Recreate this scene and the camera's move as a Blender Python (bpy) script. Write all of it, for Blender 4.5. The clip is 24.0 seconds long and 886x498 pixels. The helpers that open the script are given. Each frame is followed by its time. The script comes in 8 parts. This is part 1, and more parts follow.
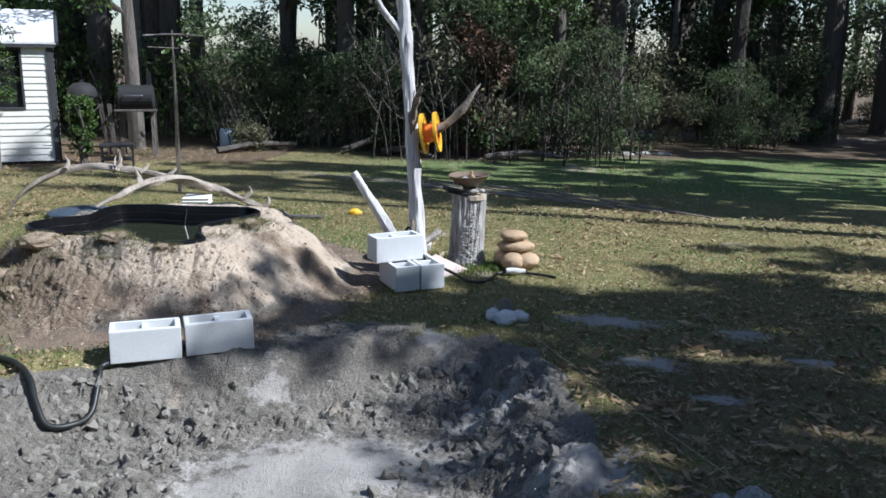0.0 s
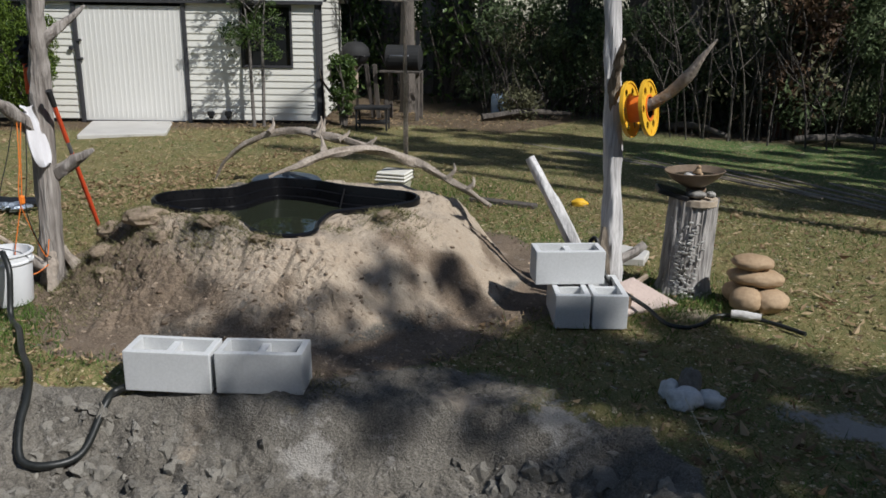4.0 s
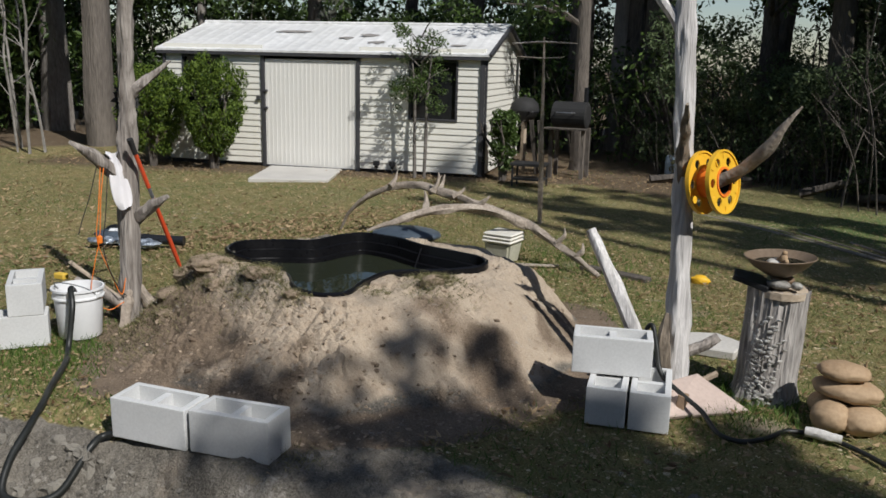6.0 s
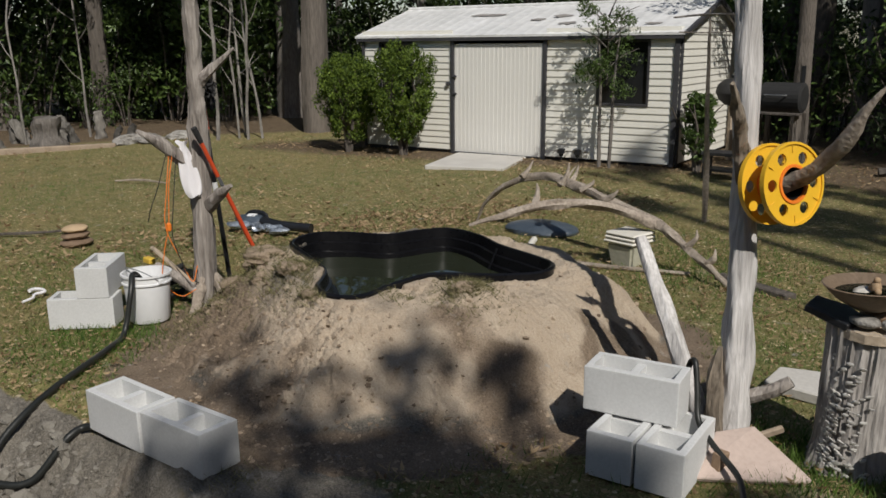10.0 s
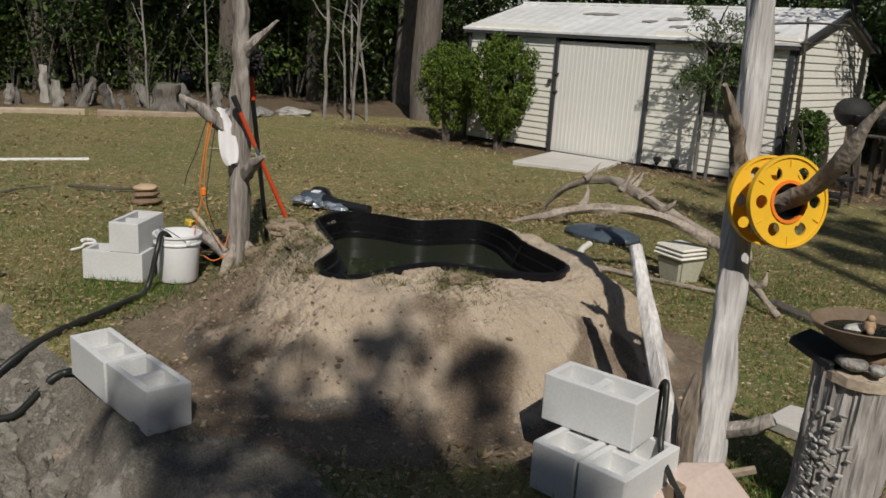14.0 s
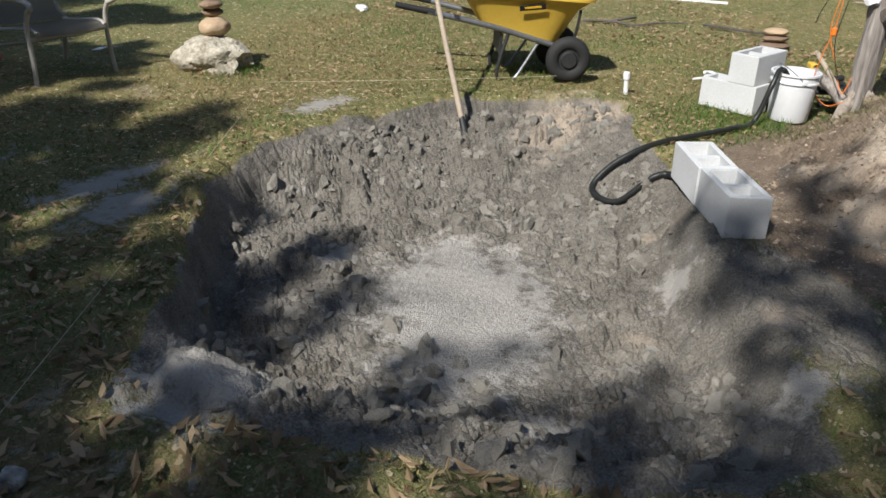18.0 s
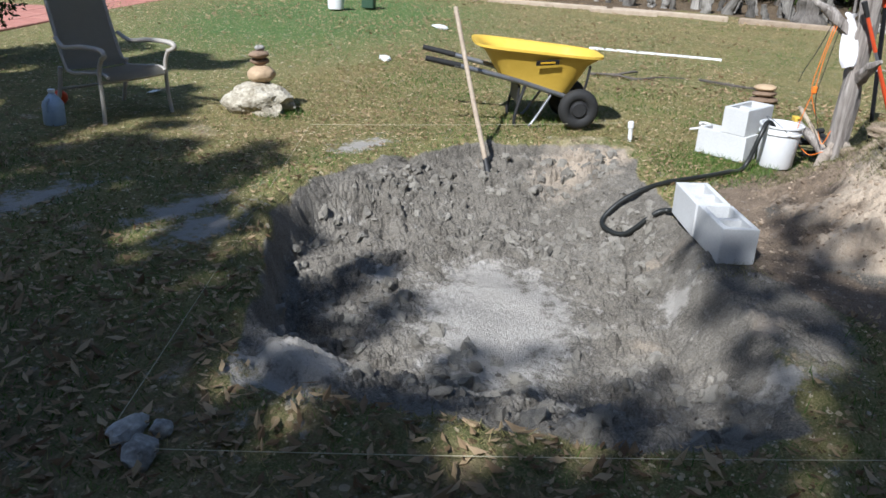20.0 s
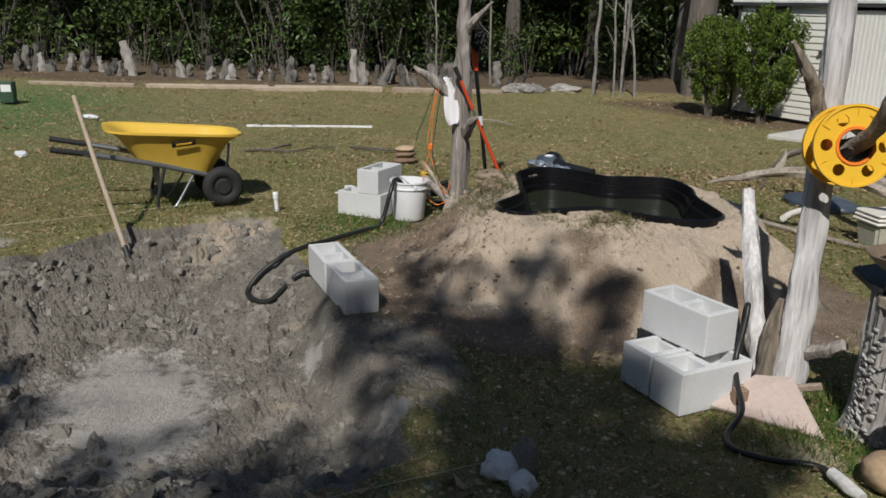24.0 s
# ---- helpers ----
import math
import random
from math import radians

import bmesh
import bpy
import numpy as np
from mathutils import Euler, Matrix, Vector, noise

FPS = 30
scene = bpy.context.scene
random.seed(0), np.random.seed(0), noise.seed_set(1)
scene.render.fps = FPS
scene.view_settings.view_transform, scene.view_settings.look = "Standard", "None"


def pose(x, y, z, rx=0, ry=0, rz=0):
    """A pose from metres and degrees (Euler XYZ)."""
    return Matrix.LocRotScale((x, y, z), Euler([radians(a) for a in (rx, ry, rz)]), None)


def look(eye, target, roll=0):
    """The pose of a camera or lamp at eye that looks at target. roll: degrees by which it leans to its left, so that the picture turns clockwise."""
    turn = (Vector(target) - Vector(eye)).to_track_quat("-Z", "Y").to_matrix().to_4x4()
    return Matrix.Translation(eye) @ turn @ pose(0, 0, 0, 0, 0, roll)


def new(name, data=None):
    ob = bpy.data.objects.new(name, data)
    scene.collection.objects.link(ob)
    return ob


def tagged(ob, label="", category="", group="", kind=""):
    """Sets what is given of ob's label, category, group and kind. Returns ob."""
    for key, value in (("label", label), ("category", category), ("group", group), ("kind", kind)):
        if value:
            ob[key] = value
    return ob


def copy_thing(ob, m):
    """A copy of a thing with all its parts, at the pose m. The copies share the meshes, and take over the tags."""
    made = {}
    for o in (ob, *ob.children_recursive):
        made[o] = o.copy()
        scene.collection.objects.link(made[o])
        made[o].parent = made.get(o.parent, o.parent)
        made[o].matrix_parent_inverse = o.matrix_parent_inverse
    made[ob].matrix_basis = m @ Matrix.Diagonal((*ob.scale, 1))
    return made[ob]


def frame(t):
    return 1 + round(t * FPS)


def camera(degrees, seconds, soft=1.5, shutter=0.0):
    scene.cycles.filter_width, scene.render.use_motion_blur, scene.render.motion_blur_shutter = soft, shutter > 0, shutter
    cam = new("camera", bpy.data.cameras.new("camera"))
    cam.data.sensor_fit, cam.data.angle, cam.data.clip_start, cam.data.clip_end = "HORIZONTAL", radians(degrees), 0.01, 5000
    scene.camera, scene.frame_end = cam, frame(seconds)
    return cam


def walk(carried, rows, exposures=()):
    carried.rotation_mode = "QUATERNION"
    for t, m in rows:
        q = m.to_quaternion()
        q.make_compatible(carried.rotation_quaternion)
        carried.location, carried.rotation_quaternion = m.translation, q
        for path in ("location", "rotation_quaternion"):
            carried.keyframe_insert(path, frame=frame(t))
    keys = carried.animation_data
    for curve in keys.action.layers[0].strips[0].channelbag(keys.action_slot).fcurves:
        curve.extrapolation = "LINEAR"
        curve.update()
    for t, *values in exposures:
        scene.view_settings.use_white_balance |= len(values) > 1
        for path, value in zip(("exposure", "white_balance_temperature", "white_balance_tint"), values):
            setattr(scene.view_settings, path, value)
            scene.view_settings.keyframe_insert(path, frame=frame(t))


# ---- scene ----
import functools

cam = camera(56.0, 24.0, soft=1.6)
PATH = [
    (0, (1.019, 0.139, 1.794), (0.65, 2.05, 1.335), 1.0),
    (0.5, (0.896, 0.227, 1.787), (0.531, 2.135, 1.309), 0.3),
    (1, (0.891, 0.379, 1.747), (0.456, 2.266, 1.246), -0.1),
    (1.5, (0.931, 0.643, 1.735), (0.229, 2.439, 1.203), -0.5),
    (2, (0.961, 0.84, 1.738), (0.187, 2.61, 1.22), -1.3),
    (2.5, (1.026, 1.2, 1.806), (0.221, 2.946, 1.255), -2.8),
    (4.5, (1.612, 2.382, 1.653), (0.42, 3.903, 1.139), 1.3),
    (5, (1.79, 2.592, 1.69), (0.498, 4.056, 1.257), 1.0),
    (5.5, (1.823, 2.845, 1.713), (0.435, 4.228, 1.312), 2.6),
    (6, (1.953, 3.062, 1.717), (0.468, 4.329, 1.281), 1.4),
    (6.5, (2.104, 3.291, 1.724), (0.562, 4.486, 1.283), 0.8),
    (7, (2.083, 3.483, 1.722), (0.463, 4.582, 1.316), 1.4),
    (7.5, (2.126, 3.685, 1.731), (0.455, 4.706, 1.328), 0.8),
    (8, (2.2, 3.86, 1.728), (0.494, 4.813, 1.304), 0.5),
    (8.5, (2.146, 3.975, 1.714), (0.411, 4.887, 1.316), -0.4),
    (9, (2.125, 4.112, 1.71), (0.35, 4.941, 1.306), 0.2),
    (9.5, (2.152, 4.297, 1.707), (0.354, 5.033, 1.231), 1.6),
    (10, (2.143, 4.402, 1.697), (0.343, 5.133, 1.222), -0.4),
    (10.5, (2.051, 4.48, 1.687), (0.25, 5.21, 1.213), 0.4),
    (12.5, (2.037, 4.924, 1.663), (0.189, 5.496, 1.153), 0.2),
    (13, (2.108, 4.906, 1.648), (0.265, 5.508, 1.157), 1.7),
    (13.5, (2.21, 4.896, 1.656), (0.361, 5.471, 1.152), 1.5),
    (14, (2.226, 5.043, 1.646), (0.34, 5.492, 1.156), 3.6),
    (14.5, (2.241, 5.156, 1.628), (0.357, 5.595, 1.121), 3.5),
    (15, (2.293, 5.193, 1.619), (0.389, 5.561, 1.13), 2.6),
    (15.5, (2.248, 5.286, 1.607), (0.311, 5.382, 1.117), 6.2),
    (16, (2.243, 5.287, 1.57), (0.312, 5.162, 1.064), 7.5),
    (16.5, (2.268, 5.241, 1.547), (0.383, 4.968, 0.936), 7.0),
    (17, (2.238, 5.244, 1.488), (0.482, 4.655, 0.732), 3.4),
    (17.5, (2.314, 5.215, 1.462), (0.693, 4.384, 0.636), 1.6),
    (18, (2.527, 5.138, 1.493), (0.93, 4.285, 0.643), 2.0),
    (18.5, (2.719, 5.14, 1.558), (1.121, 4.273, 0.725), 2.0),
    (20.5, (3.261, 5.338, 1.636), (1.616, 4.459, 0.913), 3.2),
    (21, (3.292, 5.438, 1.635), (1.653, 4.528, 0.936), 2.6),
    (21.5, (3.284, 5.487, 1.639), (1.641, 4.573, 0.956), 2.0),
    (22, (3.258, 5.52, 1.634), (1.609, 4.611, 0.959), 1.0),
    (22.5, (3.215, 5.564, 1.619), (1.503, 4.777, 0.95), 0.7),
    (23, (3.158, 5.622, 1.633), (1.342, 5.072, 0.999), 2.4),
    (23.5, (3.119, 5.658, 1.639), (1.241, 5.287, 1.057), 2.4),
    (24, (3.155, 5.728, 1.658), (1.253, 5.473, 1.097), 1.3),
]
walk(cam, [(t, look(eye, target, roll)) for t, eye, target, roll in PATH], [(0, 0.65, 5550, 10), (1, 0.64, 5650, 10), (2, -0.12, 5900, 10), (5, -0.08, 6250, 10), (8, -0.26, 6600, 10), (10, -0.34, 6650, 10), (14, -0.36, 6750, 10), (16, -0.34, 6700, 10), (17, -0.18, 6650, 10), (18, 0.36, 6350, 10), (20.5, 0.57, 5800, 10), (22, 0.4, 5750, 10), (23, 0.1, 5950, 10), (24, -0.25, 6400, 10)])

# ---------------------------------------------------------------- light
world = bpy.data.worlds.new("sky")
scene.world = world
world.use_nodes = True
SUN_ELEV, SUN_DIR = 45.0, Vector((1.0, -0.06, 0.0))
nt = world.node_tree
sky = nt.nodes.new("ShaderNodeTexSky")
sky.sky_type = "NISHITA"
sky.sun_disc = False
sky.sun_elevation = radians(SUN_ELEV)
sky.sun_rotation = math.atan2(SUN_DIR.x, SUN_DIR.y)
sky.air_density, sky.dust_density, sky.ozone_density = 1.0, 0.6, 1.0
nt.nodes["Background"].inputs["Strength"].default_value = 0.085
nt.links.new(sky.outputs["Color"], nt.nodes["Background"].inputs["Color"])
sun = new("sun", bpy.data.lights.new("sun", "SUN"))
sun.data.energy, sun.data.angle, sun.data.color = 4.9, radians(0.53), (1.0, 0.965, 0.91)
sun.matrix_world = look((0, 0, 0), (-SUN_DIR.x, -SUN_DIR.y, -math.tan(radians(SUN_ELEV))))


# ---------------------------------------------------------------- materials
def mat(name, dark, light, scale=8.0, fine=60.0, rough=0.85, bump=0.3, depth=0.01, metal=0.0, stretch=(1, 1, 1), spread=0.25, island=0.0, thing=0.0, spec=0.4):
    """Two colours mixed by a coarse and a fine noise, with relief from the fine one."""
    m = bpy.data.materials.new(name)
    m.use_nodes = True
    n, ln = m.node_tree.nodes, m.node_tree.links
    b = n["Principled BSDF"]
    b.inputs["Metallic"].default_value, b.inputs["Specular IOR Level"].default_value = metal, spec
    tc, mp = n.new("ShaderNodeTexCoord"), n.new("ShaderNodeMapping")
    mp.inputs["Scale"].default_value = stretch
    ln.new(tc.outputs["Object"], mp.inputs["Vector"])
    a, c = n.new("ShaderNodeTexNoise"), n.new("ShaderNodeTexNoise")
    a.inputs["Scale"].default_value, c.inputs["Scale"].default_value = scale, fine
    a.inputs["Detail"].default_value = c.inputs["Detail"].default_value = 5.0
    for t in (a, c):
        ln.new(mp.outputs["Vector"], t.inputs["Vector"])
    mean = n.new("ShaderNodeMix")
    mean.inputs["Factor"].default_value = 0.5
    ln.new(a.outputs["Fac"], mean.inputs["A"])
    ln.new(c.outputs["Fac"], mean.inputs["B"])
    value = mean.outputs["Result"]
    if island or thing:
        for amount, src in ((island, n.new("ShaderNodeNewGeometry").outputs["Random Per Island"]), (thing, n.new("ShaderNodeObjectInfo").outputs["Random"])):
            if not amount:
                continue
            add = n.new("ShaderNodeMath")
            add.operation = "MULTIPLY_ADD"
            add.inputs[1].default_value = amount
            ln.new(src, add.inputs[0])
            ln.new(value, add.inputs[2])
            sub = n.new("ShaderNodeMath")
            sub.operation = "SUBTRACT"
            sub.inputs[1].default_value = amount / 2
            ln.new(add.outputs[0], sub.inputs[0])
            value = sub.outputs[0]
    ramp = n.new("ShaderNodeValToRGB")
    e = ramp.color_ramp.elements
    e[0].position, e[1].position = 0.5 - spread, 0.5 + spread
    e[0].color, e[1].color = (*dark, 1), (*light, 1)
    ln.new(value, ramp.inputs["Fac"])
    ln.new(ramp.outputs["Color"], b.inputs["Base Color"])
    rr = n.new("ShaderNodeMapRange")
    rr.inputs["To Min"].default_value, rr.inputs["To Max"].default_value = rough - 0.08, min(1, rough + 0.08)
    ln.new(c.outputs["Fac"], rr.inputs["Value"])
    ln.new(rr.outputs["Result"], b.inputs["Roughness"])
    if bump:
        bp = n.new("ShaderNodeBump")
        bp.inputs["Strength"].default_value, bp.inputs["Distance"].default_value = bump, depth
        ln.new(c.outputs["Fac"], bp.inputs["Height"])
        ln.new(bp.outputs["Normal"], b.inputs["Normal"])
    return m


def leafy(name, dark, light, rough=0.5, island=1.0, through_light=0.25, thing=0.0, spec=0.25):
    """Thin leaves: coloured leaf by leaf, letting some light through."""
    m = mat(name, dark, light, 1.2, 20, rough, 0.0, island=island, spread=0.45, thing=thing, spec=spec)
    n, ln = m.node_tree.nodes, m.node_tree.links
    b, out = n["Principled BSDF"], n["Material Output"]
    tr, mx = n.new("ShaderNodeBsdfTranslucent"), n.new("ShaderNodeMixShader")
    mx.inputs["Fac"].default_value = through_light
    ln.new(b.inputs["Base Color"].links[0].from_socket, tr.inputs["Color"])
    ln.new(b.outputs["BSDF"], mx.inputs[1])
    ln.new(tr.outputs["BSDF"], mx.inputs[2])
    ln.new(mx.outputs["Shader"], out.inputs["Surface"])
    return m


def ground_mat():
    """Lawn, bare soil, pale sand and leaf litter, told apart by the sheet's own marks."""
    m = bpy.data.materials.new("yard_ground")
    m.use_nodes = True
    n, ln = m.node_tree.nodes, m.node_tree.links
    b = n["Principled BSDF"]
    b.inputs["Roughness"].default_value, b.inputs["Specular IOR Level"].default_value = 0.95, 0.15
    tc = n.new("ShaderNodeTexCoord")

    def nz(scale, detail=5.0, rough=0.6):
        t = n.new("ShaderNodeTexNoise")
        t.inputs["Scale"].default_value, t.inputs["Detail"].default_value, t.inputs["Roughness"].default_value = scale, detail, rough
        ln.new(tc.outputs["Object"], t.inputs["Vector"])
        return t.outputs["Fac"]

    def ramp(src, stops):
        r = n.new("ShaderNodeValToRGB")
        while len(r.color_ramp.elements) < len(stops):
            r.color_ramp.elements.new(0.5)
        for el, (p, c) in zip(r.color_ramp.elements, stops):
            el.position, el.color = p, (*c, 1)
        ln.new(src, r.inputs["Fac"])
        return r.outputs["Color"]

    def mix(f, x, y):
        k = n.new("ShaderNodeMix")
        k.data_type = "RGBA"
        ln.new(f, k.inputs["Factor"])
        ln.new(x, k.inputs[6])
        ln.new(y, k.inputs[7])
        return k.outputs[2]

    def mark(name):
        t = n.new("ShaderNodeAttribute")
        t.attribute_name = name
        return t.outputs["Fac"]

    def sharp(src, jitter, lo, hi, amount=0.5):
        ad = n.new("ShaderNodeMath")
        ad.operation = "MULTIPLY_ADD"
        ad.inputs[1].default_value = amount
        ln.new(jitter, ad.inputs[0])
        ln.new(src, ad.inputs[2])
        mr = n.new("ShaderNodeMapRange")
        mr.inputs["From Min"].default_value, mr.inputs["From Max"].default_value = lo + amount / 2, hi + amount / 2
        ln.new(ad.outputs[0], mr.inputs["Value"])
        return mr.outputs["Result"]

    n1, n2, n3, n4 = nz(0.6), nz(5.0), nz(28.0), nz(110.0)
    grass = mix(n3, ramp(n1, [(0.38, (0.10, 0.165, 0.045)), (0.62, (0.29, 0.25, 0.10))]), ramp(n2, [(0.40, (0.072, 0.12, 0.032)), (0.6, (0.33, 0.265, 0.12))]))
    straw = ramp(n4, [(0.33, (0.05, 0.052, 0.02)), (0.5, (0.15, 0.13, 0.058)), (0.66, (0.40, 0.32, 0.18))])
    k = n.new("ShaderNodeMix")
    k.data_type = "RGBA"
    k.inputs["Factor"].default_value = 0.5
    ln.new(grass, k.inputs[6])
    ln.new(straw, k.inputs[7])
    lawn = k.outputs[2]
    lawn = mix(sharp(mark("lush"), n2, 0.2, 0.8, 0.7), lawn, ramp(n3, [(0.32, (0.034, 0.088, 0.024)), (0.68, (0.12, 0.215, 0.065))]))
    # small dry leaves and straw caught in the grass
    for scale, share, size in ((17.0, 0.62, 0.3), (30.0, 0.5, 0.36), (58.0, 0.45, 0.32)):
        vo = n.new("ShaderNodeTexVoronoi")
        vo.inputs["Scale"].default_value = scale
        ln.new(tc.outputs["Object"], vo.inputs["Vector"])
        sep = n.new("ShaderNodeSeparateColor")
        ln.new(vo.outputs["Color"], sep.inputs["Color"])
        pick, near = n.new("ShaderNodeMath"), n.new("ShaderNodeMath")
        pick.operation, near.operation = "GREATER_THAN", "LESS_THAN"
        pick.inputs[1].default_value, near.inputs[1].default_value = share, size
        ln.new(sep.outputs["Red"], pick.inputs[0])
        ln.new(vo.outputs["Distance"], near.inputs[0])
        both = n.new("ShaderNodeMath")
        both.operation = "MULTIPLY"
        ln.new(pick.outputs[0], both.inputs[0])
        ln.new(near.outputs[0], both.inputs[1])
        lawn = mix(both.outputs[0], lawn, ramp(sep.outputs["Green"], [(0.0, (0.085, 0.055, 0.026)), (0.45, (0.25, 0.18, 0.09)), (0.8, (0.42, 0.32, 0.18)), (1.0, (0.62, 0.53, 0.36))]))
    soil = mix(n3, ramp(n2, [(0.36, (0.080, 0.071, 0.059)), (0.64, (0.226, 0.206, 0.174))]), ramp(n4, [(0.34, (0.064, 0.057, 0.047)), (0.66, (0.30, 0.274, 0.233))]))
    sand = mix(n3, ramp(n2, [(0.3, (0.38, 0.30, 0.22)), (0.7, (0.52, 0.435, 0.335))]), ramp(n4, [(0.3, (0.31, 0.245, 0.18)), (0.7, (0.55, 0.465, 0.365))]))
    ash = mix(n3, ramp(n2, [(0.3, (0.28, 0.26, 0.23)), (0.7, (0.43, 0.40, 0.36))]), ramp(n4, [(0.3, (0.29, 0.27, 0.24)), (0.7, (0.43, 0.405, 0.365))]))
    litter = mix(n4, ramp(n2, [(0.3, (0.075, 0.053, 0.034)), (0.7, (0.165, 0.122, 0.08))]), ramp(n3, [(0.3, (0.045, 0.034, 0.022)), (0.7, (0.25, 0.185, 0.12))]))
    col = mix(sharp(mark("litter"), n2, 0.35, 0.65), lawn, litter)
    col = mix(sharp(mark("soil"), n3, 0.35, 0.65), col, soil)
    col = mix(sharp(mark("sand"), n2, 0.25, 0.75, 0.8), col, sand)
    brown = mix(n3, ramp(n2, [(0.33, (0.125, 0.094, 0.067)), (0.67, (0.28, 0.215, 0.156))]), ramp(n4, [(0.33, (0.07, 0.052, 0.038)), (0.67, (0.32, 0.248, 0.18))]))
    col = mix(sharp(mark("dirt"), n2, 0.3, 0.7, 0.9), col, brown)
    col = mix(sharp(mark("ash"), nz(8.0, 10.0, 0.75), 0.3, 0.7, 3.4), col, ash)
    ln.new(col, b.inputs["Base Color"])
    bp = n.new("ShaderNodeBump")
    bp.inputs["Strength"].default_value, bp.inputs["Distance"].default_value = 0.7, 0.02
    hh = n.new("ShaderNodeMath")
    hh.operation = "ADD"
    ln.new(n3, hh.inputs[0])
    ln.new(n4, hh.inputs[1])
    ln.new(hh.outputs[0], bp.inputs["Height"])
    ln.new(bp.outputs["Normal"], b.inputs["Normal"])
    return m


M_GROUND = ground_mat()
M_BLOCK = mat("concrete_block", (0.50, 0.505, 0.50), (0.66, 0.665, 0.66), 4, 90, 0.92, 0.15, 0.003, thing=0.15)
M_SIDING = mat("white_siding", (0.66, 0.64, 0.57), (0.76, 0.75, 0.69), 1.5, 12, 0.6, 0.05, spread=0.35)
M_DOOR = mat("cream_metal_door", (0.70, 0.685, 0.64), (0.78, 0.765, 0.72), 1.5, 20, 0.5, 0.05, spread=0.35)
M_TRIM = mat("dark_trim", (0.035, 0.035, 0.038), (0.06, 0.06, 0.065), 4, 40, 0.6, 0.1)
M_ROOF = mat("white_metal_roof", (0.52, 0.52, 0.51), (0.80, 0.80, 0.79), 1.2, 9, 0.45, 0.05, spread=0.2)
M_RUST = mat("bare_weathered_patch", (0.17, 0.16, 0.15), (0.33, 0.31, 0.29), 6, 40, 0.8, 0.2)
M_PANE = mat("dark_pane", (0.010, 0.011, 0.012), (0.022, 0.024, 0.026), 2, 8, 0.12, 0.0)
M_CONC = mat("pale_concrete", (0.42, 0.40, 0.37), (0.58, 0.56, 0.52), 3, 50, 0.9, 0.2)
M_DRIFT = mat("driftwood", (0.13, 0.11, 0.095), (0.44, 0.40, 0.36), 14, 60, 0.88, 0.9, 0.015, stretch=(1, 1, 0.08), spread=0.16)
M_SILVER = mat("silver_deadwood", (0.30, 0.285, 0.275), (0.74, 0.72, 0.705), 14, 60, 0.88, 0.9, 0.012, stretch=(1, 1, 0.07), spread=0.17)
M_KNEE = mat("weathered_knee_wood", (0.05, 0.046, 0.04), (0.30, 0.28, 0.25), 5, 30, 0.95, 0.8, 0.02, stretch=(1, 1, 0.25), thing=0.5)
M_DRIFT2 = mat("weathered_branch", (0.15, 0.12, 0.095), (0.47, 0.405, 0.335), 7, 45, 0.9, 0.8, 0.01, spread=0.2)
M_BARK = mat("bark", (0.032, 0.027, 0.023), (0.165, 0.143, 0.122), 6, 30, 0.95, 0.9, 0.03, stretch=(1, 1, 0.2), thing=0.3)
M_PALEBARK = mat("pale_bark", (0.085, 0.075, 0.066), (0.29, 0.265, 0.24), 5, 30, 0.95, 0.7, 0.02, stretch=(1, 1, 0.25), thing=0.3)
M_STUMPBARK = mat("grey_stump_bark", (0.09, 0.08, 0.072), (0.52, 0.49, 0.46), 9, 40, 0.92, 0.9, 0.02, stretch=(1, 1, 0.16), spread=0.18)
M_RAGGED = mat("ragged_brown_bark", (0.06, 0.045, 0.032), (0.34, 0.285, 0.22), 9, 50, 0.95, 0.9, 0.015, stretch=(1, 1, 0.2), spread=0.2)
M_CUTWOOD = mat("cut_wood", (0.30, 0.235, 0.17), (0.56, 0.47, 0.36), 10, 50, 0.85, 0.4)
M_SAPLING = mat("pale_sapling_bark", (0.09, 0.082, 0.072), (0.34, 0.32, 0.29), 4, 22, 0.92, 0.6, 0.01, stretch=(1, 1, 0.5), spread=0.2)
M_LEAF = leafy("woodland_leaves", (0.008, 0.017, 0.005), (0.11, 0.175, 0.042), 0.42, 0.8, 0.3, 0.5, 0.35)
M_LEAF2 = leafy("olive_leaves", (0.05, 0.056, 0.028), (0.20, 0.195, 0.115), 0.7, 0.7, 0.3, 0.6, 0.1)
M_LEAFN = leafy("north_wood_leaves", (0.022, 0.038, 0.018), (0.19, 0.245, 0.12), 0.65, 0.7, 0.35, 0.7, 0.12)
M_MOSS = leafy("grey_moss", (0.09, 0.095, 0.075), (0.20, 0.205, 0.17))
M_BUSH = leafy("bright_bush_leaves", (0.024, 0.05, 0.008), (0.165, 0.235, 0.036))
M_RUSSET = leafy("dead_leaves_on_branch", (0.05, 0.032, 0.02), (0.20, 0.125, 0.075))
M_GRASS = leafy("grass_blades", (0.08, 0.10, 0.026), (0.34, 0.28, 0.12), 0.7)
M_GREENGRASS = leafy("green_blades", (0.04, 0.085, 0.014), (0.13, 0.21, 0.04), 0.6)
M_SOD = leafy("dry_sod_blades", (0.06, 0.062, 0.022), (0.28, 0.255, 0.125), 0.7)
M_DIRTCLOD = mat("brown_dirt_crumb", (0.15, 0.112, 0.08), (0.40, 0.315, 0.23), 8, 60, 0.97, 0.6, 0.01, island=0.5, spec=0.1)
M_DEADLEAF = leafy("fallen_leaves", (0.13, 0.075, 0.035), (0.46, 0.34, 0.20), 0.6)
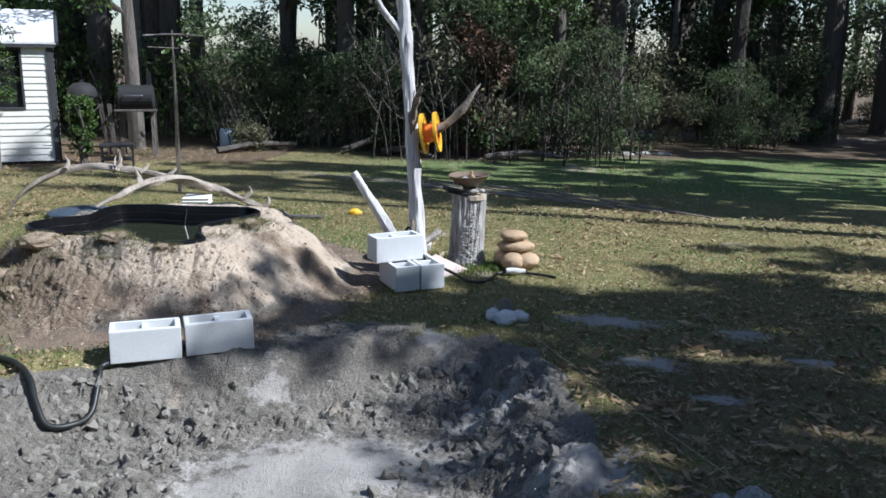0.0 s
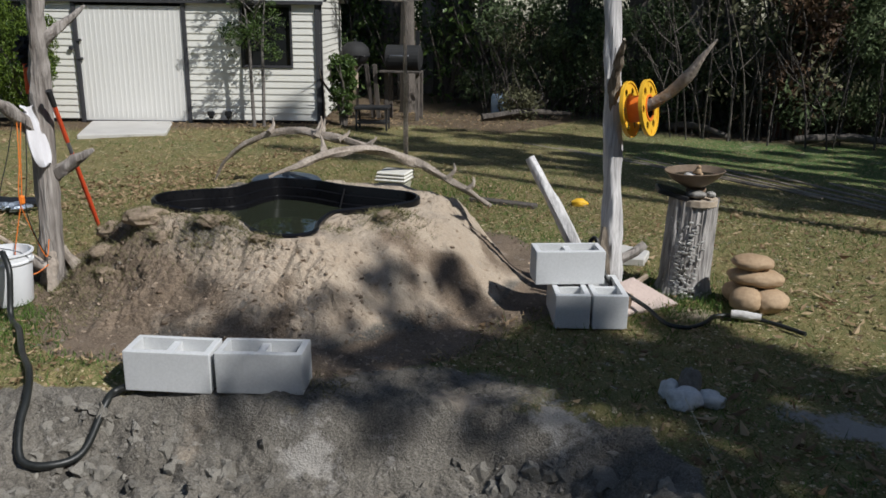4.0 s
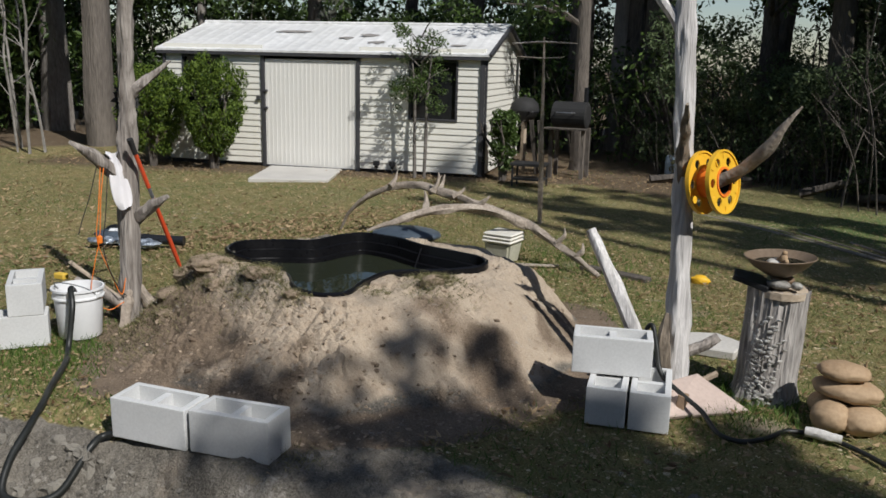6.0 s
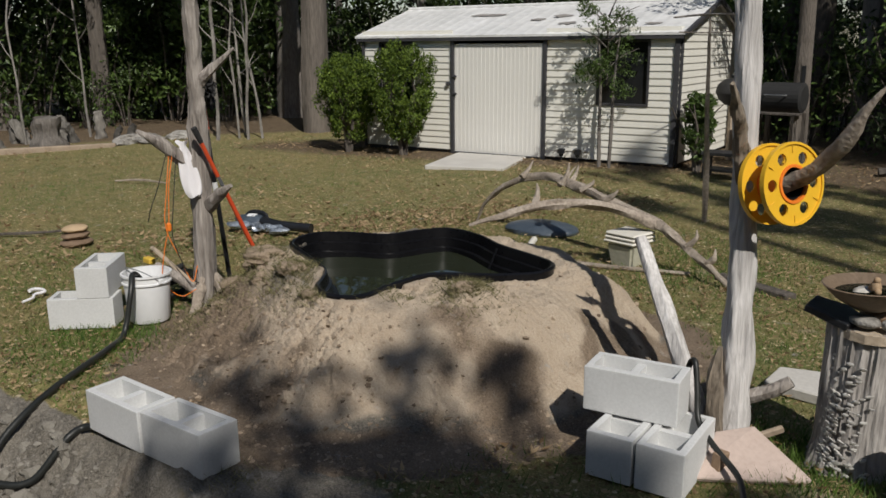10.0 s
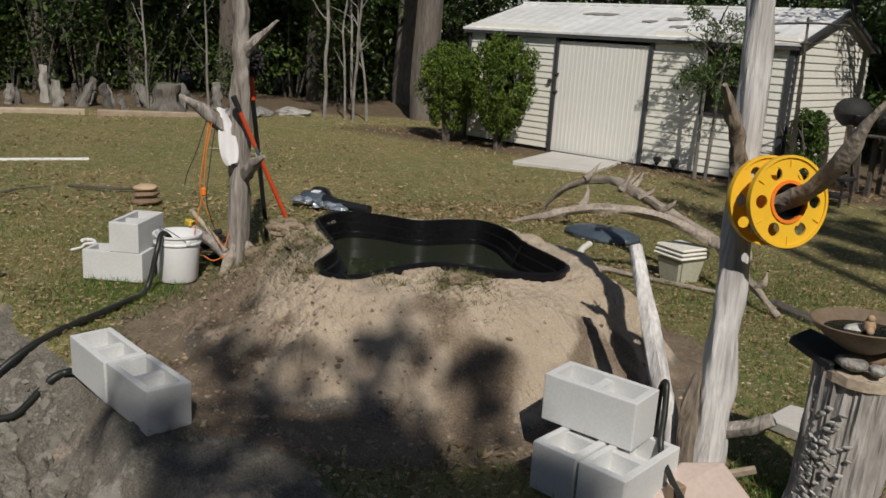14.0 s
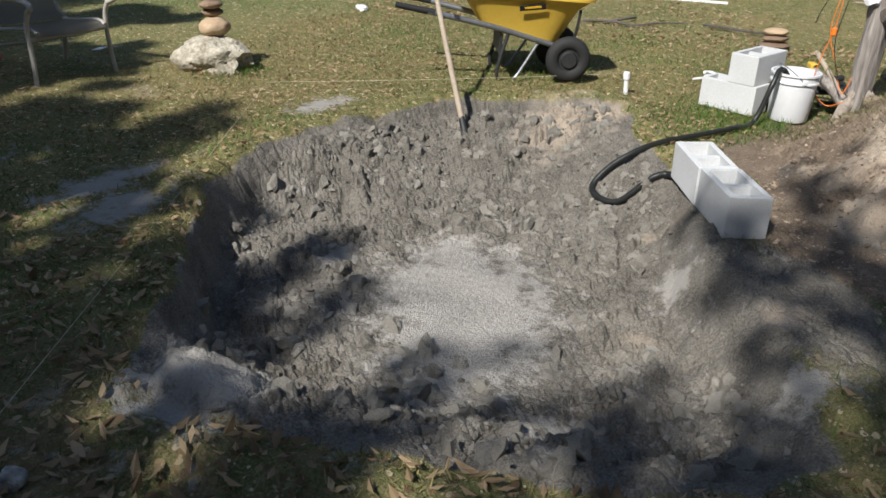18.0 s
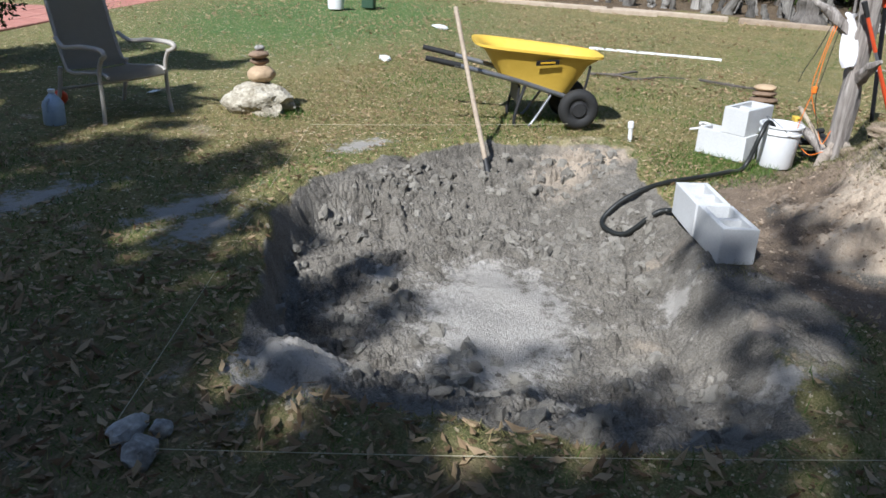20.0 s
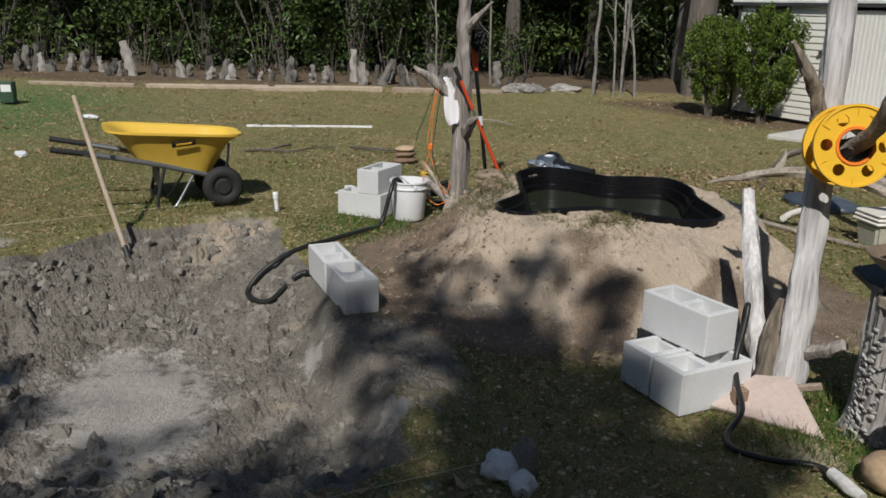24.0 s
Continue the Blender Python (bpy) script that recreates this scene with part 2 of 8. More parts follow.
M_WHITEPLASTIC = mat("white_plastic", (0.70, 0.71, 0.72), (0.80, 0.81, 0.81), 4, 30, 0.38, 0.03, spread=0.4)
M_BLACKPLASTIC = mat("black_plastic", (0.008, 0.009, 0.011), (0.02, 0.021, 0.024), 5, 40, 0.32, 0.05)
M_RUBBER = mat("black_rubber", (0.012, 0.012, 0.012), (0.03, 0.03, 0.03), 8, 60, 0.75, 0.2)
M_HOSE = mat("black_corrugated_hose", (0.010, 0.011, 0.010), (0.026, 0.028, 0.026), 8, 60, 0.42, 0.1)
M_YELLOW = mat("yellow_plastic", (0.72, 0.40, 0.02), (0.82, 0.50, 0.045), 3, 30, 0.4, 0.03, spread=0.4)
M_BARROW = mat("yellow_poly_tray", (0.66, 0.42, 0.05), (0.76, 0.52, 0.09), 2.5, 40, 0.45, 0.05, spread=0.4)
M_ORANGE = mat("orange_plastic", (0.75, 0.17, 0.02), (0.85, 0.24, 0.03), 3, 30, 0.45, 0.03, spread=0.4)
M_RED = mat("red_orange_paint", (0.55, 0.055, 0.02), (0.68, 0.10, 0.03), 5, 40, 0.45, 0.05, spread=0.4)
M_STEEL = mat("grey_tube_steel", (0.20, 0.21, 0.23), (0.32, 0.33, 0.35), 5, 40, 0.4, 0.05, metal=0.7)
M_DARKSTEEL = mat("dark_steel", (0.025, 0.025, 0.027), (0.06, 0.06, 0.06), 5, 40, 0.55, 0.1, metal=0.4)
M_STONE = mat("tan_river_stone", (0.30, 0.20, 0.115), (0.50, 0.37, 0.235), 5, 60, 0.8, 0.15, 0.004, thing=0.3)
M_GREYSTONE = mat("grey_rock", (0.17, 0.16, 0.145), (0.50, 0.48, 0.44), 9, 45, 0.92, 0.9, 0.015, thing=0.3, spread=0.16)
M_BROWNSTONE = mat("brown_stone", (0.13, 0.085, 0.055), (0.30, 0.21, 0.14), 6, 50, 0.85, 0.3, thing=0.3)
M_SLAB = mat("pink_flagstone", (0.42, 0.33, 0.285), (0.56, 0.455, 0.40), 4, 50, 0.9, 0.25)
M_CLOD = mat("grey_soil_clod", (0.095, 0.086, 0.073), (0.29, 0.27, 0.232), 8, 60, 0.97, 0.6, 0.01, thing=0.35, island=0.3, spec=0.1)
M_ROPE = mat("string", (0.40, 0.36, 0.24), (0.56, 0.52, 0.38), 30, 200, 0.9, 0.1)
M_TOWEL = mat("white_cloth", (0.70, 0.68, 0.70), (0.82, 0.81, 0.82), 8, 120, 0.95, 0.5, 0.004, spread=0.35)
M_BRONZE = mat("brown_glazed_dish", (0.10, 0.07, 0.045), (0.24, 0.18, 0.125), 9, 60, 0.5, 0.15)
M_FABRIC = leafy("taupe_mesh_fabric", (0.36, 0.34, 0.30), (0.48, 0.455, 0.41), 0.8, 0.0, 0.55)
M_CREAMROCK = mat("cream_pitted_rock", (0.20, 0.17, 0.12), (0.62, 0.57, 0.46), 9, 40, 0.92, 0.9, 0.02, spread=0.16)
M_CHAIRFRAME = mat("beige_chair_frame", (0.34, 0.31, 0.27), (0.48, 0.45, 0.40), 6, 60, 0.5, 0.1)
M_REDPATH = mat("red_paving", (0.36, 0.15, 0.115), (0.50, 0.24, 0.19), 4, 50, 0.9, 0.2, thing=0.2)
M_BLUEGREY = mat("blue_grey_plastic", (0.035, 0.05, 0.068), (0.08, 0.10, 0.125), 6, 40, 0.4, 0.05)
M_FOIL = mat("crumpled_foil", (0.10, 0.13, 0.17), (0.55, 0.60, 0.66), 14, 50, 0.35, 0.5, 0.01, metal=0.6, spread=0.15)
M_TIMBER = mat("weathered_timber", (0.26, 0.20, 0.145), (0.46, 0.38, 0.29), 5, 40, 0.9, 0.4, thing=0.3)
M_FUNGUS = mat("pale_bracket_fungus", (0.32, 0.305, 0.28), (0.70, 0.685, 0.65), 8, 60, 0.9, 0.3, island=0.4)
M_PALELID = mat("cream_lid", (0.62, 0.60, 0.53), (0.74, 0.72, 0.66), 5, 40, 0.55, 0.1)
M_MUDPAIL = mat("muddy_translucent_pail", (0.36, 0.35, 0.26), (0.58, 0.57, 0.47), 7, 40, 0.5, 0.1)


def water_mat():
    m = bpy.data.materials.new("pond_water")
    m.use_nodes = True
    n, ln = m.node_tree.nodes, m.node_tree.links
    b = n["Principled BSDF"]
    b.inputs["Base Color"].default_value = (0.022, 0.026, 0.016, 1)
    b.inputs["Roughness"].default_value, b.inputs["IOR"].default_value = 0.03, 1.33
    nz, bp = n.new("ShaderNodeTexNoise"), n.new("ShaderNodeBump")
    nz.inputs["Scale"].default_value = 9.0
    bp.inputs["Strength"].default_value, bp.inputs["Distance"].default_value = 0.12, 0.01
    ln.new(nz.outputs["Fac"], bp.inputs["Height"])
    ln.new(bp.outputs["Normal"], b.inputs["Normal"])
    return m


M_WATER = water_mat()
M_LINER = mat("black_liner_plastic", (0.003, 0.003, 0.004), (0.008, 0.008, 0.009), 5, 40, 0.3, 0.05, spec=0.3)


# ---------------------------------------------------------------- mesh helpers
def mesh_of(bm, smooth=False):
    me = bpy.data.meshes.new("m")
    bm.normal_update()
    bm.to_mesh(me)
    bm.free()
    if smooth:
        me.polygons.foreach_set("use_smooth", [True] * len(me.polygons))
        me.set_sharp_from_angle(angle=radians(42))
    return me


def part(name, bm, material, parent=None, label="", smooth=False):
    """One mesh object, from a bmesh or a mesh, under a thing or a part."""
    me = mesh_of(bm, smooth) if isinstance(bm, bmesh.types.BMesh) else bm
    if not me.materials:
        me.materials.append(material)
    ob = new(name, me)
    if parent:
        ob.parent = parent
    if label:
        ob["label"] = label
    return ob


def thing(name, label, category, m=None, group="", kind=""):
    e = new(name)
    e.empty_display_size = 0.1
    if m is not None:
        e.matrix_basis = m
    return tagged(e, label, category, group, kind)


def single(name, bm, material, label, category, m=None, group="", kind="", smooth=False):
    """A thing made of one mesh."""
    ob = part(name, bm, material, None, "", smooth)
    if m is not None:
        ob.matrix_basis = m
    return tagged(ob, label, category, group, kind)


def add_box(bm, size, at=(0, 0, 0), m=None, bevel=0.0):
    mm = Matrix.Translation(at) @ (m or Matrix()) @ Matrix.Diagonal((*size, 1))
    r = bmesh.ops.create_cube(bm, size=1.0, matrix=mm)
    if bevel:
        es = list({e for v in r["verts"] for e in v.link_edges})
        bmesh.ops.bevel(bm, geom=es, offset=bevel, segments=1, profile=0.5, affect="EDGES")
    return bm


def box(size, at=(0, 0, 0), m=None, bevel=0.0):
    return add_box(bmesh.new(), size, at, m, bevel)


def add_tube(bm, pts, radii, seg=10, rough=0.0, squash=1.0, seed=0.0, cap=True):
    """A tube along points; rough: how far its skin wanders, as a share of the radius."""
    pts = [Vector(p) for p in pts]
    if not hasattr(radii, "__len__"):
        radii = [radii] * len(pts)
    side = None
    rings = []
    for i, p in enumerate(pts):
        d = (pts[min(i + 1, len(pts) - 1)] - pts[max(i - 1, 0)]).normalized()
        if side is None:
            side = d.orthogonal().normalized()
        side = (side - d * side.dot(d)).normalized()
        up = d.cross(side)
        ring = []
        for k in range(seg):
            a = 2 * math.pi * k / seg
            r = radii[i]
            if rough:
                q = Vector((math.cos(a) * 1.7, math.sin(a) * 1.7, i * 0.35 + seed))
                r *= 1 + rough * noise.noise(q) * 1.6
            ring.append(bm.verts.new(p + (side * math.cos(a) + up * math.sin(a) * squash) * r))
        rings.append(ring)
    for a, b in zip(rings, rings[1:]):
        for k in range(seg):
            bm.faces.new((a[k], a[(k + 1) % seg], b[(k + 1) % seg], b[k]))
    if cap:
        bm.faces.new(rings[0][::-1])
        bm.faces.new(rings[-1])
    return bm


def curve_pts(ctrl, n=8):
    """Points on a smooth line through the control points (Catmull-Rom)."""
    c = [Vector(p) for p in ctrl]
    c = [2 * c[0] - c[1], *c, 2 * c[-1] - c[-2]]
    out = []
    for i in range(1, len(c) - 2):
        p0, p1, p2, p3 = c[i - 1 : i + 3]
        for k in range(n):
            t = k / n
            out.append(0.5 * (2 * p1 + (p2 - p0) * t + (2 * p0 - 5 * p1 + 4 * p2 - p3) * t * t + (3 * p1 - p0 - 3 * p2 + p3) * t**3))
    return [*out, c[-2]]


def spread_radii(rs, n):
    return list(np.interp(np.linspace(0, 1, n), np.linspace(0, 1, len(rs)), rs))


def tube(ctrl, rs, seg=10, n=6, rough=0.0, seed=0.0, squash=1.0):
    p = curve_pts(ctrl, n)
    return add_tube(bmesh.new(), p, spread_radii(rs, len(p)), seg, rough, squash, seed)


def limb(bm, ctrl, rs, seg=8, n=5, rough=0.25, seed=0.0):
    p = curve_pts(ctrl, n)
    return add_tube(bm, p, spread_radii(rs, len(p)), seg, rough, 1.0, seed)


def lathe(profile, seg=32, bm=None):
    """A turned shape from (radius, height) pairs."""
    bm = bm or bmesh.new()
    rings = [[bm.verts.new((r * math.cos(2 * math.pi * k / seg), r * math.sin(2 * math.pi * k / seg), z)) for k in range(seg)] for r, z in profile]
    for a, b in zip(rings, rings[1:]):
        for k in range(seg):
            bm.faces.new((a[k], a[(k + 1) % seg], b[(k + 1) % seg], b[k]))
    bm.faces.new(rings[0][::-1])
    bm.faces.new(rings[-1])
    return bm


def rock(size, seed, rough=0.18, sub=3, freq=1.6):
    bm = bmesh.new()
    bmesh.ops.create_icosphere(bm, subdivisions=sub, radius=1.0)
    off = Vector((seed * 7.3, seed * 3.1, seed * 5.7))
    for v in bm.verts:
        k = 1 + rough * (noise.noise(v.co * freq + off) + 0.5 * noise.noise(v.co * freq * 2.7 + off))
        v.co = Vector((v.co.x * size[0] * k, v.co.y * size[1] * k, v.co.z * size[2] * k))
    return bm


def pitted(size, seed):
    bm = bmesh.new()
    bmesh.ops.create_icosphere(bm, subdivisions=4, radius=1.0)
    off = Vector((seed, seed * 2.1, seed * 0.7))
    for v in bm.verts:
        k = 1 + 0.35 * noise.noise(v.co * 1.5 + off) + 0.16 * noise.noise(v.co * 3.7 + off)
        p = noise.noise(v.co * 2.3 - off)
        k -= 0.35 * max(0, p - 0.25)
        v.co = Vector((v.co.x * size[0] * k, v.co.y * size[1] * k, v.co.z * size[2] * k))
    return bm


def prism(outline, z0, z1, bevel=0.0):
    bm = bmesh.new()
    lo = [bm.verts.new((x, y, z0)) for x, y in outline]
    hi = [bm.verts.new((x, y, z1)) for x, y in outline]
    bm.faces.new(lo[::-1])
    bm.faces.new(hi)
    k = len(outline)
    for i in range(k):
        bm.faces.new((lo[i], lo[(i + 1) % k], hi[(i + 1) % k], hi[i]))
    if bevel:
        bmesh.ops.bevel(bm, geom=list(bm.edges), offset=bevel, segments=1, affect="EDGES")
    return bm


def leaf_mesh(centres, size, count, seed, flat=0.0, tips=4):
    """Many small folded leaves scattered in blobs (x, y, z, radius across, radius up)."""
    rng = np.random.default_rng(seed)
    c = np.array(centres, float)
    w = c[:, 3] ** 2 * c[:, 4]
    pick = rng.choice(len(c), count, p=w / w.sum())
    d = rng.normal(size=(count, 3))
    d /= np.linalg.norm(d, axis=1)[:, None]
    rad = rng.uniform(0.35, 1.0, count) ** 0.6
    p = c[pick, :3] + d * rad[:, None] * np.stack([c[pick, 3], c[pick, 3], c[pick, 4]], 1)
    a = rng.normal(size=(count, 3))
    a[:, 2] *= 1 - flat
    a /= np.linalg.norm(a, axis=1)[:, None]
    b = np.cross(a, rng.normal(size=(count, 3)))
    b /= np.linalg.norm(b, axis=1)[:, None] + 1e-9
    nrm = np.cross(a, b)
    s = size * rng.uniform(0.6, 1.3, count)[:, None]
    v = np.stack([p - a * s, p + b * s * 0.42 + nrm * s * 0.12, p + a * s, p - b * s * 0.42 + nrm * s * 0.12], 1).reshape(-1, 3)
    f = np.arange(count * 4).reshape(-1, 4)
    me = bpy.data.meshes.new("leaves")
    me.from_pydata(v.tolist(), [], np.concatenate([f[:, [0, 1, 2]], f[:, [0, 2, 3]]]).tolist())
    return me


# ---------------------------------------------------------------- the ground
HOLE = [(-0.88, 2.12), (-0.22, 2.36), (0.50, 2.86), (0.88, 3.16), (1.18, 3.44), (1.12, 3.85), (0.97, 4.27), (0.92, 4.63), (0.66, 5.10), (0.36, 5.26), (-0.05, 5.10), (-0.53, 4.80), (-1.02, 4.58), (-1.85, 4.25), (-2.4, 3.86), (-3.02, 3.42), (-2.78, 2.95), (-2.31, 2.53), (-1.68, 2.24)]
HOLE_RUN = [0.2, 0.13, 0.14, 0.5, 0.9, 0.9, 0.9, 0.8, 0.45, 0.26, 0.2, 0.2, 0.25, 0.7, 1.2, 1.5, 1.4, 1.0, 0.5]
MOUND = [(-0.98, 6.75), (-0.86, 6.2), (-0.92, 5.65), (-1.2, 5.05), (-1.75, 4.72), (-2.5, 4.5), (-3.15, 4.72), (-3.75, 5.1), (-3.75, 5.7), (-3.75, 6.6), (-3.3, 7.15), (-2.4, 7.3), (-1.6, 7.35)]
MOUND_RUN = [0.75, 0.75, 0.8, 0.85, 0.9, 0.95, 0.7, 0.55, 0.35, 0.35, 0.35, 0.4, 0.6]
POND = [(-3.05, 5.48), (-3.26, 5.66), (-3.2, 5.92), (-3.06, 6.12), (-3.1, 6.38), (-3.07, 6.58), (-2.82, 6.66), (-2.5, 6.66), (-2.2, 6.72), (-1.97, 6.74), (-1.83, 6.6), (-1.87, 6.4), (-1.98, 6.2), (-2.04, 6.0), (-1.93, 5.74), (-1.8, 5.55), (-1.86, 5.42), (-2.05, 5.4), (-2.36, 5.52), (-2.7, 5.5)]
POND_Z = 0.46


def inside_of(poly, x, y):
    hit = np.zeros(x.shape, bool)
    for (ax, ay), (bx, by) in zip(poly, poly[1:] + poly[:1]):
        hit ^= ((ay > y) != (by > y)) & (x < (bx - ax) * (y - ay) / (by - ay + 1e-12) + ax)
    return hit


def depth_in(poly, runs, x, y):
    """How far inside the outline, as a share of the run of its slope (negative outside)."""
    best, w, ws = np.full(x.shape, 1e9), np.zeros(x.shape), np.zeros(x.shape)
    for i, ((ax, ay), (bx, by)) in enumerate(zip(poly, poly[1:] + poly[:1])):
        dx, dy = bx - ax, by - ay
        t = np.clip(((x - ax) * dx + (y - ay) * dy) / (dx * dx + dy * dy), 0, 1)
        d = np.hypot(x - ax - t * dx, y - ay - t * dy)
        best = np.minimum(best, d)
        k = 1 / (d + 0.02) ** 3
        w += k * runs[i]
        ws += k
    return np.where(inside_of(poly, x, y), best, -best), w / ws


@functools.lru_cache(maxsize=None)
def lattice(seed, shape, low):
    return np.random.default_rng(seed).uniform(low, 1, shape)


def value_noise(x, y, scale, seed):
    """Smooth lattice noise between -1 and 1."""
    tab = lattice(seed, (256, 256), -1)
    fx, fy = x * scale, y * scale
    ix, iy = np.floor(fx).astype(int), np.floor(fy).astype(int)
    u, v = fx - ix, fy - iy
    u, v = u * u * (3 - 2 * u), v * v * (3 - 2 * v)
    g = lambda a, b: tab[(ix + a) % 256, (iy + b) % 256]
    return (g(0, 0) * (1 - u) + g(1, 0) * u) * (1 - v) + (g(0, 1) * (1 - u) + g(1, 1) * u) * v


def rubble(x, y, scale, seed):
    """Broken ground: tilted slabs of uneven height with cracks between, about 0 to 1."""
    dug = (x > -4.5) & (x < 1.9) & (y > 1.5) & (y < 8.0)
    if not dug.all():
        out = np.zeros(x.shape)
        if dug.any():
            out[dug] = rubble(x[dug], y[dug], scale, seed)
        return out
    tab = lattice(seed, (5, 128, 128), 0)
    fx = (x + 0.06 * value_noise(x, y, scale * 0.6, seed + 1) + 0.02 * value_noise(x, y, scale * 2.3, seed + 3)) * scale
    fy = (y + 0.06 * value_noise(x, y, scale * 0.6, seed + 2) + 0.02 * value_noise(x, y, scale * 2.3, seed + 4)) * scale
    ix, iy = np.floor(fx).astype(int), np.floor(fy).astype(int)
    f1, f2, top = np.full(x.shape, 9.0), np.full(x.shape, 9.0), np.zeros(x.shape)
    for a in (-1, 0, 1):
        for b in (-1, 0, 1):
            cx, cy = (ix + a) % 128, (iy + b) % 128
            dx, dy = ix + a + tab[0, cx, cy] - fx, iy + b + tab[1, cx, cy] - fy
            d = np.hypot(dx, dy)
            near = d < f1
            f2 = np.where(near, f1, np.minimum(f2, d))
            slab = 0.25 + 0.75 * tab[2, cx, cy] ** 1.5 + (tab[3, cx, cy] - 0.5) * dx * 1.3 + (tab[4, cx, cy] - 0.5) * dy * 1.3
            top = np.where(near, slab, top)
            f1 = np.where(near, d, f1)
    k = np.clip((f2 - f1) * 2.6, 0, 1)
    return k * (2 - k) * np.clip(top, 0, 1.3)


def smooth(t):
    t = np.clip(t, 0, 1)
    return t * t * (3 - 2 * t)


def blob(x, y, cx, cy, rx, ry, turn=0.0):
    c, s = math.cos(turn), math.sin(turn)
    u, v = (x - cx) * c + (y - cy) * s, -(x - cx) * s + (y - cy) * c
    return np.exp(-((u / rx) ** 2 + (v / ry) ** 2))


ASH = [(-1.8, 1.9, 0.32, 0.14), (0.12, 2.2, 0.3, 0.18), (0.4, 1.1, 0.5, 0.16), (-0.04, 1.88, 0.4, 0.12), (1.12, 5.82, 0.35, 0.14), (1.97, 5.72, 0.2, 0.1), (1.34, 5.03, 0.22, 0.12), (2.36, 5.3, 0.2, 0.08), (1.74, 4.55, 0.16, 0.09), (1.0, 3.5, 0.3, 0.24), (-0.85, 4.5, 0.13, 0.10), (0.02, 5.12, 0.13, 0.1), (-0.3, 3.72, 0.46, 0.36), (-0.62, 3.52, 0.34, 0.3), (0.08, 3.95, 0.34, 0.24), (0.45, 4.45, 0.28, 0.2), (-0.4, 3.0, 0.16, 0.12)]


def land(x, y):
    """Height of the ground and its marks: soil, sand, ash, litter."""
    e = value_noise(x, y, 2.2, 3) * 0.10 + value_noise(x, y, 6.0, 4) * 0.05
    z = value_noise(x, y, 0.35, 1) * 0.05 + value_noise(x, y, 1.3, 2) * 0.012
    near = np.exp(-(((x + 1) / 9) ** 2 + ((y - 4) / 9) ** 2))
    z = z * (1 - 0.7 * near)
    # the dug hole
    d, run = depth_in(HOLE, HOLE_RUN, x, y)
    dj = d + e * 0.3 + value_noise(x, y, 6, 51) * 0.02 + value_noise(x, y, 21, 53) * 0.006 * smooth((run - 0.3) / 0.3)
    # the far side is cut as a low lip and then slopes; the other walls fall straight
    cut = 0.26 * smooth((run - 0.45) / 0.5) * smooth((-0.6 - x) / 0.6) * smooth((3.5 - y) / 0.6)
    fall = cut * smooth(dj / 0.06) + (1 - cut) * smooth(dj / run)
    shelf = blob(x, y, 0.98, 3.5, 0.26, 0.24) * 0.10 + blob(x, y, 0.6, 4.6, 0.35, 0.4) * 0.05
    pit = fall * 0.265 - shelf * smooth(dj / 0.1)
    patchy = 0.3 + 0.7 * smooth(value_noise(x, y, 1.9, 52) * 0.9 + 0.55)
    lumps = value_noise(x, y, 2.4, 21) * 0.035 + patchy * (rubble(x, y, 3.4, 31) * 0.05 + rubble(x, y, 7.0, 32) * 0.06 + value_noise(x, y, 12, 54) * 0.016) + rubble(x, y, 15.0, 33) * 0.026 + rubble(x, y, 29.0, 37) * 0.012 + value_noise(x, y, 40, 7) * 0.005
    centre = blob(x, y, -0.3, 3.74, 0.66, 0.40, 0.42)
    rim = (value_noise(x, y, 9, 22) * 0.025 + rubble(x, y, 11, 34) * 0.018) * np.exp(-(d / 0.13) ** 2)
    wall = smooth((0.34 - run) / 0.1) * smooth((dj + 0.02) / 0.03) * (1 - smooth((dj - run) / 0.07))
    dusty = smooth(centre * 1.7) + blob(x, y, -0.85, 4.5, 0.13, 0.10) + 0.6 * blob(x, y, 0.02, 5.08, 0.16, 0.12) + 0.5 * blob(x, y, 1.0, 3.5, 0.22, 0.2)
    calm = np.clip(np.maximum(0.93 * np.clip(dusty, 0, 1), 0.4 * wall), 0, 1)
    z = z - pit + rim + (lumps - 0.045) * smooth(dj / 0.2) * (1 - calm) + 0.012 * value_noise(x, y, 5, 55) * calm
    lip = np.exp(-((d + 0.12) / 0.12) ** 2)
    z = z + lip * 0.02 * (1 + value_noise(x, y, 5, 8))
    trodden = np.clip(blob(x, y, -0.75, 4.92, 0.8, 0.34, 0.5) * 1.5 + 0.7 * np.exp(-(((d + 0.1) / 0.14) ** 2)), 0, 1) * smooth(-d / 0.04)
    z = z + trodden * (rubble(x, y, 9.0, 39) * 0.024 + rubble(x, y, 19.0, 40) * 0.014)
    # the sand mound
    dm, mrun = depth_in(MOUND, MOUND_RUN, x, y)
    mt = smooth((dm + value_noise(x, y, 1.8, 3) * 0.08 + value_noise(x, y, 4.5, 4) * 0.02) / mrun) ** 0.85
    mound = mt * (0.43 + 0.03 * value_noise(x, y, 1.6, 9))
    crumb = 0.9 + 0.8 * (blob(x, y, -2.9, 5.0, 0.9, 0.5) + blob(x, y, -1.2, 5.1, 0.5, 0.35))
    mound += smooth(dm / 0.2) * crumb * (value_noise(x, y, 5, 10) * 0.022 + (rubble(x, y, 7.0, 35) * 0.03 + rubble(x, y, 15.0, 36) * 0.024) * (0.35 + 0.65 * smooth(value_noise(x, y, 2.6, 56) + 0.5)) + rubble(x, y, 24.0, 38) * 0.006 + value_noise(x, y, 34, 12) * 0.003)
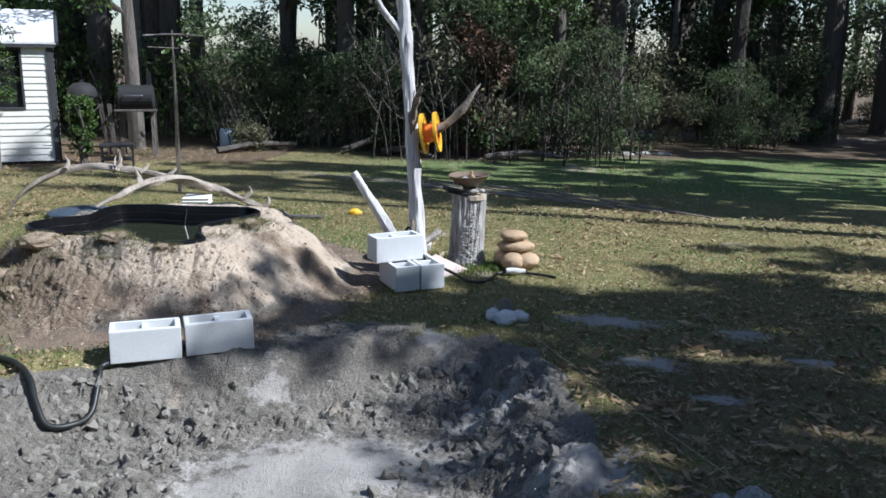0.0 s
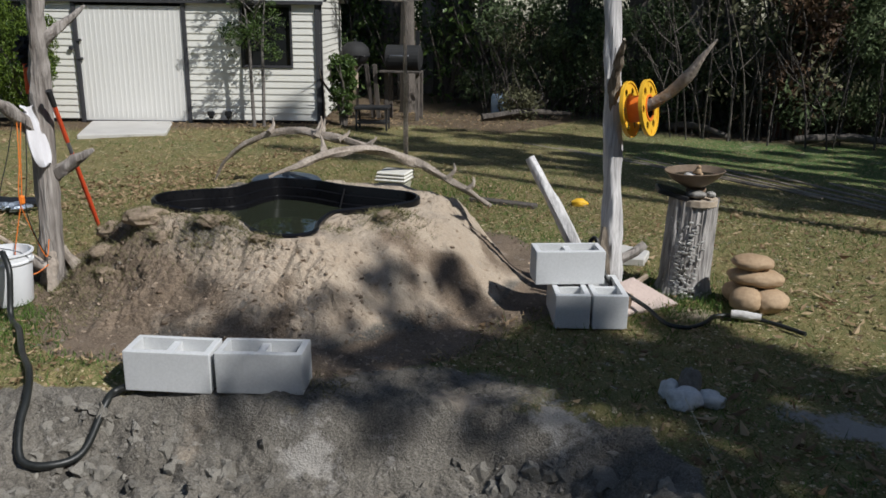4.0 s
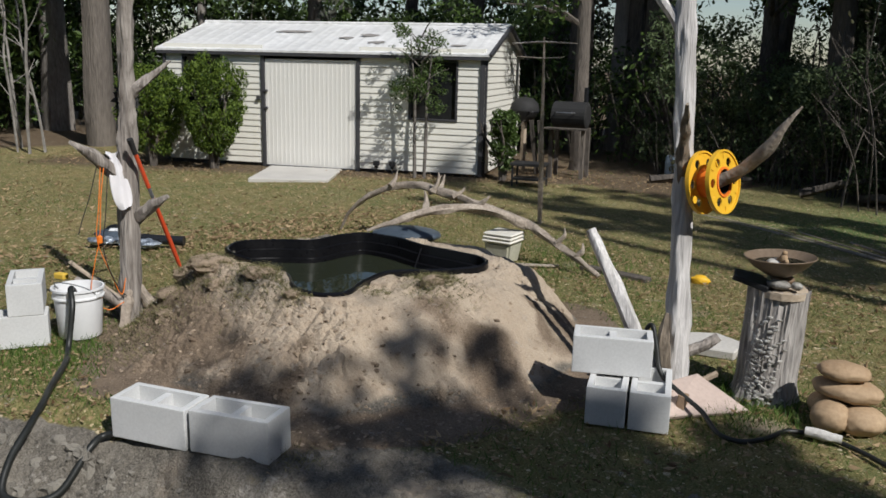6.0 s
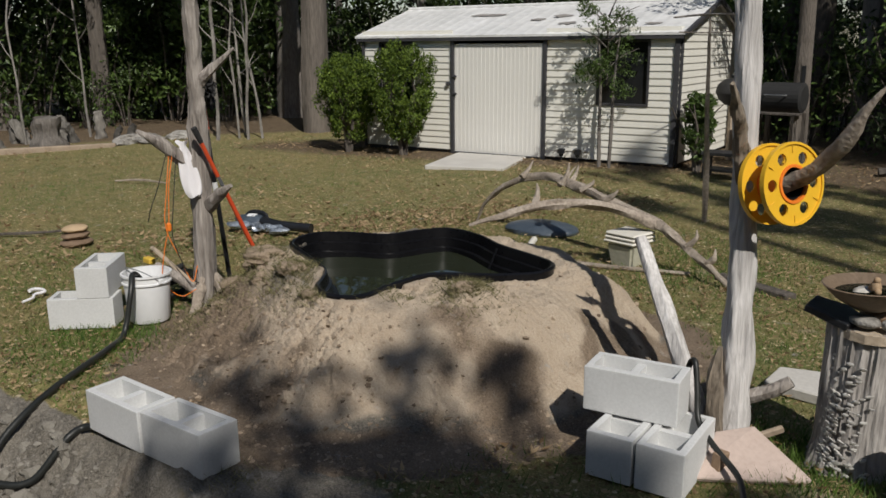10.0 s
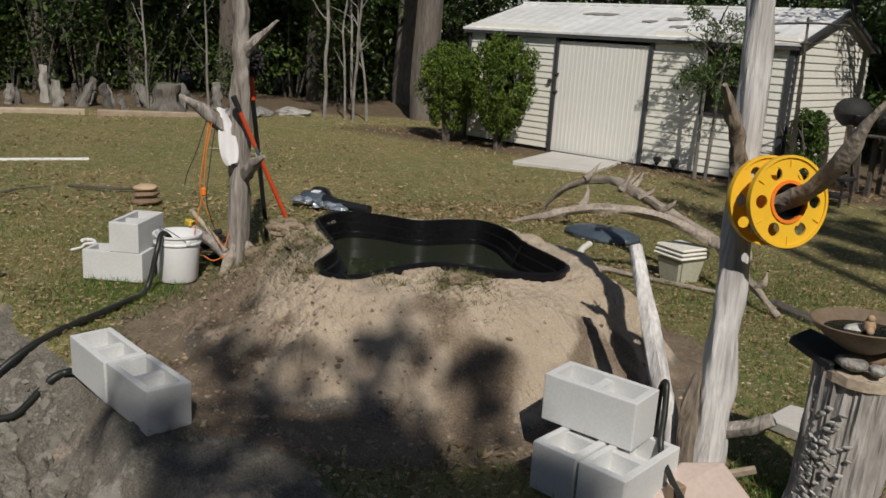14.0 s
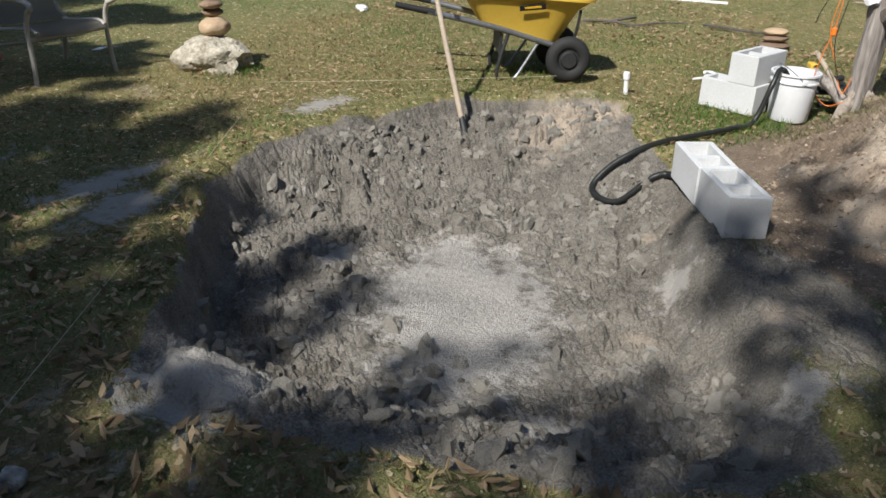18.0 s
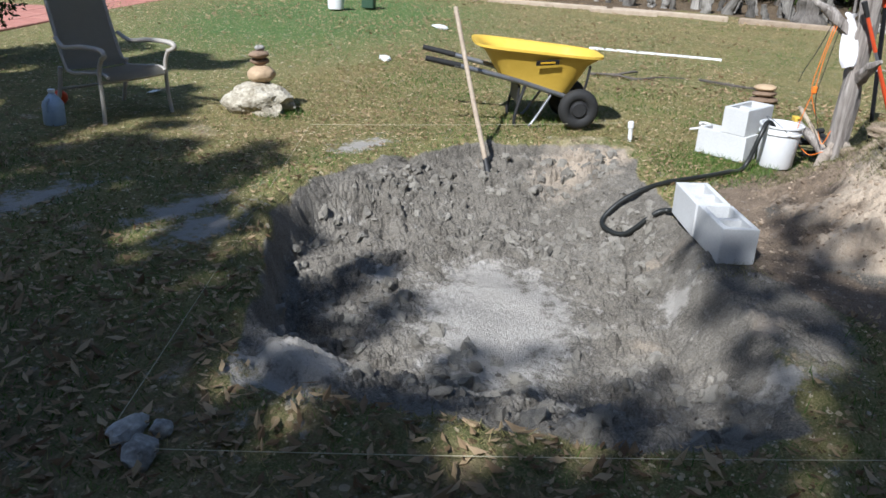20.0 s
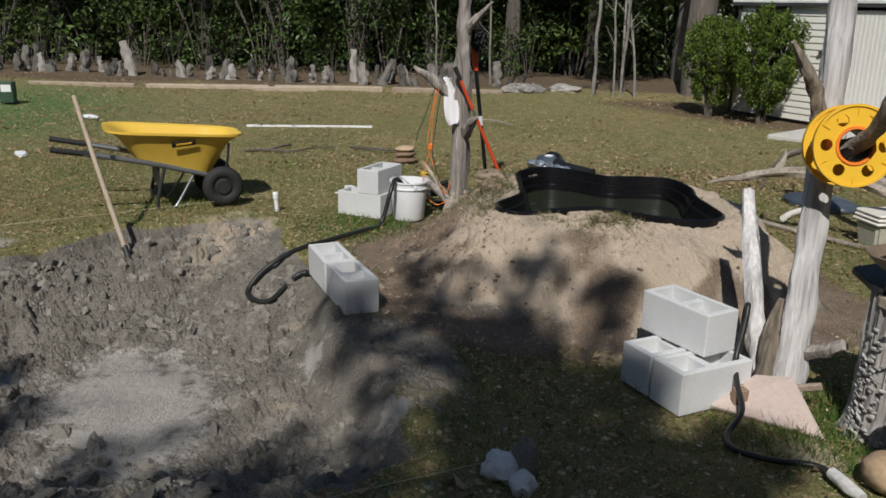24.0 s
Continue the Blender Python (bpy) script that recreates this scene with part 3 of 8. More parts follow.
    runnel = value_noise(x * 0.85 + y * 0.5, (y * 0.85 - x * 0.5) * 0.25, 7, 23) * smooth(dm / 0.3) * (1 - smooth((mt - 0.8) / 0.2))
    mound += runnel * 0.008
    mound += (blob(x, y, -1.62, 6.08, 0.2, 0.15) * 0.06 + blob(x, y, -2.32, 5.34, 0.24, 0.2) * 0.07 + blob(x, y, -3.2, 5.15, 0.3, 0.22) * 0.05) * mt
    z = z + mound
    dp = depth_in(POND, [1.0] * len(POND), x, y)[0]
    cap = POND_Z - 0.012 + np.clip(-dp - 0.05, 0, 1) * 0.22 + 0.05 * blob(x, y, -1.66, 6.08, 0.16, 0.2) + 0.05 * blob(x, y, -2.36, 5.36, 0.14, 0.14)
    z = np.where(dp > -0.018, 0.02, np.where(mt > 0.01, np.minimum(z, cap), z))
    soil = np.maximum(smooth((d + 0.03 + e * 0.6) / 0.08), smooth((dm + 0.22 + e * 1.6) / 0.25))
    soil = np.maximum(soil, np.clip(blob(x, y, -0.75, 4.92, 0.75, 0.3, 0.5) * 1.3, 0, 1))
    sand = smooth((mound - 0.03 + e * 0.6) / 0.08) * smooth((x + 3.45 + e) / 0.5)
    dirt = smooth((0.42 - mound + e * 2.0) / 0.2) * (0.62 + 0.7 * value_noise(x, y, 3.0, 41) + 0.5 * value_noise(x, y, 9, 45)) + 0.8 * blob(x, y, -2.5, 4.9, 0.7, 0.3) + 0.4 * blob(x, y, -3.1, 5.15, 0.5, 0.3)
    dirt = np.clip(dirt, 0, 1) * smooth(mound / 0.03)
    dirt = np.maximum(dirt, 0.95 * smooth((dm + 0.3 + e) / 0.12) * (1 - smooth(mound / 0.06)) * smooth((-d - 0.04) / 0.1))
    sand += blob(x, y, -2.6, 3.3, 0.6, 0.4) * 0.6
    sand = sand * (1 - 0.8 * blob(x, y, -2.35, 5.3, 0.25, 0.2)) * (1 - 0.85 * blob(x, y, -3.4, 5.2, 0.45, 0.4))
    ash = np.zeros_like(x)
    for cx, cy, rx, ry in ASH:
        ash = np.maximum(ash, blob(x, y, cx, cy, rx, ry) * 0.9)
    ash = np.maximum(ash, np.maximum(centre * 1.15, blob(x, y, 3.0, 20.5, 5.0, 1.0) * 0.8))
    n0 = value_noise(x, y, 0.5, 14) * 2
    litter = smooth((y - 14.5 + 0.35 * (x + 2) * (x < 3) * -0.25 + n0) / 1.5) + smooth((-13.2 - x + n0) / 1.0)
    litter = np.maximum(litter, smooth(1.1 - np.abs((x + 10.99) * -0.677 + (y - 8.35) * 0.736 - 0.6) / 1.7) * ((x < -6.4) & (x > -13)) * 0.9)
    litter = np.maximum(litter, smooth(((x + 5.2) * -0.2 + (y - 11.6) + n0 * 0.4) / 1.0) * (x < -4.5))
    litter = np.maximum(litter, (0.40 + 0.16 * value_noise(x, y, 1.1, 43)) * smooth((x - 0.3) / 0.9) * smooth((6.8 - y) / 1.5) * smooth((5.0 - x) / 2))
    lush = blob(x, y, -8.0, -3.0, 4.5, 2.4, 0.3) * 1.1 + smooth((y - 10.0) / 2.5) * smooth((x + 4.5) / 3) * 0.7 + blob(x, y, -0.4, 5.6, 0.5, 0.4) * 0.2
    return z, soil, np.clip(sand, 0, 1), ash, np.clip(litter, 0, 1), dirt, lush


def axis(fine0, fine1, step, far0, far1, grow=1.16):
    mid = list(np.arange(fine0, fine1 + step / 2, step))
    out, s = [mid[-1]], step
    while out[-1] < far1:
        s *= grow
        out.append(out[-1] + s)
    back, s = [mid[0]], step
    while back[-1] > far0:
        s *= grow
        back.append(back[-1] - s)
    return np.array(back[:0:-1] + mid + out[1:])


def build_ground():
    xs, ys = axis(-3.9, 1.4, 0.0138, -220, 220), axis(1.95, 7.4, 0.0138, -220, 220)
    gx, gy = np.meshgrid(xs, ys)
    z, soil, sand, ash, litter, dirt, lush = land(gx, gy)
    nx, ny = len(xs), len(ys)
    idx = np.arange(nx * ny).reshape(ny, nx)
    faces = np.stack([idx[:-1, :-1], idx[:-1, 1:], idx[1:, 1:], idx[1:, :-1]], -1).reshape(-1, 4)
    me = bpy.data.meshes.new("ground")
    me.from_pydata(np.stack([gx, gy, z], -1).reshape(-1, 3).tolist(), [], faces.tolist())
    crumbly = ((soil > 0.6) & (ash < 0.5))[:-1, :-1]
    me.polygons.foreach_set("use_smooth", (~crumbly).ravel().tolist())
    for name, val in (("soil", soil), ("sand", sand), ("ash", ash), ("litter", litter), ("dirt", dirt), ("lush", lush)):
        me.attributes.new(name, "FLOAT", "POINT").data.foreach_set("value", val.ravel().astype(np.float32))
    me.materials.append(M_GROUND)
    return tagged(new("ground", me), "yellowing lawn with a freshly dug hole and sand mound", "ground", kind="structure")


build_ground()


def height(x, y):
    return float(land(np.array([float(x)]), np.array([float(y)]))[0][0])


# ---------------------------------------------------------------- the shed
def build_shed():
    L, D, H, PEAK = 5.38, 3.05, 1.85, 2.33
    m = pose(-11.746, 8.622, 0.0, 0, 0, 35.0)
    s = thing("garden_shed", "white lap-sided garden shed with cream metal door, standing on the lawn", "shed", m)
    step = 0.098
    W0, W1, D0, D1 = (0.34, 1.03), (4.22, 4.99), 1.78, 3.41
    mid = (D0 + D1) / 2

    def board_mesh(w):
        bm = bmesh.new()
        prof = [(0.0, 0.0), (-0.022, 0.0), (-0.022, 0.012), (-0.008, step + 0.006), (0.0, step + 0.006)]
        a = [bm.verts.new((0, y, z)) for y, z in prof]
        b = [bm.verts.new((w, y, z)) for y, z in prof]
        k = len(prof)
        for i in range(k):
            bm.faces.new((a[i], b[i], b[(i + 1) % k], a[(i + 1) % k]))
        bm.faces.new(a[::-1])
        bm.faces.new(b)
        bmesh.ops.recalc_face_normals(bm, faces=bm.faces)
        me = mesh_of(bm)
        me.materials.append(M_SIDING)
        return me

    cache = {}

    def board(x0, x1, z, parent, turn=0.0, at=(0, 0)):
        w = round(x1 - x0, 3)
        if w not in cache:
            cache[w] = board_mesh(w)
        ob = part("siding_board", cache[w], M_SIDING, parent)
        ob.matrix_basis = Matrix.Translation((at[0], at[1], 0)) @ pose(0, 0, 0, 0, 0, turn) @ pose(x0, 0, z)

    # front wall with door and two window openings, thick core behind the boards
    spans = [(0.0, W0[0], 0.06, H), (*W0, 0.06, 0.85), (*W0, 1.74, H), (W0[1], D0, 0.06, H), (D0, D1, 1.76, H), (D1, W1[0], 0.06, H), (*W1, 0.06, 0.84), (*W1, 1.76, H), (W1[1], L, 0.06, H)]
    core = bmesh.new()
    for x0, x1, z0, z1 in spans:
        add_box(core, (x1 - x0, 0.08, z1 - z0), ((x0 + x1) / 2, 0.041, (z0 + z1) / 2))
    front = part("front_wall", core, M_SIDING, s)
    part("back_wall", box((L, 0.08, H - 0.06), (L / 2, D - 0.04, (H + 0.06) / 2)), M_SIDING, s)
    for x in (0.0, L - 0.08):
        side = bmesh.new()
        outline = ((0.085, 0.06), (D - 0.085, 0.06), (D - 0.02, H), (D / 2, PEAK - 0.03), (0.02, H))
        lo, hi = [side.verts.new((x, y, z)) for y, z in outline], [side.verts.new((x + 0.08, y, z)) for y, z in outline]
        side.faces.new(lo[::-1])
        side.faces.new(hi)
        for i in range(5):
            side.faces.new((lo[i], lo[(i + 1) % 5], hi[(i + 1) % 5], hi[i]))
        bmesh.ops.recalc_face_normals(side, faces=side.faces)
        gable = part("side_wall", side, M_SIDING, s)
    # a single dark box: skids, with the gap's shade put into its colour
    part("skid_gap_block", box((L - 0.1, D - 0.1, 0.12), (L / 2, D / 2, 0.02)), M_TRIM, s, "dark block for the skids and the shaded gap under the shed")
    part("inside_floor", box((L - 0.17, D - 0.2, 0.02), (L / 2, D / 2, 0.09)), M_TIMBER, s)
    z = 0.06
    while z < H - 0.02:
        for x0, x1 in ((0.0, D0), (D1, L)):
            cuts = [(x0, x1)]
            if 0.80 < z < 1.74:
                w = W0 if x0 == 0.0 else W1
                cuts = [(x0, w[0]), (w[1], x1)]
            for c in cuts:
                board(c[0] + 0.002, c[1] - 0.002, z, front)
        board(0.0, D, z, gable, 90, (L, 0))
        z += step
    while z < PEAK - 0.1:
        k = (z + step - H) / (PEAK - H) * D / 2
        board(k, D - k, z, gable, 90, (L, 0))
        z += step
    # dark trim
    for x, w in ((0.0, 0.05), (L - 0.045, 0.07)):
        part("corner_trim", box((w, 0.03, H - 0.02), (x + w / 2, -0.035, H / 2 + 0.02), bevel=0.004), M_TRIM, s)
    part("corner_trim", box((0.03, 0.06, H - 0.02), (L + 0.035, 0.03, H / 2 + 0.02), bevel=0.004), M_TRIM, s)
    # door
    d = part("door", box((D1 - D0 - 0.09, 0.03, 1.68), (mid, -0.01, 0.875)), M_DOOR, s, "cream ribbed sheet-metal door, shut")
    rib = mesh_of(box((0.03, 0.004, 1.64), (0, -0.0265, 0.885), bevel=0.0015))
    rib.materials.append(M_DOOR)
    for i in range(21):
        part("rib", rib, M_DOOR, d).location.x = D0 + 0.08 + i * 0.0735
    for z in (0.95, 1.22):
        part("latch", box((0.07, 0.03, 0.035), (D0 + 0.06, -0.055, z), bevel=0.005), M_TRIM, d, "dark latch")
    for x0, sx, zz, sz in ((D0 + 0.01, 0.06, 0.88, 1.76), (D1 - 0.01, 0.06, 0.88, 1.76), (mid, D1 - D0 + 0.08, 1.785, 0.05), (mid, D1 - D0 - 0.09, 0.03, 0.02)):
        part("door_frame", box((sx, 0.045, sz), (x0, -0.03, zz), bevel=0.004), M_TRIM, s, "dark door frame")
    part("wall_hook", box((0.06, 0.04, 0.05), (D0 - 0.07, -0.05, 1.1), bevel=0.006), M_TRIM, s)
    # windows
    for x0, x1 in (W0, W1):
        w = part("window", box((x1 - x0 - 0.06, 0.008, 0.86), ((x0 + x1) / 2, 0.03, 1.30)), M_PANE, s, "dark window pane")
        for cx, cz, sx, sz in (((x0 + x1) / 2, 0.86, x1 - x0, 0.035), ((x0 + x1) / 2, 1.74, x1 - x0, 0.035), (x0 + 0.016, 1.3, 0.032, 0.85), (x1 - 0.016, 1.3, 0.032, 0.85)):
            part("window_frame", box((sx, 0.04, sz), (cx, -0.012, cz), bevel=0.003), M_TRIM, w)
    # roof: two ribbed metal slopes, ridge cap and dark verge
    over, eave = 0.10, 1.845
    for sgn, y0 in ((1, -over), (-1, D + over)):
        bm = bmesh.new()
        nx = 150
        rise = PEAK - eave
        top, bot = [], []
        for i in range(nx + 1):
            x = -0.1 + (L + 0.2) * i / nx
            b = 0.005 if i % 6 in (0, 1) else 0.0
            top.append((bm.verts.new((x, y0, eave + b)), bm.verts.new((x, D / 2, PEAK + b))))
            bot.append((bm.verts.new((x, y0, eave - 0.03)), bm.verts.new((x, D / 2, PEAK - 0.03))))
        for i in range(nx):
            for q in ((top[i][0], top[i + 1][0], top[i + 1][1], top[i][1]), (bot[i][0], bot[i][1], bot[i + 1][1], bot[i + 1][0]), (top[i][0], bot[i][0], bot[i + 1][0], top[i + 1][0])):
                bm.faces.new(q)
        for i in (0, nx):
            bm.faces.new((top[i][0], top[i][1], bot[i][1], bot[i][0]))
        bmesh.ops.recalc_face_normals(bm, faces=bm.faces)
        r = part("roof_slope", bm, M_ROOF, s, "white metal roof with worn grey patches")
        if sgn == 1:
            ang = math.degrees(math.atan2(rise, D / 2 + over))
            for k, (px, py, a, b) in enumerate(((1.9, 0.95, 0.3, 0.07), (2.95, 0.62, 0.12, 0.06), (3.3, 0.8, 0.16, 0.07), (3.55, 0.40, 0.14, 0.06), (4.2, 0.8, 0.10, 0.04), (4.9, 0.3, 0.12, 0.05))):
                pb = bmesh.new()
                ring = [pb.verts.new((a * math.cos(t) * (1 + 0.5 * noise.noise(Vector((t, k, 0)))), b * math.sin(t) * (1 + 0.9 * noise.noise(Vector((t * 1.5, k, 3)))), 0)) for t in np.linspace(0, 2 * math.pi, 22)[:-1]]
                pb.faces.new(ring)
                part("worn_patch", pb, M_RUST, r, "dull grey worn patch").matrix_basis = pose(px, py, eave + (py + over) * rise / (D / 2 + over) + 0.018, ang, 0, 8 * (k % 3))
    part("ridge_cap", add_tube(bmesh.new(), [(-0.1, D / 2, PEAK + 0.005), (L + 0.1, D / 2, PEAK + 0.005)], 0.035, 10), M_ROOF, s)
    for y0, y1 in ((-over, D / 2), (D / 2, D + over)):
        z0, z1 = (eave, PEAK) if y0 < 0 else (PEAK, eave)
        part("verge_trim", add_tube(bmesh.new(), [(L + 0.11, y0, z0 - 0.015), (L + 0.11, y1, z1 - 0.015)], 0.035, 4), M_TRIM, s)
    part("eave_trim", box((L + 0.16, 0.025, 0.06), (L / 2, -over + 0.02, eave - 0.05)), M_TRIM, s)
    # ramp
    ramp = prism([(-8.9, 8.61), (-8.18, 9.5), (-9.12, 10.36), (-10.06, 9.62)], -0.03, 0.04, 0.012)
    single("door_ramp", ramp, M_CONC, "pale concrete slab ramp before the shed door", "slab")
    return s


build_shed()


def path_light(x, y):
    t = thing("path_light", "small black garden path light", "lamp", pose(x, y, height(x, y)), "path lights by the shed")
    part("stake", lathe([(0.012, 0.0), (0.012, 0.16)], 8), M_BLACKPLASTIC, t)
    part("lamp_head", lathe([(0.03, 0.12), (0.055, 0.13), (0.055, 0.19), (0.03, 0.2)], 14), M_BLACKPLASTIC, t)
    part("lens", lathe([(0.032, 0.085), (0.035, 0.12)], 12), M_PANE, t)


path_light(-8.6, 10.66)
path_light(-8.39, 10.81)


# ---------------------------------------------------------------- trees and shrubs
def crown_blobs(seed, n, r, h0, h1, b0, b1):
    rng = np.random.default_rng(seed)
    out = []
    for _ in range(n):
        a, q = rng.uniform(0, 6.28), r * math.sqrt(rng.uniform())
        br = rng.uniform(b0, b1)
        out.append((q * math.cos(a), q * math.sin(a), rng.uniform(h0, h1), br, br * rng.uniform(0.6, 0.95)))
    return out


def stems(seed, n, r, h, rad):
    rng = np.random.default_rng(seed)
    bm = bmesh.new()
    for i in range(n):
        a = rng.uniform(0, 6.28)
        x, y = 0.25 * r * math.cos(a), 0.25 * r * math.sin(a)
        limb(bm, [(x * 0.4, y * 0.4, -0.05), (x, y, h * 0.35), (x * 2.2 + rng.uniform(-0.2, 0.2), y * 2.2, h * 0.7), (x * 3.2, y * 3.2 + rng.uniform(-0.2, 0.2), h)], [rad, rad * 0.8, rad * 0.5, rad * 0.15], 6, 4, 0.2, seed + i)
    return bm


def shrub_kind(seed, r, h, leaves, size, leaf_mat, label):
    t = thing("shrub", label, "shrub", pose(0, 0, -50))
    part("stem_clump", stems(seed, 6, r, h * 0.85, 0.02), M_BARK, t, smooth=True)
    part("leaves", leaf_mesh(crown_blobs(seed, 22, r * 0.8, h * 0.12, h * 0.9, 0.28, 0.55), size, leaves, seed), leaf_mat, t)
    return t


def put(proto, x, y, s=1.0, turn=0.0, z=None, sz=None):
    m = pose(x, y, height(x, y) if z is None else z, 0, 0, turn) @ Matrix.Diagonal((s, s, sz or s, 1))
    ob = copy_thing(proto, m)
    ob.scale = (s, s, sz or s)
    return ob


def tree_kind(seed, h, r0, bark, label, limbs=5, crown=True, leaf_mat=None, crown_h=(0.55, 1.0), spread=2.2, leaves=3500, moss=0):
    rng = np.random.default_rng(seed)
    t = thing("tree", label, "tree", pose(0, 0, -50))
    lean = rng.uniform(-0.03, 0.03, 2) * h
    bm = bmesh.new()
    ctrl = [(0, 0, -0.3), (0.02 * lean[0], 0, 0.25), (lean[0] * 0.3, lean[1] * 0.3, h * 0.35), (lean[0] * 0.7, lean[1] * 0.7, h * 0.7), (lean[0], lean[1], h)]
    limb(bm, ctrl, [r0 * 1.6, r0 * 1.15, r0 * 0.9, r0 * 0.6, r0 * 0.2], 12, 8, 0.15, seed)
    blobs = []
    for i in range(limbs):
        z = h * rng.uniform(crown_h[0] * 0.8, 0.95)
        a = rng.uniform(0, 6.28)
        q = spread * rng.uniform(0.5, 1.0)
        f = z / h
        p0 = Vector((lean[0] * f, lean[1] * f, z))
        p1 = p0 + Vector((q * math.cos(a), q * math.sin(a), rng.uniform(0.0, 0.9)))
        limb(bm, [p0, p0.lerp(p1, 0.5) + Vector((0, 0, 0.2)), p1], [r0 * 0.35, r0 * 0.22, r0 * 0.06], 6, 4, 0.2, seed + i)
        for k in (0.55, 0.85, 1.1):
            c = p0.lerp(p1, k)
            blobs.append((c.x + rng.uniform(-0.3, 0.3), c.y + rng.uniform(-0.3, 0.3), c.z + rng.uniform(-0.2, 0.4), rng.uniform(0.45, 0.9), rng.uniform(0.35, 0.6)))
    part("trunk", bm, bark, t, smooth=True)
    if crown:
        part("crown", leaf_mesh(blobs, 0.11, leaves, seed), leaf_mat or M_LEAF, t)
    if moss:
        mb = [(b[0], b[1], b[2] - 0.6, 0.25, 0.9) for b in blobs[::2]]
        part("hanging_moss", leaf_mesh(mb, 0.10, moss, seed + 5, flat=-1.5), M_MOSS, t, "grey hanging moss")
    return t


SHRUBS = [
    shrub_kind(11, 1.1, 2.6, 2300, 0.06, M_LEAF, "dense dark green woodland shrub"),
    shrub_kind(12, 1.3, 3.2, 2700, 0.07, M_LEAF, "tall dark green understorey shrub"),
    shrub_kind(13, 1.2, 2.2, 1900, 0.06, M_LEAF, "dark green leafy woodland shrub"),
    shrub_kind(14, 1.0, 1.6, 1400, 0.05, M_LEAF2, "low olive undergrowth shrub"),
]
SPARSE = [
    shrub_kind(61, 1.2, 2.9, 620, 0.075, M_LEAF, "sparse glossy-leaved shrub at the wood's edge"),
    shrub_kind(62, 1.2, 3.3, 520, 0.085, M_LEAF, "thin tall shrub with scattered sunlit leaves"),
    shrub_kind(63, 1.0, 2.0, 420, 0.065, M_LEAF, "low thin shrub at the wood's edge"),
]
NORTH = [
    shrub_kind(15, 1.2, 2.8, 3800, 0.05, M_LEAFN, "grey-green woodland shrub at the lawn's end"),
    shrub_kind(16, 1.3, 3.4, 4200, 0.055, M_LEAFN, "tall grey-green understorey shrub"),
    shrub_kind(17, 1.2, 2.3, 3000, 0.05, M_LEAF2, "olive woodland shrub at the lawn's end"),
    shrub_kind(18, 1.1, 1.6, 2200, 0.045, M_LEAFN, "low olive undergrowth at the lawn's end"),
]
TREES = [
    tree_kind(21, 13, 0.22, M_BARK, "tall dark-barked woodland tree", 9, True, M_LEAF, (0.4, 1), 2.6, 2000),
    tree_kind(22, 12, 0.16, M_BARK, "slender dark woodland tree with moss", 9, True, M_LEAF2, (0.25, 1), 2.2, 2000, 1300),
    tree_kind(23, 9, 0.09, M_PALEBARK, "young grey-barked woodland tree", 8, True, M_LEAF, (0.3, 1), 1.7, 1500),
    tree_kind(24, 14, 0.30, M_PALEBARK, "large grey-barked cypress with hanging moss", 9, True, M_LEAF2, (0.3, 1), 2.8, 2000, 1800),
]


def sapling(x, y, r, seed):
    rng = np.random.default_rng(seed)
    t = thing("sapling", "thin crooked pale-barked sapling at the wood's edge", "tree", pose(x, y, height(x, y)), "saplings at the wood's edge")
    pts, px, py = [(0, 0, -0.1)], 0.0, 0.0
    sx, sy = rng.uniform(-0.03, 0.03, 2)
    for k in range(11):
        px, py = px + sx + rng.normal(0, 0.035), py + sy + rng.normal(0, 0.035)
        pts.append((px, py, 0.55 * (k + 1)))
    bm = limb(bmesh.new(), pts, [r * (0.8 - 0.06 * k) for k in range(12)], 9, 5, 0.3, seed)
    for k in range(7):
        p = Vector(pts[2 + k]) + Vector((0, 0, rng.uniform(-0.2, 0.2)))
        a, q = rng.uniform(0, 6.28), rng.uniform(0.2, 0.6)
        limb(bm, [p, p + Vector((q * 0.5 * math.cos(a), q * 0.5 * math.sin(a), 0.18)), p + Vector((q * math.cos(a), q * math.sin(a), rng.uniform(0.2, 0.5)))], [r * 0.4, r * 0.25, 0.003], 5, 3, 0.2, seed + k)
    part("trunk", bm, M_SAPLING, t, smooth=True)
    part("crown", leaf_mesh([(pts[8][0] + rng.normal(0, 0.5), pts[8][1] + rng.normal(0, 0.5), rng.uniform(3.0, 6.2), 0.3, 0.25) for _ in range(14)], 0.06, 700, seed), M_LEAF, t)


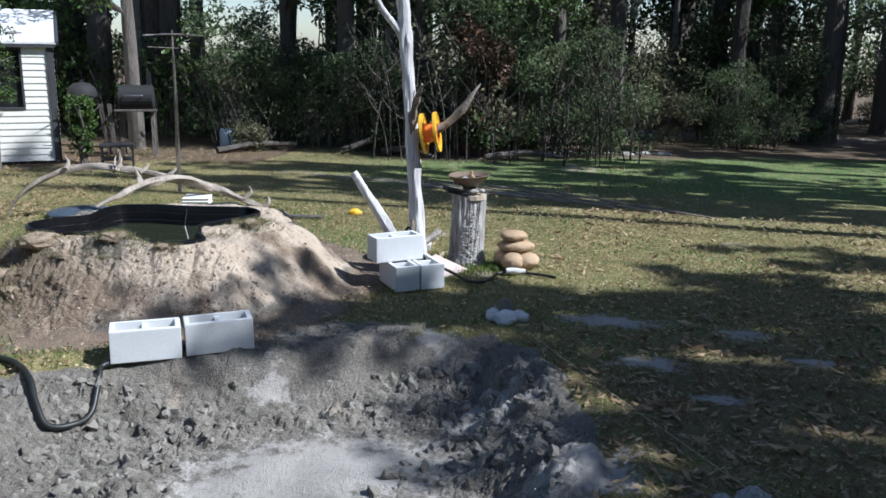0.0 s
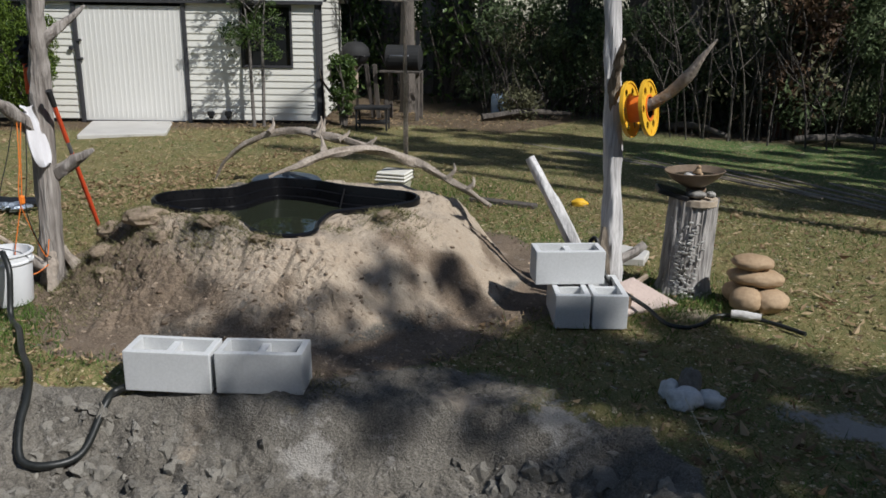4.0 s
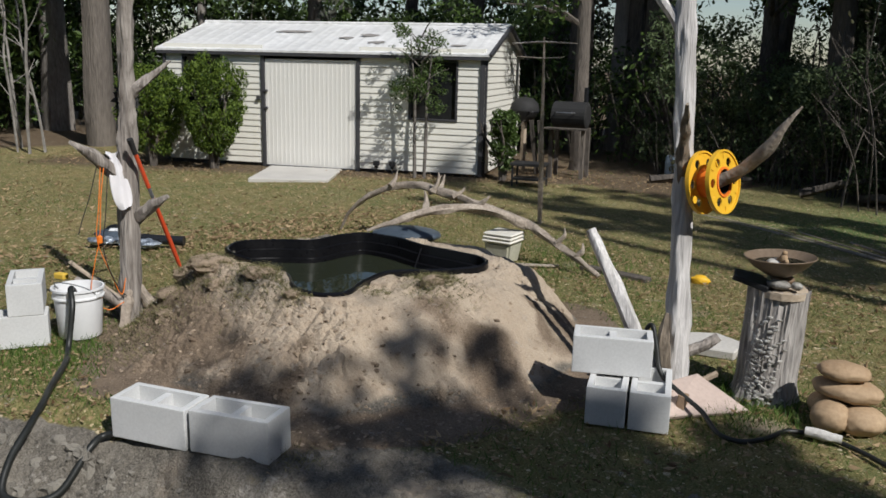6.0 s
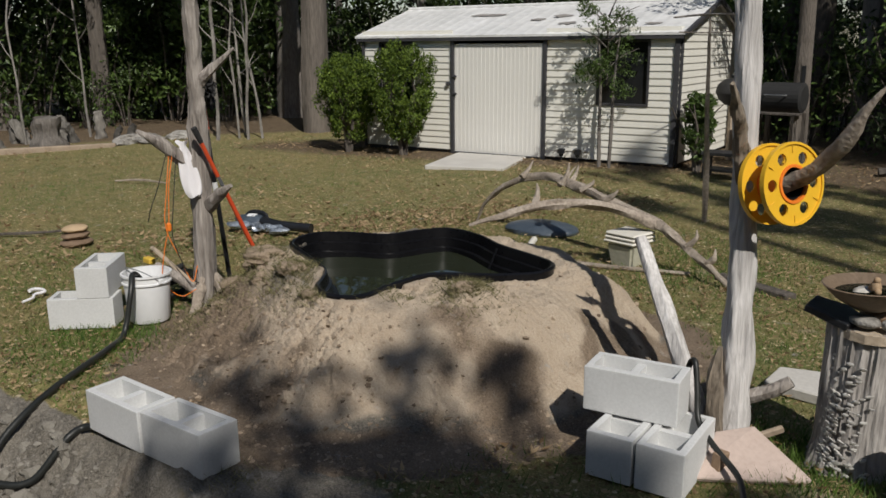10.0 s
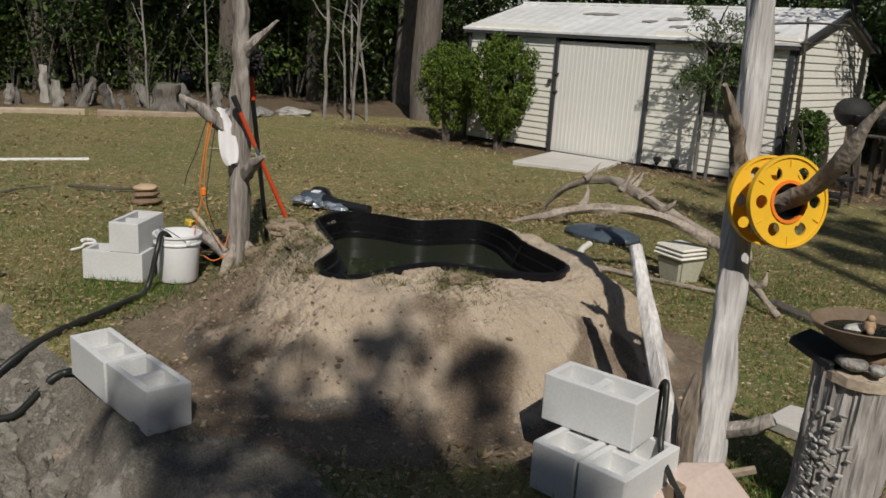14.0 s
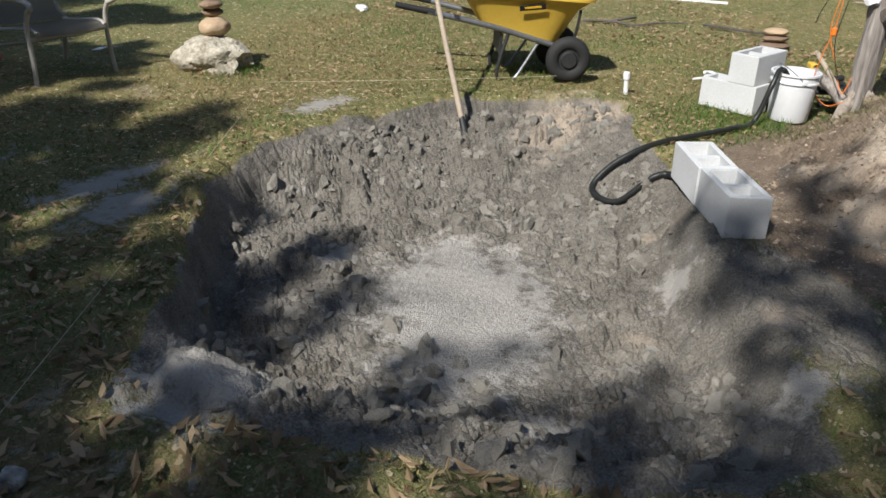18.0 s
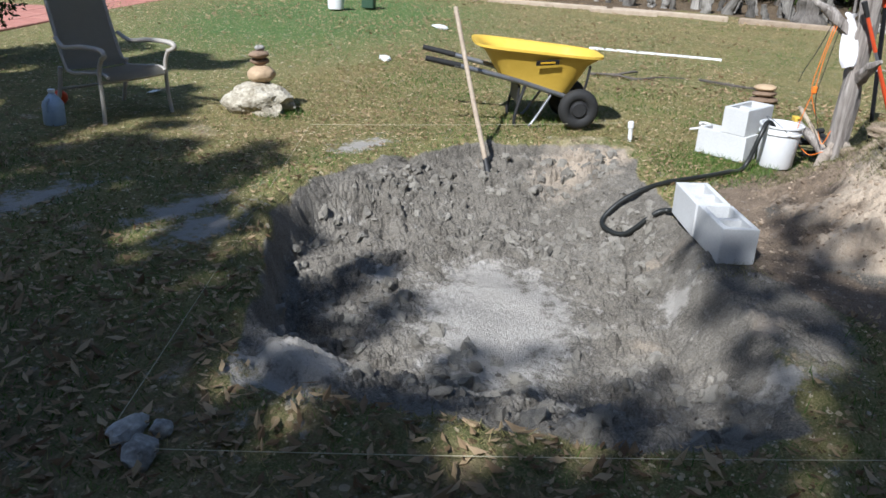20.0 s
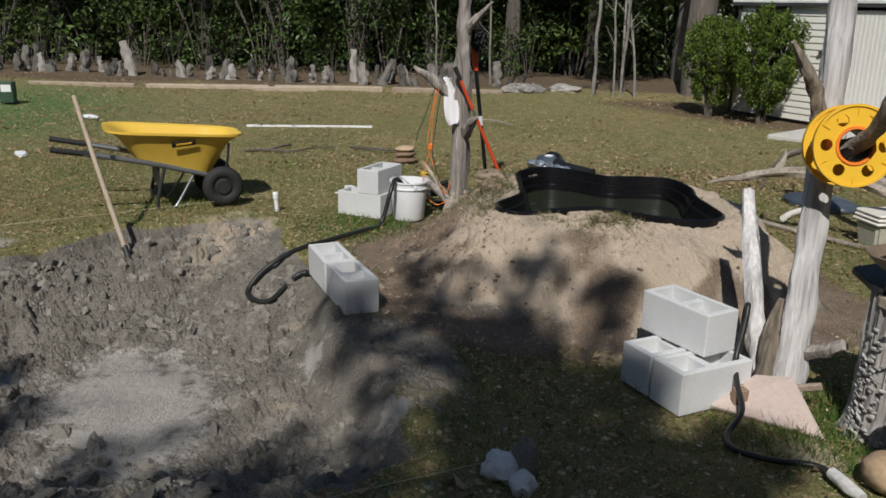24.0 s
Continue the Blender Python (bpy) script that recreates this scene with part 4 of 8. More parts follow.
def twig_kind(seed, n, r, h, label):
    """A leafless thicket of thin stems."""
    t = thing("thicket", label, "thicket", pose(0, 0, -50))
    rng = np.random.default_rng(seed)
    bm = bmesh.new()
    for i in range(n):
        a, q = rng.uniform(0, 6.28), r * math.sqrt(rng.uniform())
        x, y = q * math.cos(a), q * math.sin(a)
        top = h * rng.uniform(0.4, 1.0)
        lx, ly = rng.normal(0, 0.22, 2)
        limb(bm, [(x, y, -0.05), (x + lx * 0.3, y + ly * 0.3, top * 0.4), (x + lx + rng.normal(0, 0.08), y + ly, top * 0.75), (x + lx * 1.6, y + ly * 1.9, top)], [0.011, 0.009, 0.006, 0.002], 4, 3, 0.3, seed + i)
        for k in range(2):
            f = rng.uniform(0.4, 0.8)
            b = rng.uniform(0, 6.28)
            p = Vector((x + lx * f, y + ly * f, top * f))
            limb(bm, [p, p + Vector((0.2 * math.cos(b), 0.2 * math.sin(b), 0.16)), p + Vector((0.36 * math.cos(b), 0.36 * math.sin(b), 0.4))], [0.006, 0.004, 0.001], 3, 2, 0.2, i)
    part("stem_clump", bm, M_BARK, t, smooth=True)
    part("leaves", leaf_mesh(crown_blobs(seed, 24, r, h * 0.1, h * 0.85, 0.12, 0.3), 0.045, 420, seed), M_LEAF2, t)
    return t


TWIGS = [
    twig_kind(81, 34, 0.9, 2.4, "grey leafless thicket of thin stems at the wood's edge"),
    twig_kind(82, 30, 0.8, 1.7, "low brown-grey thicket of thin stems at the wood's edge"),
]


def build_woods():
    rng = np.random.default_rng(77)
    # west edge of the yard
    for i in range(30):
        y = -13 + i * 0.75
        if y < 4.6 or i % 3 == 0:
            put(SPARSE[i % 3], -17.4 + rng.uniform(-0.8, 0.8), y + rng.uniform(-0.3, 0.3), rng.uniform(0.55, 1.2), rng.uniform(0, 360))
        put(SHRUBS[(i + 1) % 3], -19.6 + rng.uniform(-0.8, 0.8), y + rng.uniform(-0.4, 0.4), rng.uniform(1.1, 1.6), rng.uniform(0, 360))
        put(SHRUBS[(i + 2) % 2], -22.0 + rng.uniform(-1, 1), y * 1.15 + rng.uniform(-0.4, 0.4), rng.uniform(1.5, 2.1), rng.uniform(0, 360))
    for i in range(26):
        put(TREES[(0, 1, 2, 3, 2)[i % 5]], rng.uniform(-27, -18), rng.uniform(-16, 12), rng.uniform(0.8, 1.2), rng.uniform(0, 360))
    for i in range(34):
        put(TREES[(0, 2, 1)[i % 3]], rng.uniform(-8, 9), rng.uniform(19, 34), rng.uniform(0.5, 1.1), rng.uniform(0, 360))
    # behind the shed and round to the north edge
    for i in range(16):
        x = -17 + i * 0.75
        put(SHRUBS[i % 3] if x < -9.8 else SPARSE[2], x + rng.uniform(-0.3, 0.3), 15.8 + (x + 17) * 0.05 + rng.uniform(-0.8, 0.8), rng.uniform(0.9, 1.2), rng.uniform(0, 360))
        put(SHRUBS[(i + 1) % 3], x, 19.5 + rng.uniform(-0.8, 0.8), rng.uniform(0.5, 0.8) if x > -9.8 else rng.uniform(0.8, 1.1) if x > -14 else rng.uniform(1.4, 1.9), rng.uniform(0, 360))
    for i in range(12):
        put(SHRUBS[i % 3], -17.5 + rng.uniform(-0.7, 0.7), 10 + i * 0.6, rng.uniform(1.0, 1.5), rng.uniform(0, 360))
    # north edge
    for i in range(22):
        x = -5.6 + i * 0.52
        edge = 15.2 if x < 1.2 else 15.2 + (x - 1.2) * 1.1
        if not 1.2 < x < 3.0:
            put(NORTH[(i * 2 + 1) % 4], x + rng.uniform(-0.2, 0.2), edge + rng.uniform(-0.3, 0.7), rng.uniform(0.45, 1.05), rng.uniform(0, 360))
            if i % 3 == 0:
                put(TWIGS[i % 2], x + rng.uniform(-0.3, 0.3), edge - 0.2 + rng.uniform(-0.3, 0.5), rng.uniform(0.7, 1.25), rng.uniform(0, 360))
            if i % 2:
                put(NORTH[(i // 2) % 4], x + rng.uniform(-0.3, 0.3), edge + 2.0 + rng.uniform(-0.4, 0.4), rng.uniform(0.9, 1.25), rng.uniform(0, 360))
    for i in range(20):
        put(NORTH[(i + 2) % 4], -9 + i * 1.05, 23.5 + rng.uniform(-1, 1), rng.uniform(0.45, 0.85), rng.uniform(0, 360))
        put(NORTH[(i + 1) % 3], -11 + i * 1.25, 27.5 + rng.uniform(-1.2, 1.2), rng.uniform(0.5, 1.0) if i < 10 else rng.uniform(1.1, 1.6), rng.uniform(0, 360))
    for i in range(0, 9, 2):
        put(NORTH[(1, 0, 2)[i % 3]], -4.6 + i * 0.85, 18.6 + rng.uniform(-0.6, 0.6), rng.uniform(0.6, 0.95), rng.uniform(0, 360))
    for x, y, k, s in ((-8.87, 17.38, 0, 1.1), (-8.4, 17.3, 0, 0.8), (-9.56, 16.39, 0, 1.0), (-9.3, 17.4, 3, 0.7), (-7.3, 13.9, 0, 0.55), (-7.5, 16.7, 0, 0.7), (2.83, 24.6, 0, 1.3), (-5.2, 16.0, 0, 0.6), (-3.9, 15.7, 0, 0.75), (-2.6, 16.3, 0, 0.5), (-1.3, 15.9, 0, 0.7), (0.1, 15.8, 0, 0.55), (1.1, 16.2, 0, 0.7), (3.6, 19.0, 0, 0.7), (5.6, 19.8, 0, 0.9), (7.4, 20.5, 0, 0.75), (-3.4, 17.0, 2, 1.0), (-2.0, 18.2, 1, 0.9), (-0.4, 16.4, 2, 0.8), (0.7, 17.6, 1, 0.8), (2.7, 22.8, 0, 1.25), (4.6, 20.6, 2, 1.0), (6.2, 21.5, 1, 1.0), (7.6, 22.5, 0, 1.0), (9.5, 22.0, 1, 1.0), (-4.6, 19.5, 0, 1.0), (-6.0, 21.0, 1, 1.0), (-11.5, 18.5, 1, 1.0), (-13.2, 16.0, 0, 0.9), (-15.0, 13.5, 1, 1.0), (-1.2, 22.0, 0, 0.9), (1.0, 25.0, 1, 1.0), (5.0, 26.0, 0, 1.0), (-16.5, 11.5, 2, 1.2), (-10.8, 21.0, 3, 0.9)):
        put(TREES[k], x, y, s, rng.uniform(0, 360))
    put(TREES[0], -14.4, 8.4, 1.05, 40)
    # edge trees with boughs added above the view to keep sun off the shrubs
    for i in range(15):
        if i < 10:
            rx_, ry_ = -18.2, -11.5 + 2.0 * i
        else:
            rx_, ry_ = -16.0 + 2.6 * (i - 10), 17.0
        t = thing("tree", "woodland edge tree, its unseen high boughs added to darken the shrubs", "tree", pose(rx_, ry_, 0), "edge trees with high boughs")
        bm = limb(bmesh.new(), [(0, 0, -0.2), (0.1, 0, 3), (0.9, 0.1, 6), (3.0, 0, 8.2), (6.2, 0, 9.0)], [0.2, 0.16, 0.13, 0.08, 0.02], 9, 5, 0.15, i)
        part("trunk", bm, M_BARK, t, smooth=True)
        blobs = [(rng.uniform(2.2, 7.0), rng.uniform(-1.4, 1.4), rng.uniform(7.4, 9.4), *([rng.uniform(0.35, 0.7)] * 2)) for _ in range(20)]
        part("crown", leaf_mesh(blobs, 0.13, 3000, 700 + i), M_LEAF, t)
    for k, (x, y, r) in enumerate(((-13.6, 6.35, 0.045), (-13.5, 6.9, 0.036), (-13.58, 7.18, 0.032), (-13.75, 6.78, 0.028), (-14.5, 7.03, 0.035), (-15.6, 4.2, 0.03), (-14.9, 3.1, 0.028))):
        sapling(x, y, r, 500 + k)


build_woods()


def build_unseen_woods():
    """Unseen woods added to the south and east to cut the yard's sky light."""
    rng = np.random.default_rng(78)
    for i in range(22):
        put(SHRUBS[i % 3], 15.0 + rng.uniform(-1, 1), -14 + i * 1.9, rng.uniform(2.4, 3.2), rng.uniform(0, 360))
    for i in range(12):
        put(SHRUBS[i % 3], -3.0 + i * 1.6, -13.0 + rng.uniform(-1, 1), rng.uniform(2.4, 3.4), rng.uniform(0, 360))
        put(TREES[(0, 3, 1)[i % 3]], -1.0 + i * 1.5, -15.5 + rng.uniform(-1, 1), rng.uniform(0.8, 1.1), rng.uniform(0, 360))


build_unseen_woods()


# unseen trees added sunward, beyond the camera's way; each crown shades a chosen patch
SHADES = [(0.2, 5.86, 8.0, 1.0, 0.42, 1.3), (1.95, 3.5, 8.5, 0.75, 0.9, 1.4), (1.5, 2.4, 8.3, 1.0, 0.65, 1.4), (0.75, 1.35, 8.0, 1.05, 0.75, 1.3), (-0.55, 1.5, 8.8, 0.55, 0.4, 1.0), (-1.1, -0.4, 9.2, 1.0, 0.6, 1.4), (-2.7, -1.5, 9.0, 1.3, 0.75, 1.4), (-0.9, -1.7, 9.0, 1.5, 0.9, 1.4), (0.6, 0.2, 9.2, 0.7, 0.5, 1.2), (1.7, 4.35, 9.4, 0.6, 0.5, 1.2), (-0.75, 5.4, 9.0, 0.35, 0.22, 0.6), (2.3, 4.8, 9.0, 0.9, 0.8, 1.2), (3.4, 6.2, 8.0, 1.5, 1.0, 1.0), (0.5, 11.6, 9.5, 3.4, 1.0, 1.0), (5.0, 11.0, 9.0, 2.4, 1.3, 1.0), (-4.4, 12.2, 14.0, 1.4, 0.8, 0.6), (-7.4, 10.8, 17.0, 0.7, 0.8, 0.5), (1.5, 6.0, 9.0, 0.9, 0.6, 0.9), (2.4, 7.0, 9.4, 1.2, 0.6, 0.8), (3.4, 8.4, 9.0, 1.4, 0.6, 0.5), (-1.2, 5.0, 9.6, 0.6, 0.13, 0.4), (-1.0, 5.3, 9.8, 0.4, 0.10, 0.4), (-1.35, 5.66, 9.4, 0.55, 0.13, 0.5), (0.9, 4.1, 9.2, 0.4, 0.5, 0.3), (0.55, 2.15, 8.6, 0.65, 0.45, 1.2), (0.3, 4.95, 9.1, 0.35, 0.36, 0.25), (0.0, 1.6, 8.9, 0.5, 0.35, 1.0), (1.0, 5.55, 9.2, 0.9, 0.4, 1.1), (1.2, 12.9, 10.0, 3.4, 0.7, 0.9), (-2.6, 12.7, 10.4, 1.5, 0.6, 0.7), (1.9, 6.4, 9.6, 0.9, 0.45, 0.9), (0.75, 6.2, 9.3, 0.75, 0.36, 1.2), (-5.3, 11.0, 15.0, 1.7, 0.6, 0.7), (-2.9, 10.5, 13.0, 1.7, 0.6, 0.7), (-0.9, 10.3, 11.5, 1.2, 0.5, 0.6), (-5.2, 9.8, 15.5, 0.9, 0.35, 0.5), (-1.15, 6.06, 9.2, 0.32, 0.10, 0.5), (-1.75, 4.95, 9.7, 0.4, 0.18, 0.2), (3.0, 8.2, 8.6, 1.0, 0.4, 0.3), (-0.75, 5.05, 9.3, 0.4, 0.34, 0.5), (-1.1, 4.85, 9.5, 0.4, 0.34, 0.3), (1.2, 3.0, 9.2, 0.4, 0.5, 1.0), (0.4, 2.95, 9.3, 0.4, 0.36, 0.7), (-0.25, 5.55, 9.3, 0.5, 0.34, 1.3), (1.6, 2.7, 9.0, 0.8, 0.9, 1.5), (0.2, 0.8, 9.4, 1.1, 0.5, 0.9), (1.75, 4.2, 9.0, 0.45, 0.9, 1.0), (1.1, 1.8, 9.2, 0.8, 0.5, 0.8), (0.5, 6.35, 9.2, 0.6, 0.35, 0.8), (0.7, 4.75, 9.2, 0.35, 0.35, 0.35), (4.5, 16.5, 10.0, 3.0, 1.0, 1.2), (6.5, 18.5, 10.0, 3.0, 1.2, 1.2), (1.9, 3.2, 9.1, 0.7, 0.7, 1.2), (-1.7, -1.9, 9.3, 1.0, 0.8, 1.2), (-1.2, -0.1, 9.2, 0.8, 0.6, 0.9), (-0.3, 0.75, 9.2, 0.7, 0.4, 1.2), (1.2, 2.15, 9.3, 0.5, 0.4, 0.8), (-1.0, -0.9, 9.2, 0.9, 0.6, 2.0), (-0.4, 0.1, 9.2, 0.7, 0.5, 1.3), (-2.0, -2.6, 9.5, 0.9, 0.6, 1.5), (0.95, 5.05, 9.2, 0.4, 0.5, 0.7), (2.0, 11.0, 9.5, 2.0, 0.8, 1.1), (1.5, 14.3, 10.0, 2.4, 0.8, 1.1), (1.5, 16.8, 10.5, 2.5, 1.0, 0.7)]


def build_shade_trees():
    rng = np.random.default_rng(5)
    for i, (gx, gy, h, rx, ry, full) in enumerate(SHADES):
        d = h / math.tan(radians(SUN_ELEV))
        cx, cy = gx + d * SUN_DIR.x, gy + d * SUN_DIR.y
        t = thing("tree", "unseen leafy tree added on the sunny side to shade the yard", "tree", pose(cx, cy, 0), "shade trees")
        bm = bmesh.new()
        if ry < 0.35:
            oy = 5.9 - gy
            limb(bm, [(0.3, oy, -0.2), (0.3, oy, h * 0.5), (0.2, oy, h * 0.85), (0, oy * 0.5, h * 0.98), (0, 0, h)], [0.12, 0.1, 0.07, 0.03, 0.015], 8, 5, 0.15, i)
        else:
            limb(bm, [(0, 0, -0.2), (0.05, 0.1, h * 0.4), (0, 0, h * 0.8), (0, 0, h * 1.02)], [0.2, 0.14, 0.1, 0.03], 9, 5, 0.15, i)
        blobs = []
        # sprays of small leaf clumps strung out along the boughs
        for k in range(max(6, int(17 * rx * ry))):
            a, q = rng.uniform(0, 6.28), math.sqrt(rng.uniform())
            bx, by = q * rx * math.cos(a), q * ry * math.sin(a)
            zz = h + rng.uniform(-0.35, 0.35)
            bx += zz - h
            n = int(rng.integers(2, 6))
            for j in range(n):
                br = rng.uniform(0.06, 0.2) * min(1, ry / 0.3)
                blobs.append((bx + 0.16 * (j - n / 2), by + rng.uniform(-0.05, 0.05), zz + rng.uniform(-0.05, 0.05), br, br * 0.8))
            if k % 3 == 0 and ry >= 0.35:
                limb(bm, [(0, 0, h * 0.8), (bx * 0.5, by * 0.5, h * 0.92), (bx, by, zz)], [0.06, 0.04, 0.015], 5, 3, 0.1, k)
        part("trunk", bm, M_BARK, t, smooth=True)
        part("crown", leaf_mesh(blobs, 0.08, int(3000 * full * max(0.09, rx * ry) ** 0.95), 300 + i), M_LEAF, t)


build_shade_trees()


def garden_bush(name, label, x, y, h, r, leaves, seed, mat_, size=0.035):
    t = thing(name, label, "bush", pose(x, y, height(x, y)))
    part("stem_clump", stems(seed, 7, r, h * 0.8, 0.028), M_BARK, t, smooth=True)
    blobs = crown_blobs(seed, 40, r * 0.62, h * 0.16, h * 0.9, r * 0.2, r * 0.34) + crown_blobs(seed + 1, 12, r * 0.45, h * 0.24, h * 0.85, r * 0.36, r * 0.46)
    part("leaves", leaf_mesh(blobs, size, leaves, seed), mat_, t)
    return t


def clipped_bush(label, x, y, h, r, foot, leaves, seed):
    """A clipped bush that flares from bare stems to a broad shaggy top."""
    rng = np.random.default_rng(seed)
    t = thing("garden_bush", label, "bush", pose(x, y, height(x, y)))
    part("stem_clump", stems(seed, 9, r * 0.7, h * 0.75, 0.03), M_BARK, t, smooth=True)
    blobs = []
    for i in range(330):
        f = rng.uniform(0, 1) ** 0.8
        a = rng.uniform(0, 6.283)
        wide = foot + (r - foot) * min(1, f / 0.5) ** 0.8
        wide *= math.sqrt(max(0.12, 1 - max(0, (f - 0.72) / 0.28) ** 2.2))
        wide *= 1 + 0.4 * noise.noise(Vector((math.cos(a) * 1.6, math.sin(a) * 1.6, f * 3 + seed)))
        q = rng.uniform(0.25, 1.0) ** 0.4
        blobs.append((wide * q * math.cos(a), wide * q * math.sin(a), h * (0.14 + 0.82 * f) + 0.08 * noise.noise(Vector((a, seed, 1))), rng.uniform(0.04, 0.085), rng.uniform(0.07, 0.15)))
    part("leaves", leaf_mesh(blobs, 0.026, leaves, seed, flat=-0.6), M_BUSH, t)


clipped_bush("clipped bright green bush beside the shed corner", -11.32, 8.2, 1.6, 0.5, 0.2, 13500, 41)
clipped_bush("broad-topped bright green bush before the shed window", -10.5, 8.86, 1.74, 0.52, 0.13, 15500, 42)
garden_bush("garden_bush", "narrow dark green conifer beside the shed corner", -7.0, 11.85, 1.15, 0.3, 3500, 43, M_LEAF)
garden_bush("garden_bush", "dark overhanging bush near the red path", -2.0, -2.75, 1.9, 0.75, 6000, 44, M_LEAF)


def build_myrtle():
    t = thing("small_tree", "slender small-leaved tree before the shed window", "tree", pose(-7.86, 10.92, 0))
    bm = bmesh.new()
    for i, (dx, dy) in enumerate(((-0.05, -0.06), (0.07, 0.06))):
        limb(bm, [(dx * 0.8, dy * 0.8, -0.05), (dx, dy, 0.6), (dx * 1.1, dy * 1.1, 1.2), (dx * 1.6, dy * 1.6, 1.7), (dx * 2, dy * 2, 2.1)], [0.03, 0.026, 0.02, 0.012, 0.004], 7, 4, 0.2, i)
    for i in range(14):
        a = i * 2.4
        z = 1.15 + 0.07 * i
        limb(bm, [(0, 0, z), (0.2 * math.cos(a), 0.2 * math.sin(a), z + 0.18), (0.42 * math.cos(a), 0.42 * math.sin(a), z + 0.28)], [0.012, 0.008, 0.003], 5, 3, 0.2, i)
    part("trunk", bm, M_PALEBARK, t, smooth=True)
    part("crown", leaf_mesh(crown_blobs(51, 70, 0.5, 1.0, 2.2, 0.06, 0.15), 0.022, 4200, 51), M_LEAF, t)


build_myrtle()


# ---------------------------------------------------------------- concrete blocks
def block_mesh():
    """A two-cell block: shallow cells with a lower web between them."""
    xs = [0, 0.03, 0.18, 0.217, 0.367, 0.397]
    ys = [0, 0.03, 0.164, 0.194]
    top = {(i, j): 0.194 for i in range(5) for j in range(3)}
    top[2, 1], top[1, 1], top[3, 1] = 0.180, 0.105, 0.105
    bm = bmesh.new()

    def quad(pts):
        bm.faces.new([bm.verts.new((x - 0.1985, y - 0.097, z)) for x, y, z in pts])

    for (i, j), h in top.items():
        x0, x1, y0, y1 = xs[i], xs[i + 1], ys[j], ys[j + 1]
        quad([(x0, y0, h), (x1, y0, h), (x1, y1, h), (x0, y1, h)])
        quad([(x0, y1, 0), (x1, y1, 0), (x1, y0, 0), (x0, y0, 0)])
        for di, dj, a, b in ((-1, 0, (x0, y1), (x0, y0)), (1, 0, (x1, y0), (x1, y1)), (0, -1, (x0, y0), (x1, y0)), (0, 1, (x1, y1), (x0, y1))):
            low = top.get((i + di, j + dj), 0.0)
            if low < h:
                quad([(*a, low), (*b, low), (*b, h), (*a, h)])
    bmesh.ops.remove_doubles(bm, verts=bm.verts[:], dist=1e-5)
    bm.normal_update()

    def outer(v):
        return (abs(abs(v.co.x) - 0.1985) < 1e-4) + (abs(abs(v.co.y) - 0.097) < 1e-4) + (v.co.z < 1e-4 or v.co.z > 0.193) >= 2

    es = [e for e in bm.edges if len(e.link_faces) == 2 and e.calc_face_angle(0) > 1.0 and outer(e.verts[0]) and outer(e.verts[1])]
    bmesh.ops.bevel(bm, geom=es, offset=0.005, segments=2, profile=0.6, affect="EDGES")
    return mesh_of(bm)


BLOCK = block_mesh()
BLOCK.materials.append(M_BLOCK)


def block(corner, ahead, z, label, group, flip=False, tilt=(0, 0)):
    """A block whose lower corner and long side's direction are given; it lies to the left of that side."""
    a = math.atan2(ahead[1], ahead[0])
    c, s = math.cos(a), math.sin(a)
    k = -1 if flip else 1
    x = corner[0] + c * 0.1985 - s * 0.097 * k
    y = corner[1] + s * 0.1985 + c * 0.097 * k
    ob = tagged(new("concrete_block", BLOCK), label, "concrete block", group)
    ob.matrix_basis = pose(x, y, z, tilt[0], tilt[1], math.degrees(a))
    return ob


block((-1.715, 4.222), (0.86, 0.51), 0.005, "pale grey hollow concrete block at the hole's edge", "blocks at the hole's edge", tilt=(1, 0.5))
block((-1.350, 4.436), (0.86, 0.51), 0.012, "pale grey hollow concrete block beside its twin", "blocks at the hole's edge", tilt=(-0.5, -1))
block((-0.491, 6.087), (-0.56, 0.83), 0.0, "pale grey hollow concrete block under another", "stacked blocks by the dead tree", flip=True)
block((-0.318, 6.202), (-0.56, 0.83), 0.0, "pale grey hollow concrete block under another, set side by side", "stacked blocks by the dead tree", flip=True)
block((-0.668, 6.178), (0.785, 0.62), 0.196, "pale grey hollow concrete block on top of two others", "stacked blocks by the dead tree")
block((-3.315, 3.985), (0.3, 0.954), 0.0, "pale concrete block lying in the grass by the bucket", "blocks by the bucket")
block((-3.20, 4.345), (-0.954, 0.3), 0.195, "pale concrete block laid across another by the bucket", "blocks by the bucket")


# ---------------------------------------------------------------- pond liner on the mound
def smooth_outline(poly, n=6):
    c = [Vector((x, y, 0)) for x, y in poly]
    c = c[-1:] + c + c[:2]
    out = []
    for i in range(1, len(c) - 2):
        p0, p1, p2, p3 = c[i - 1 : i + 3]
        for k in range(n):
            t = k / n
            q = 0.5 * (2 * p1 + (p2 - p0) * t + (2 * p0 - 5 * p1 + 4 * p2 - p3) * t * t + (3 * p1 - p0 - 3 * p2 + p3) * t**3)
            out.append((q.x, q.y))
    return out


def offset_outline(pts, d):
    """The outline moved inwards by d."""
    k = len(pts)
    area = sum(pts[i][0] * pts[(i + 1) % k][1] - pts[(i + 1) % k][0] * pts[i][1] for i in range(k))
    s = 1 if area > 0 else -1
    out = []
    for i in range(k):
        (ax, ay), (bx, by) = pts[i - 3], pts[(i + 3) % k]
        l = math.hypot(bx - ax, by - ay) or 1
        out.append((pts[i][0] - (by - ay) / l * d * s, pts[i][1] + (bx - ax) / l * d * s))
    return out


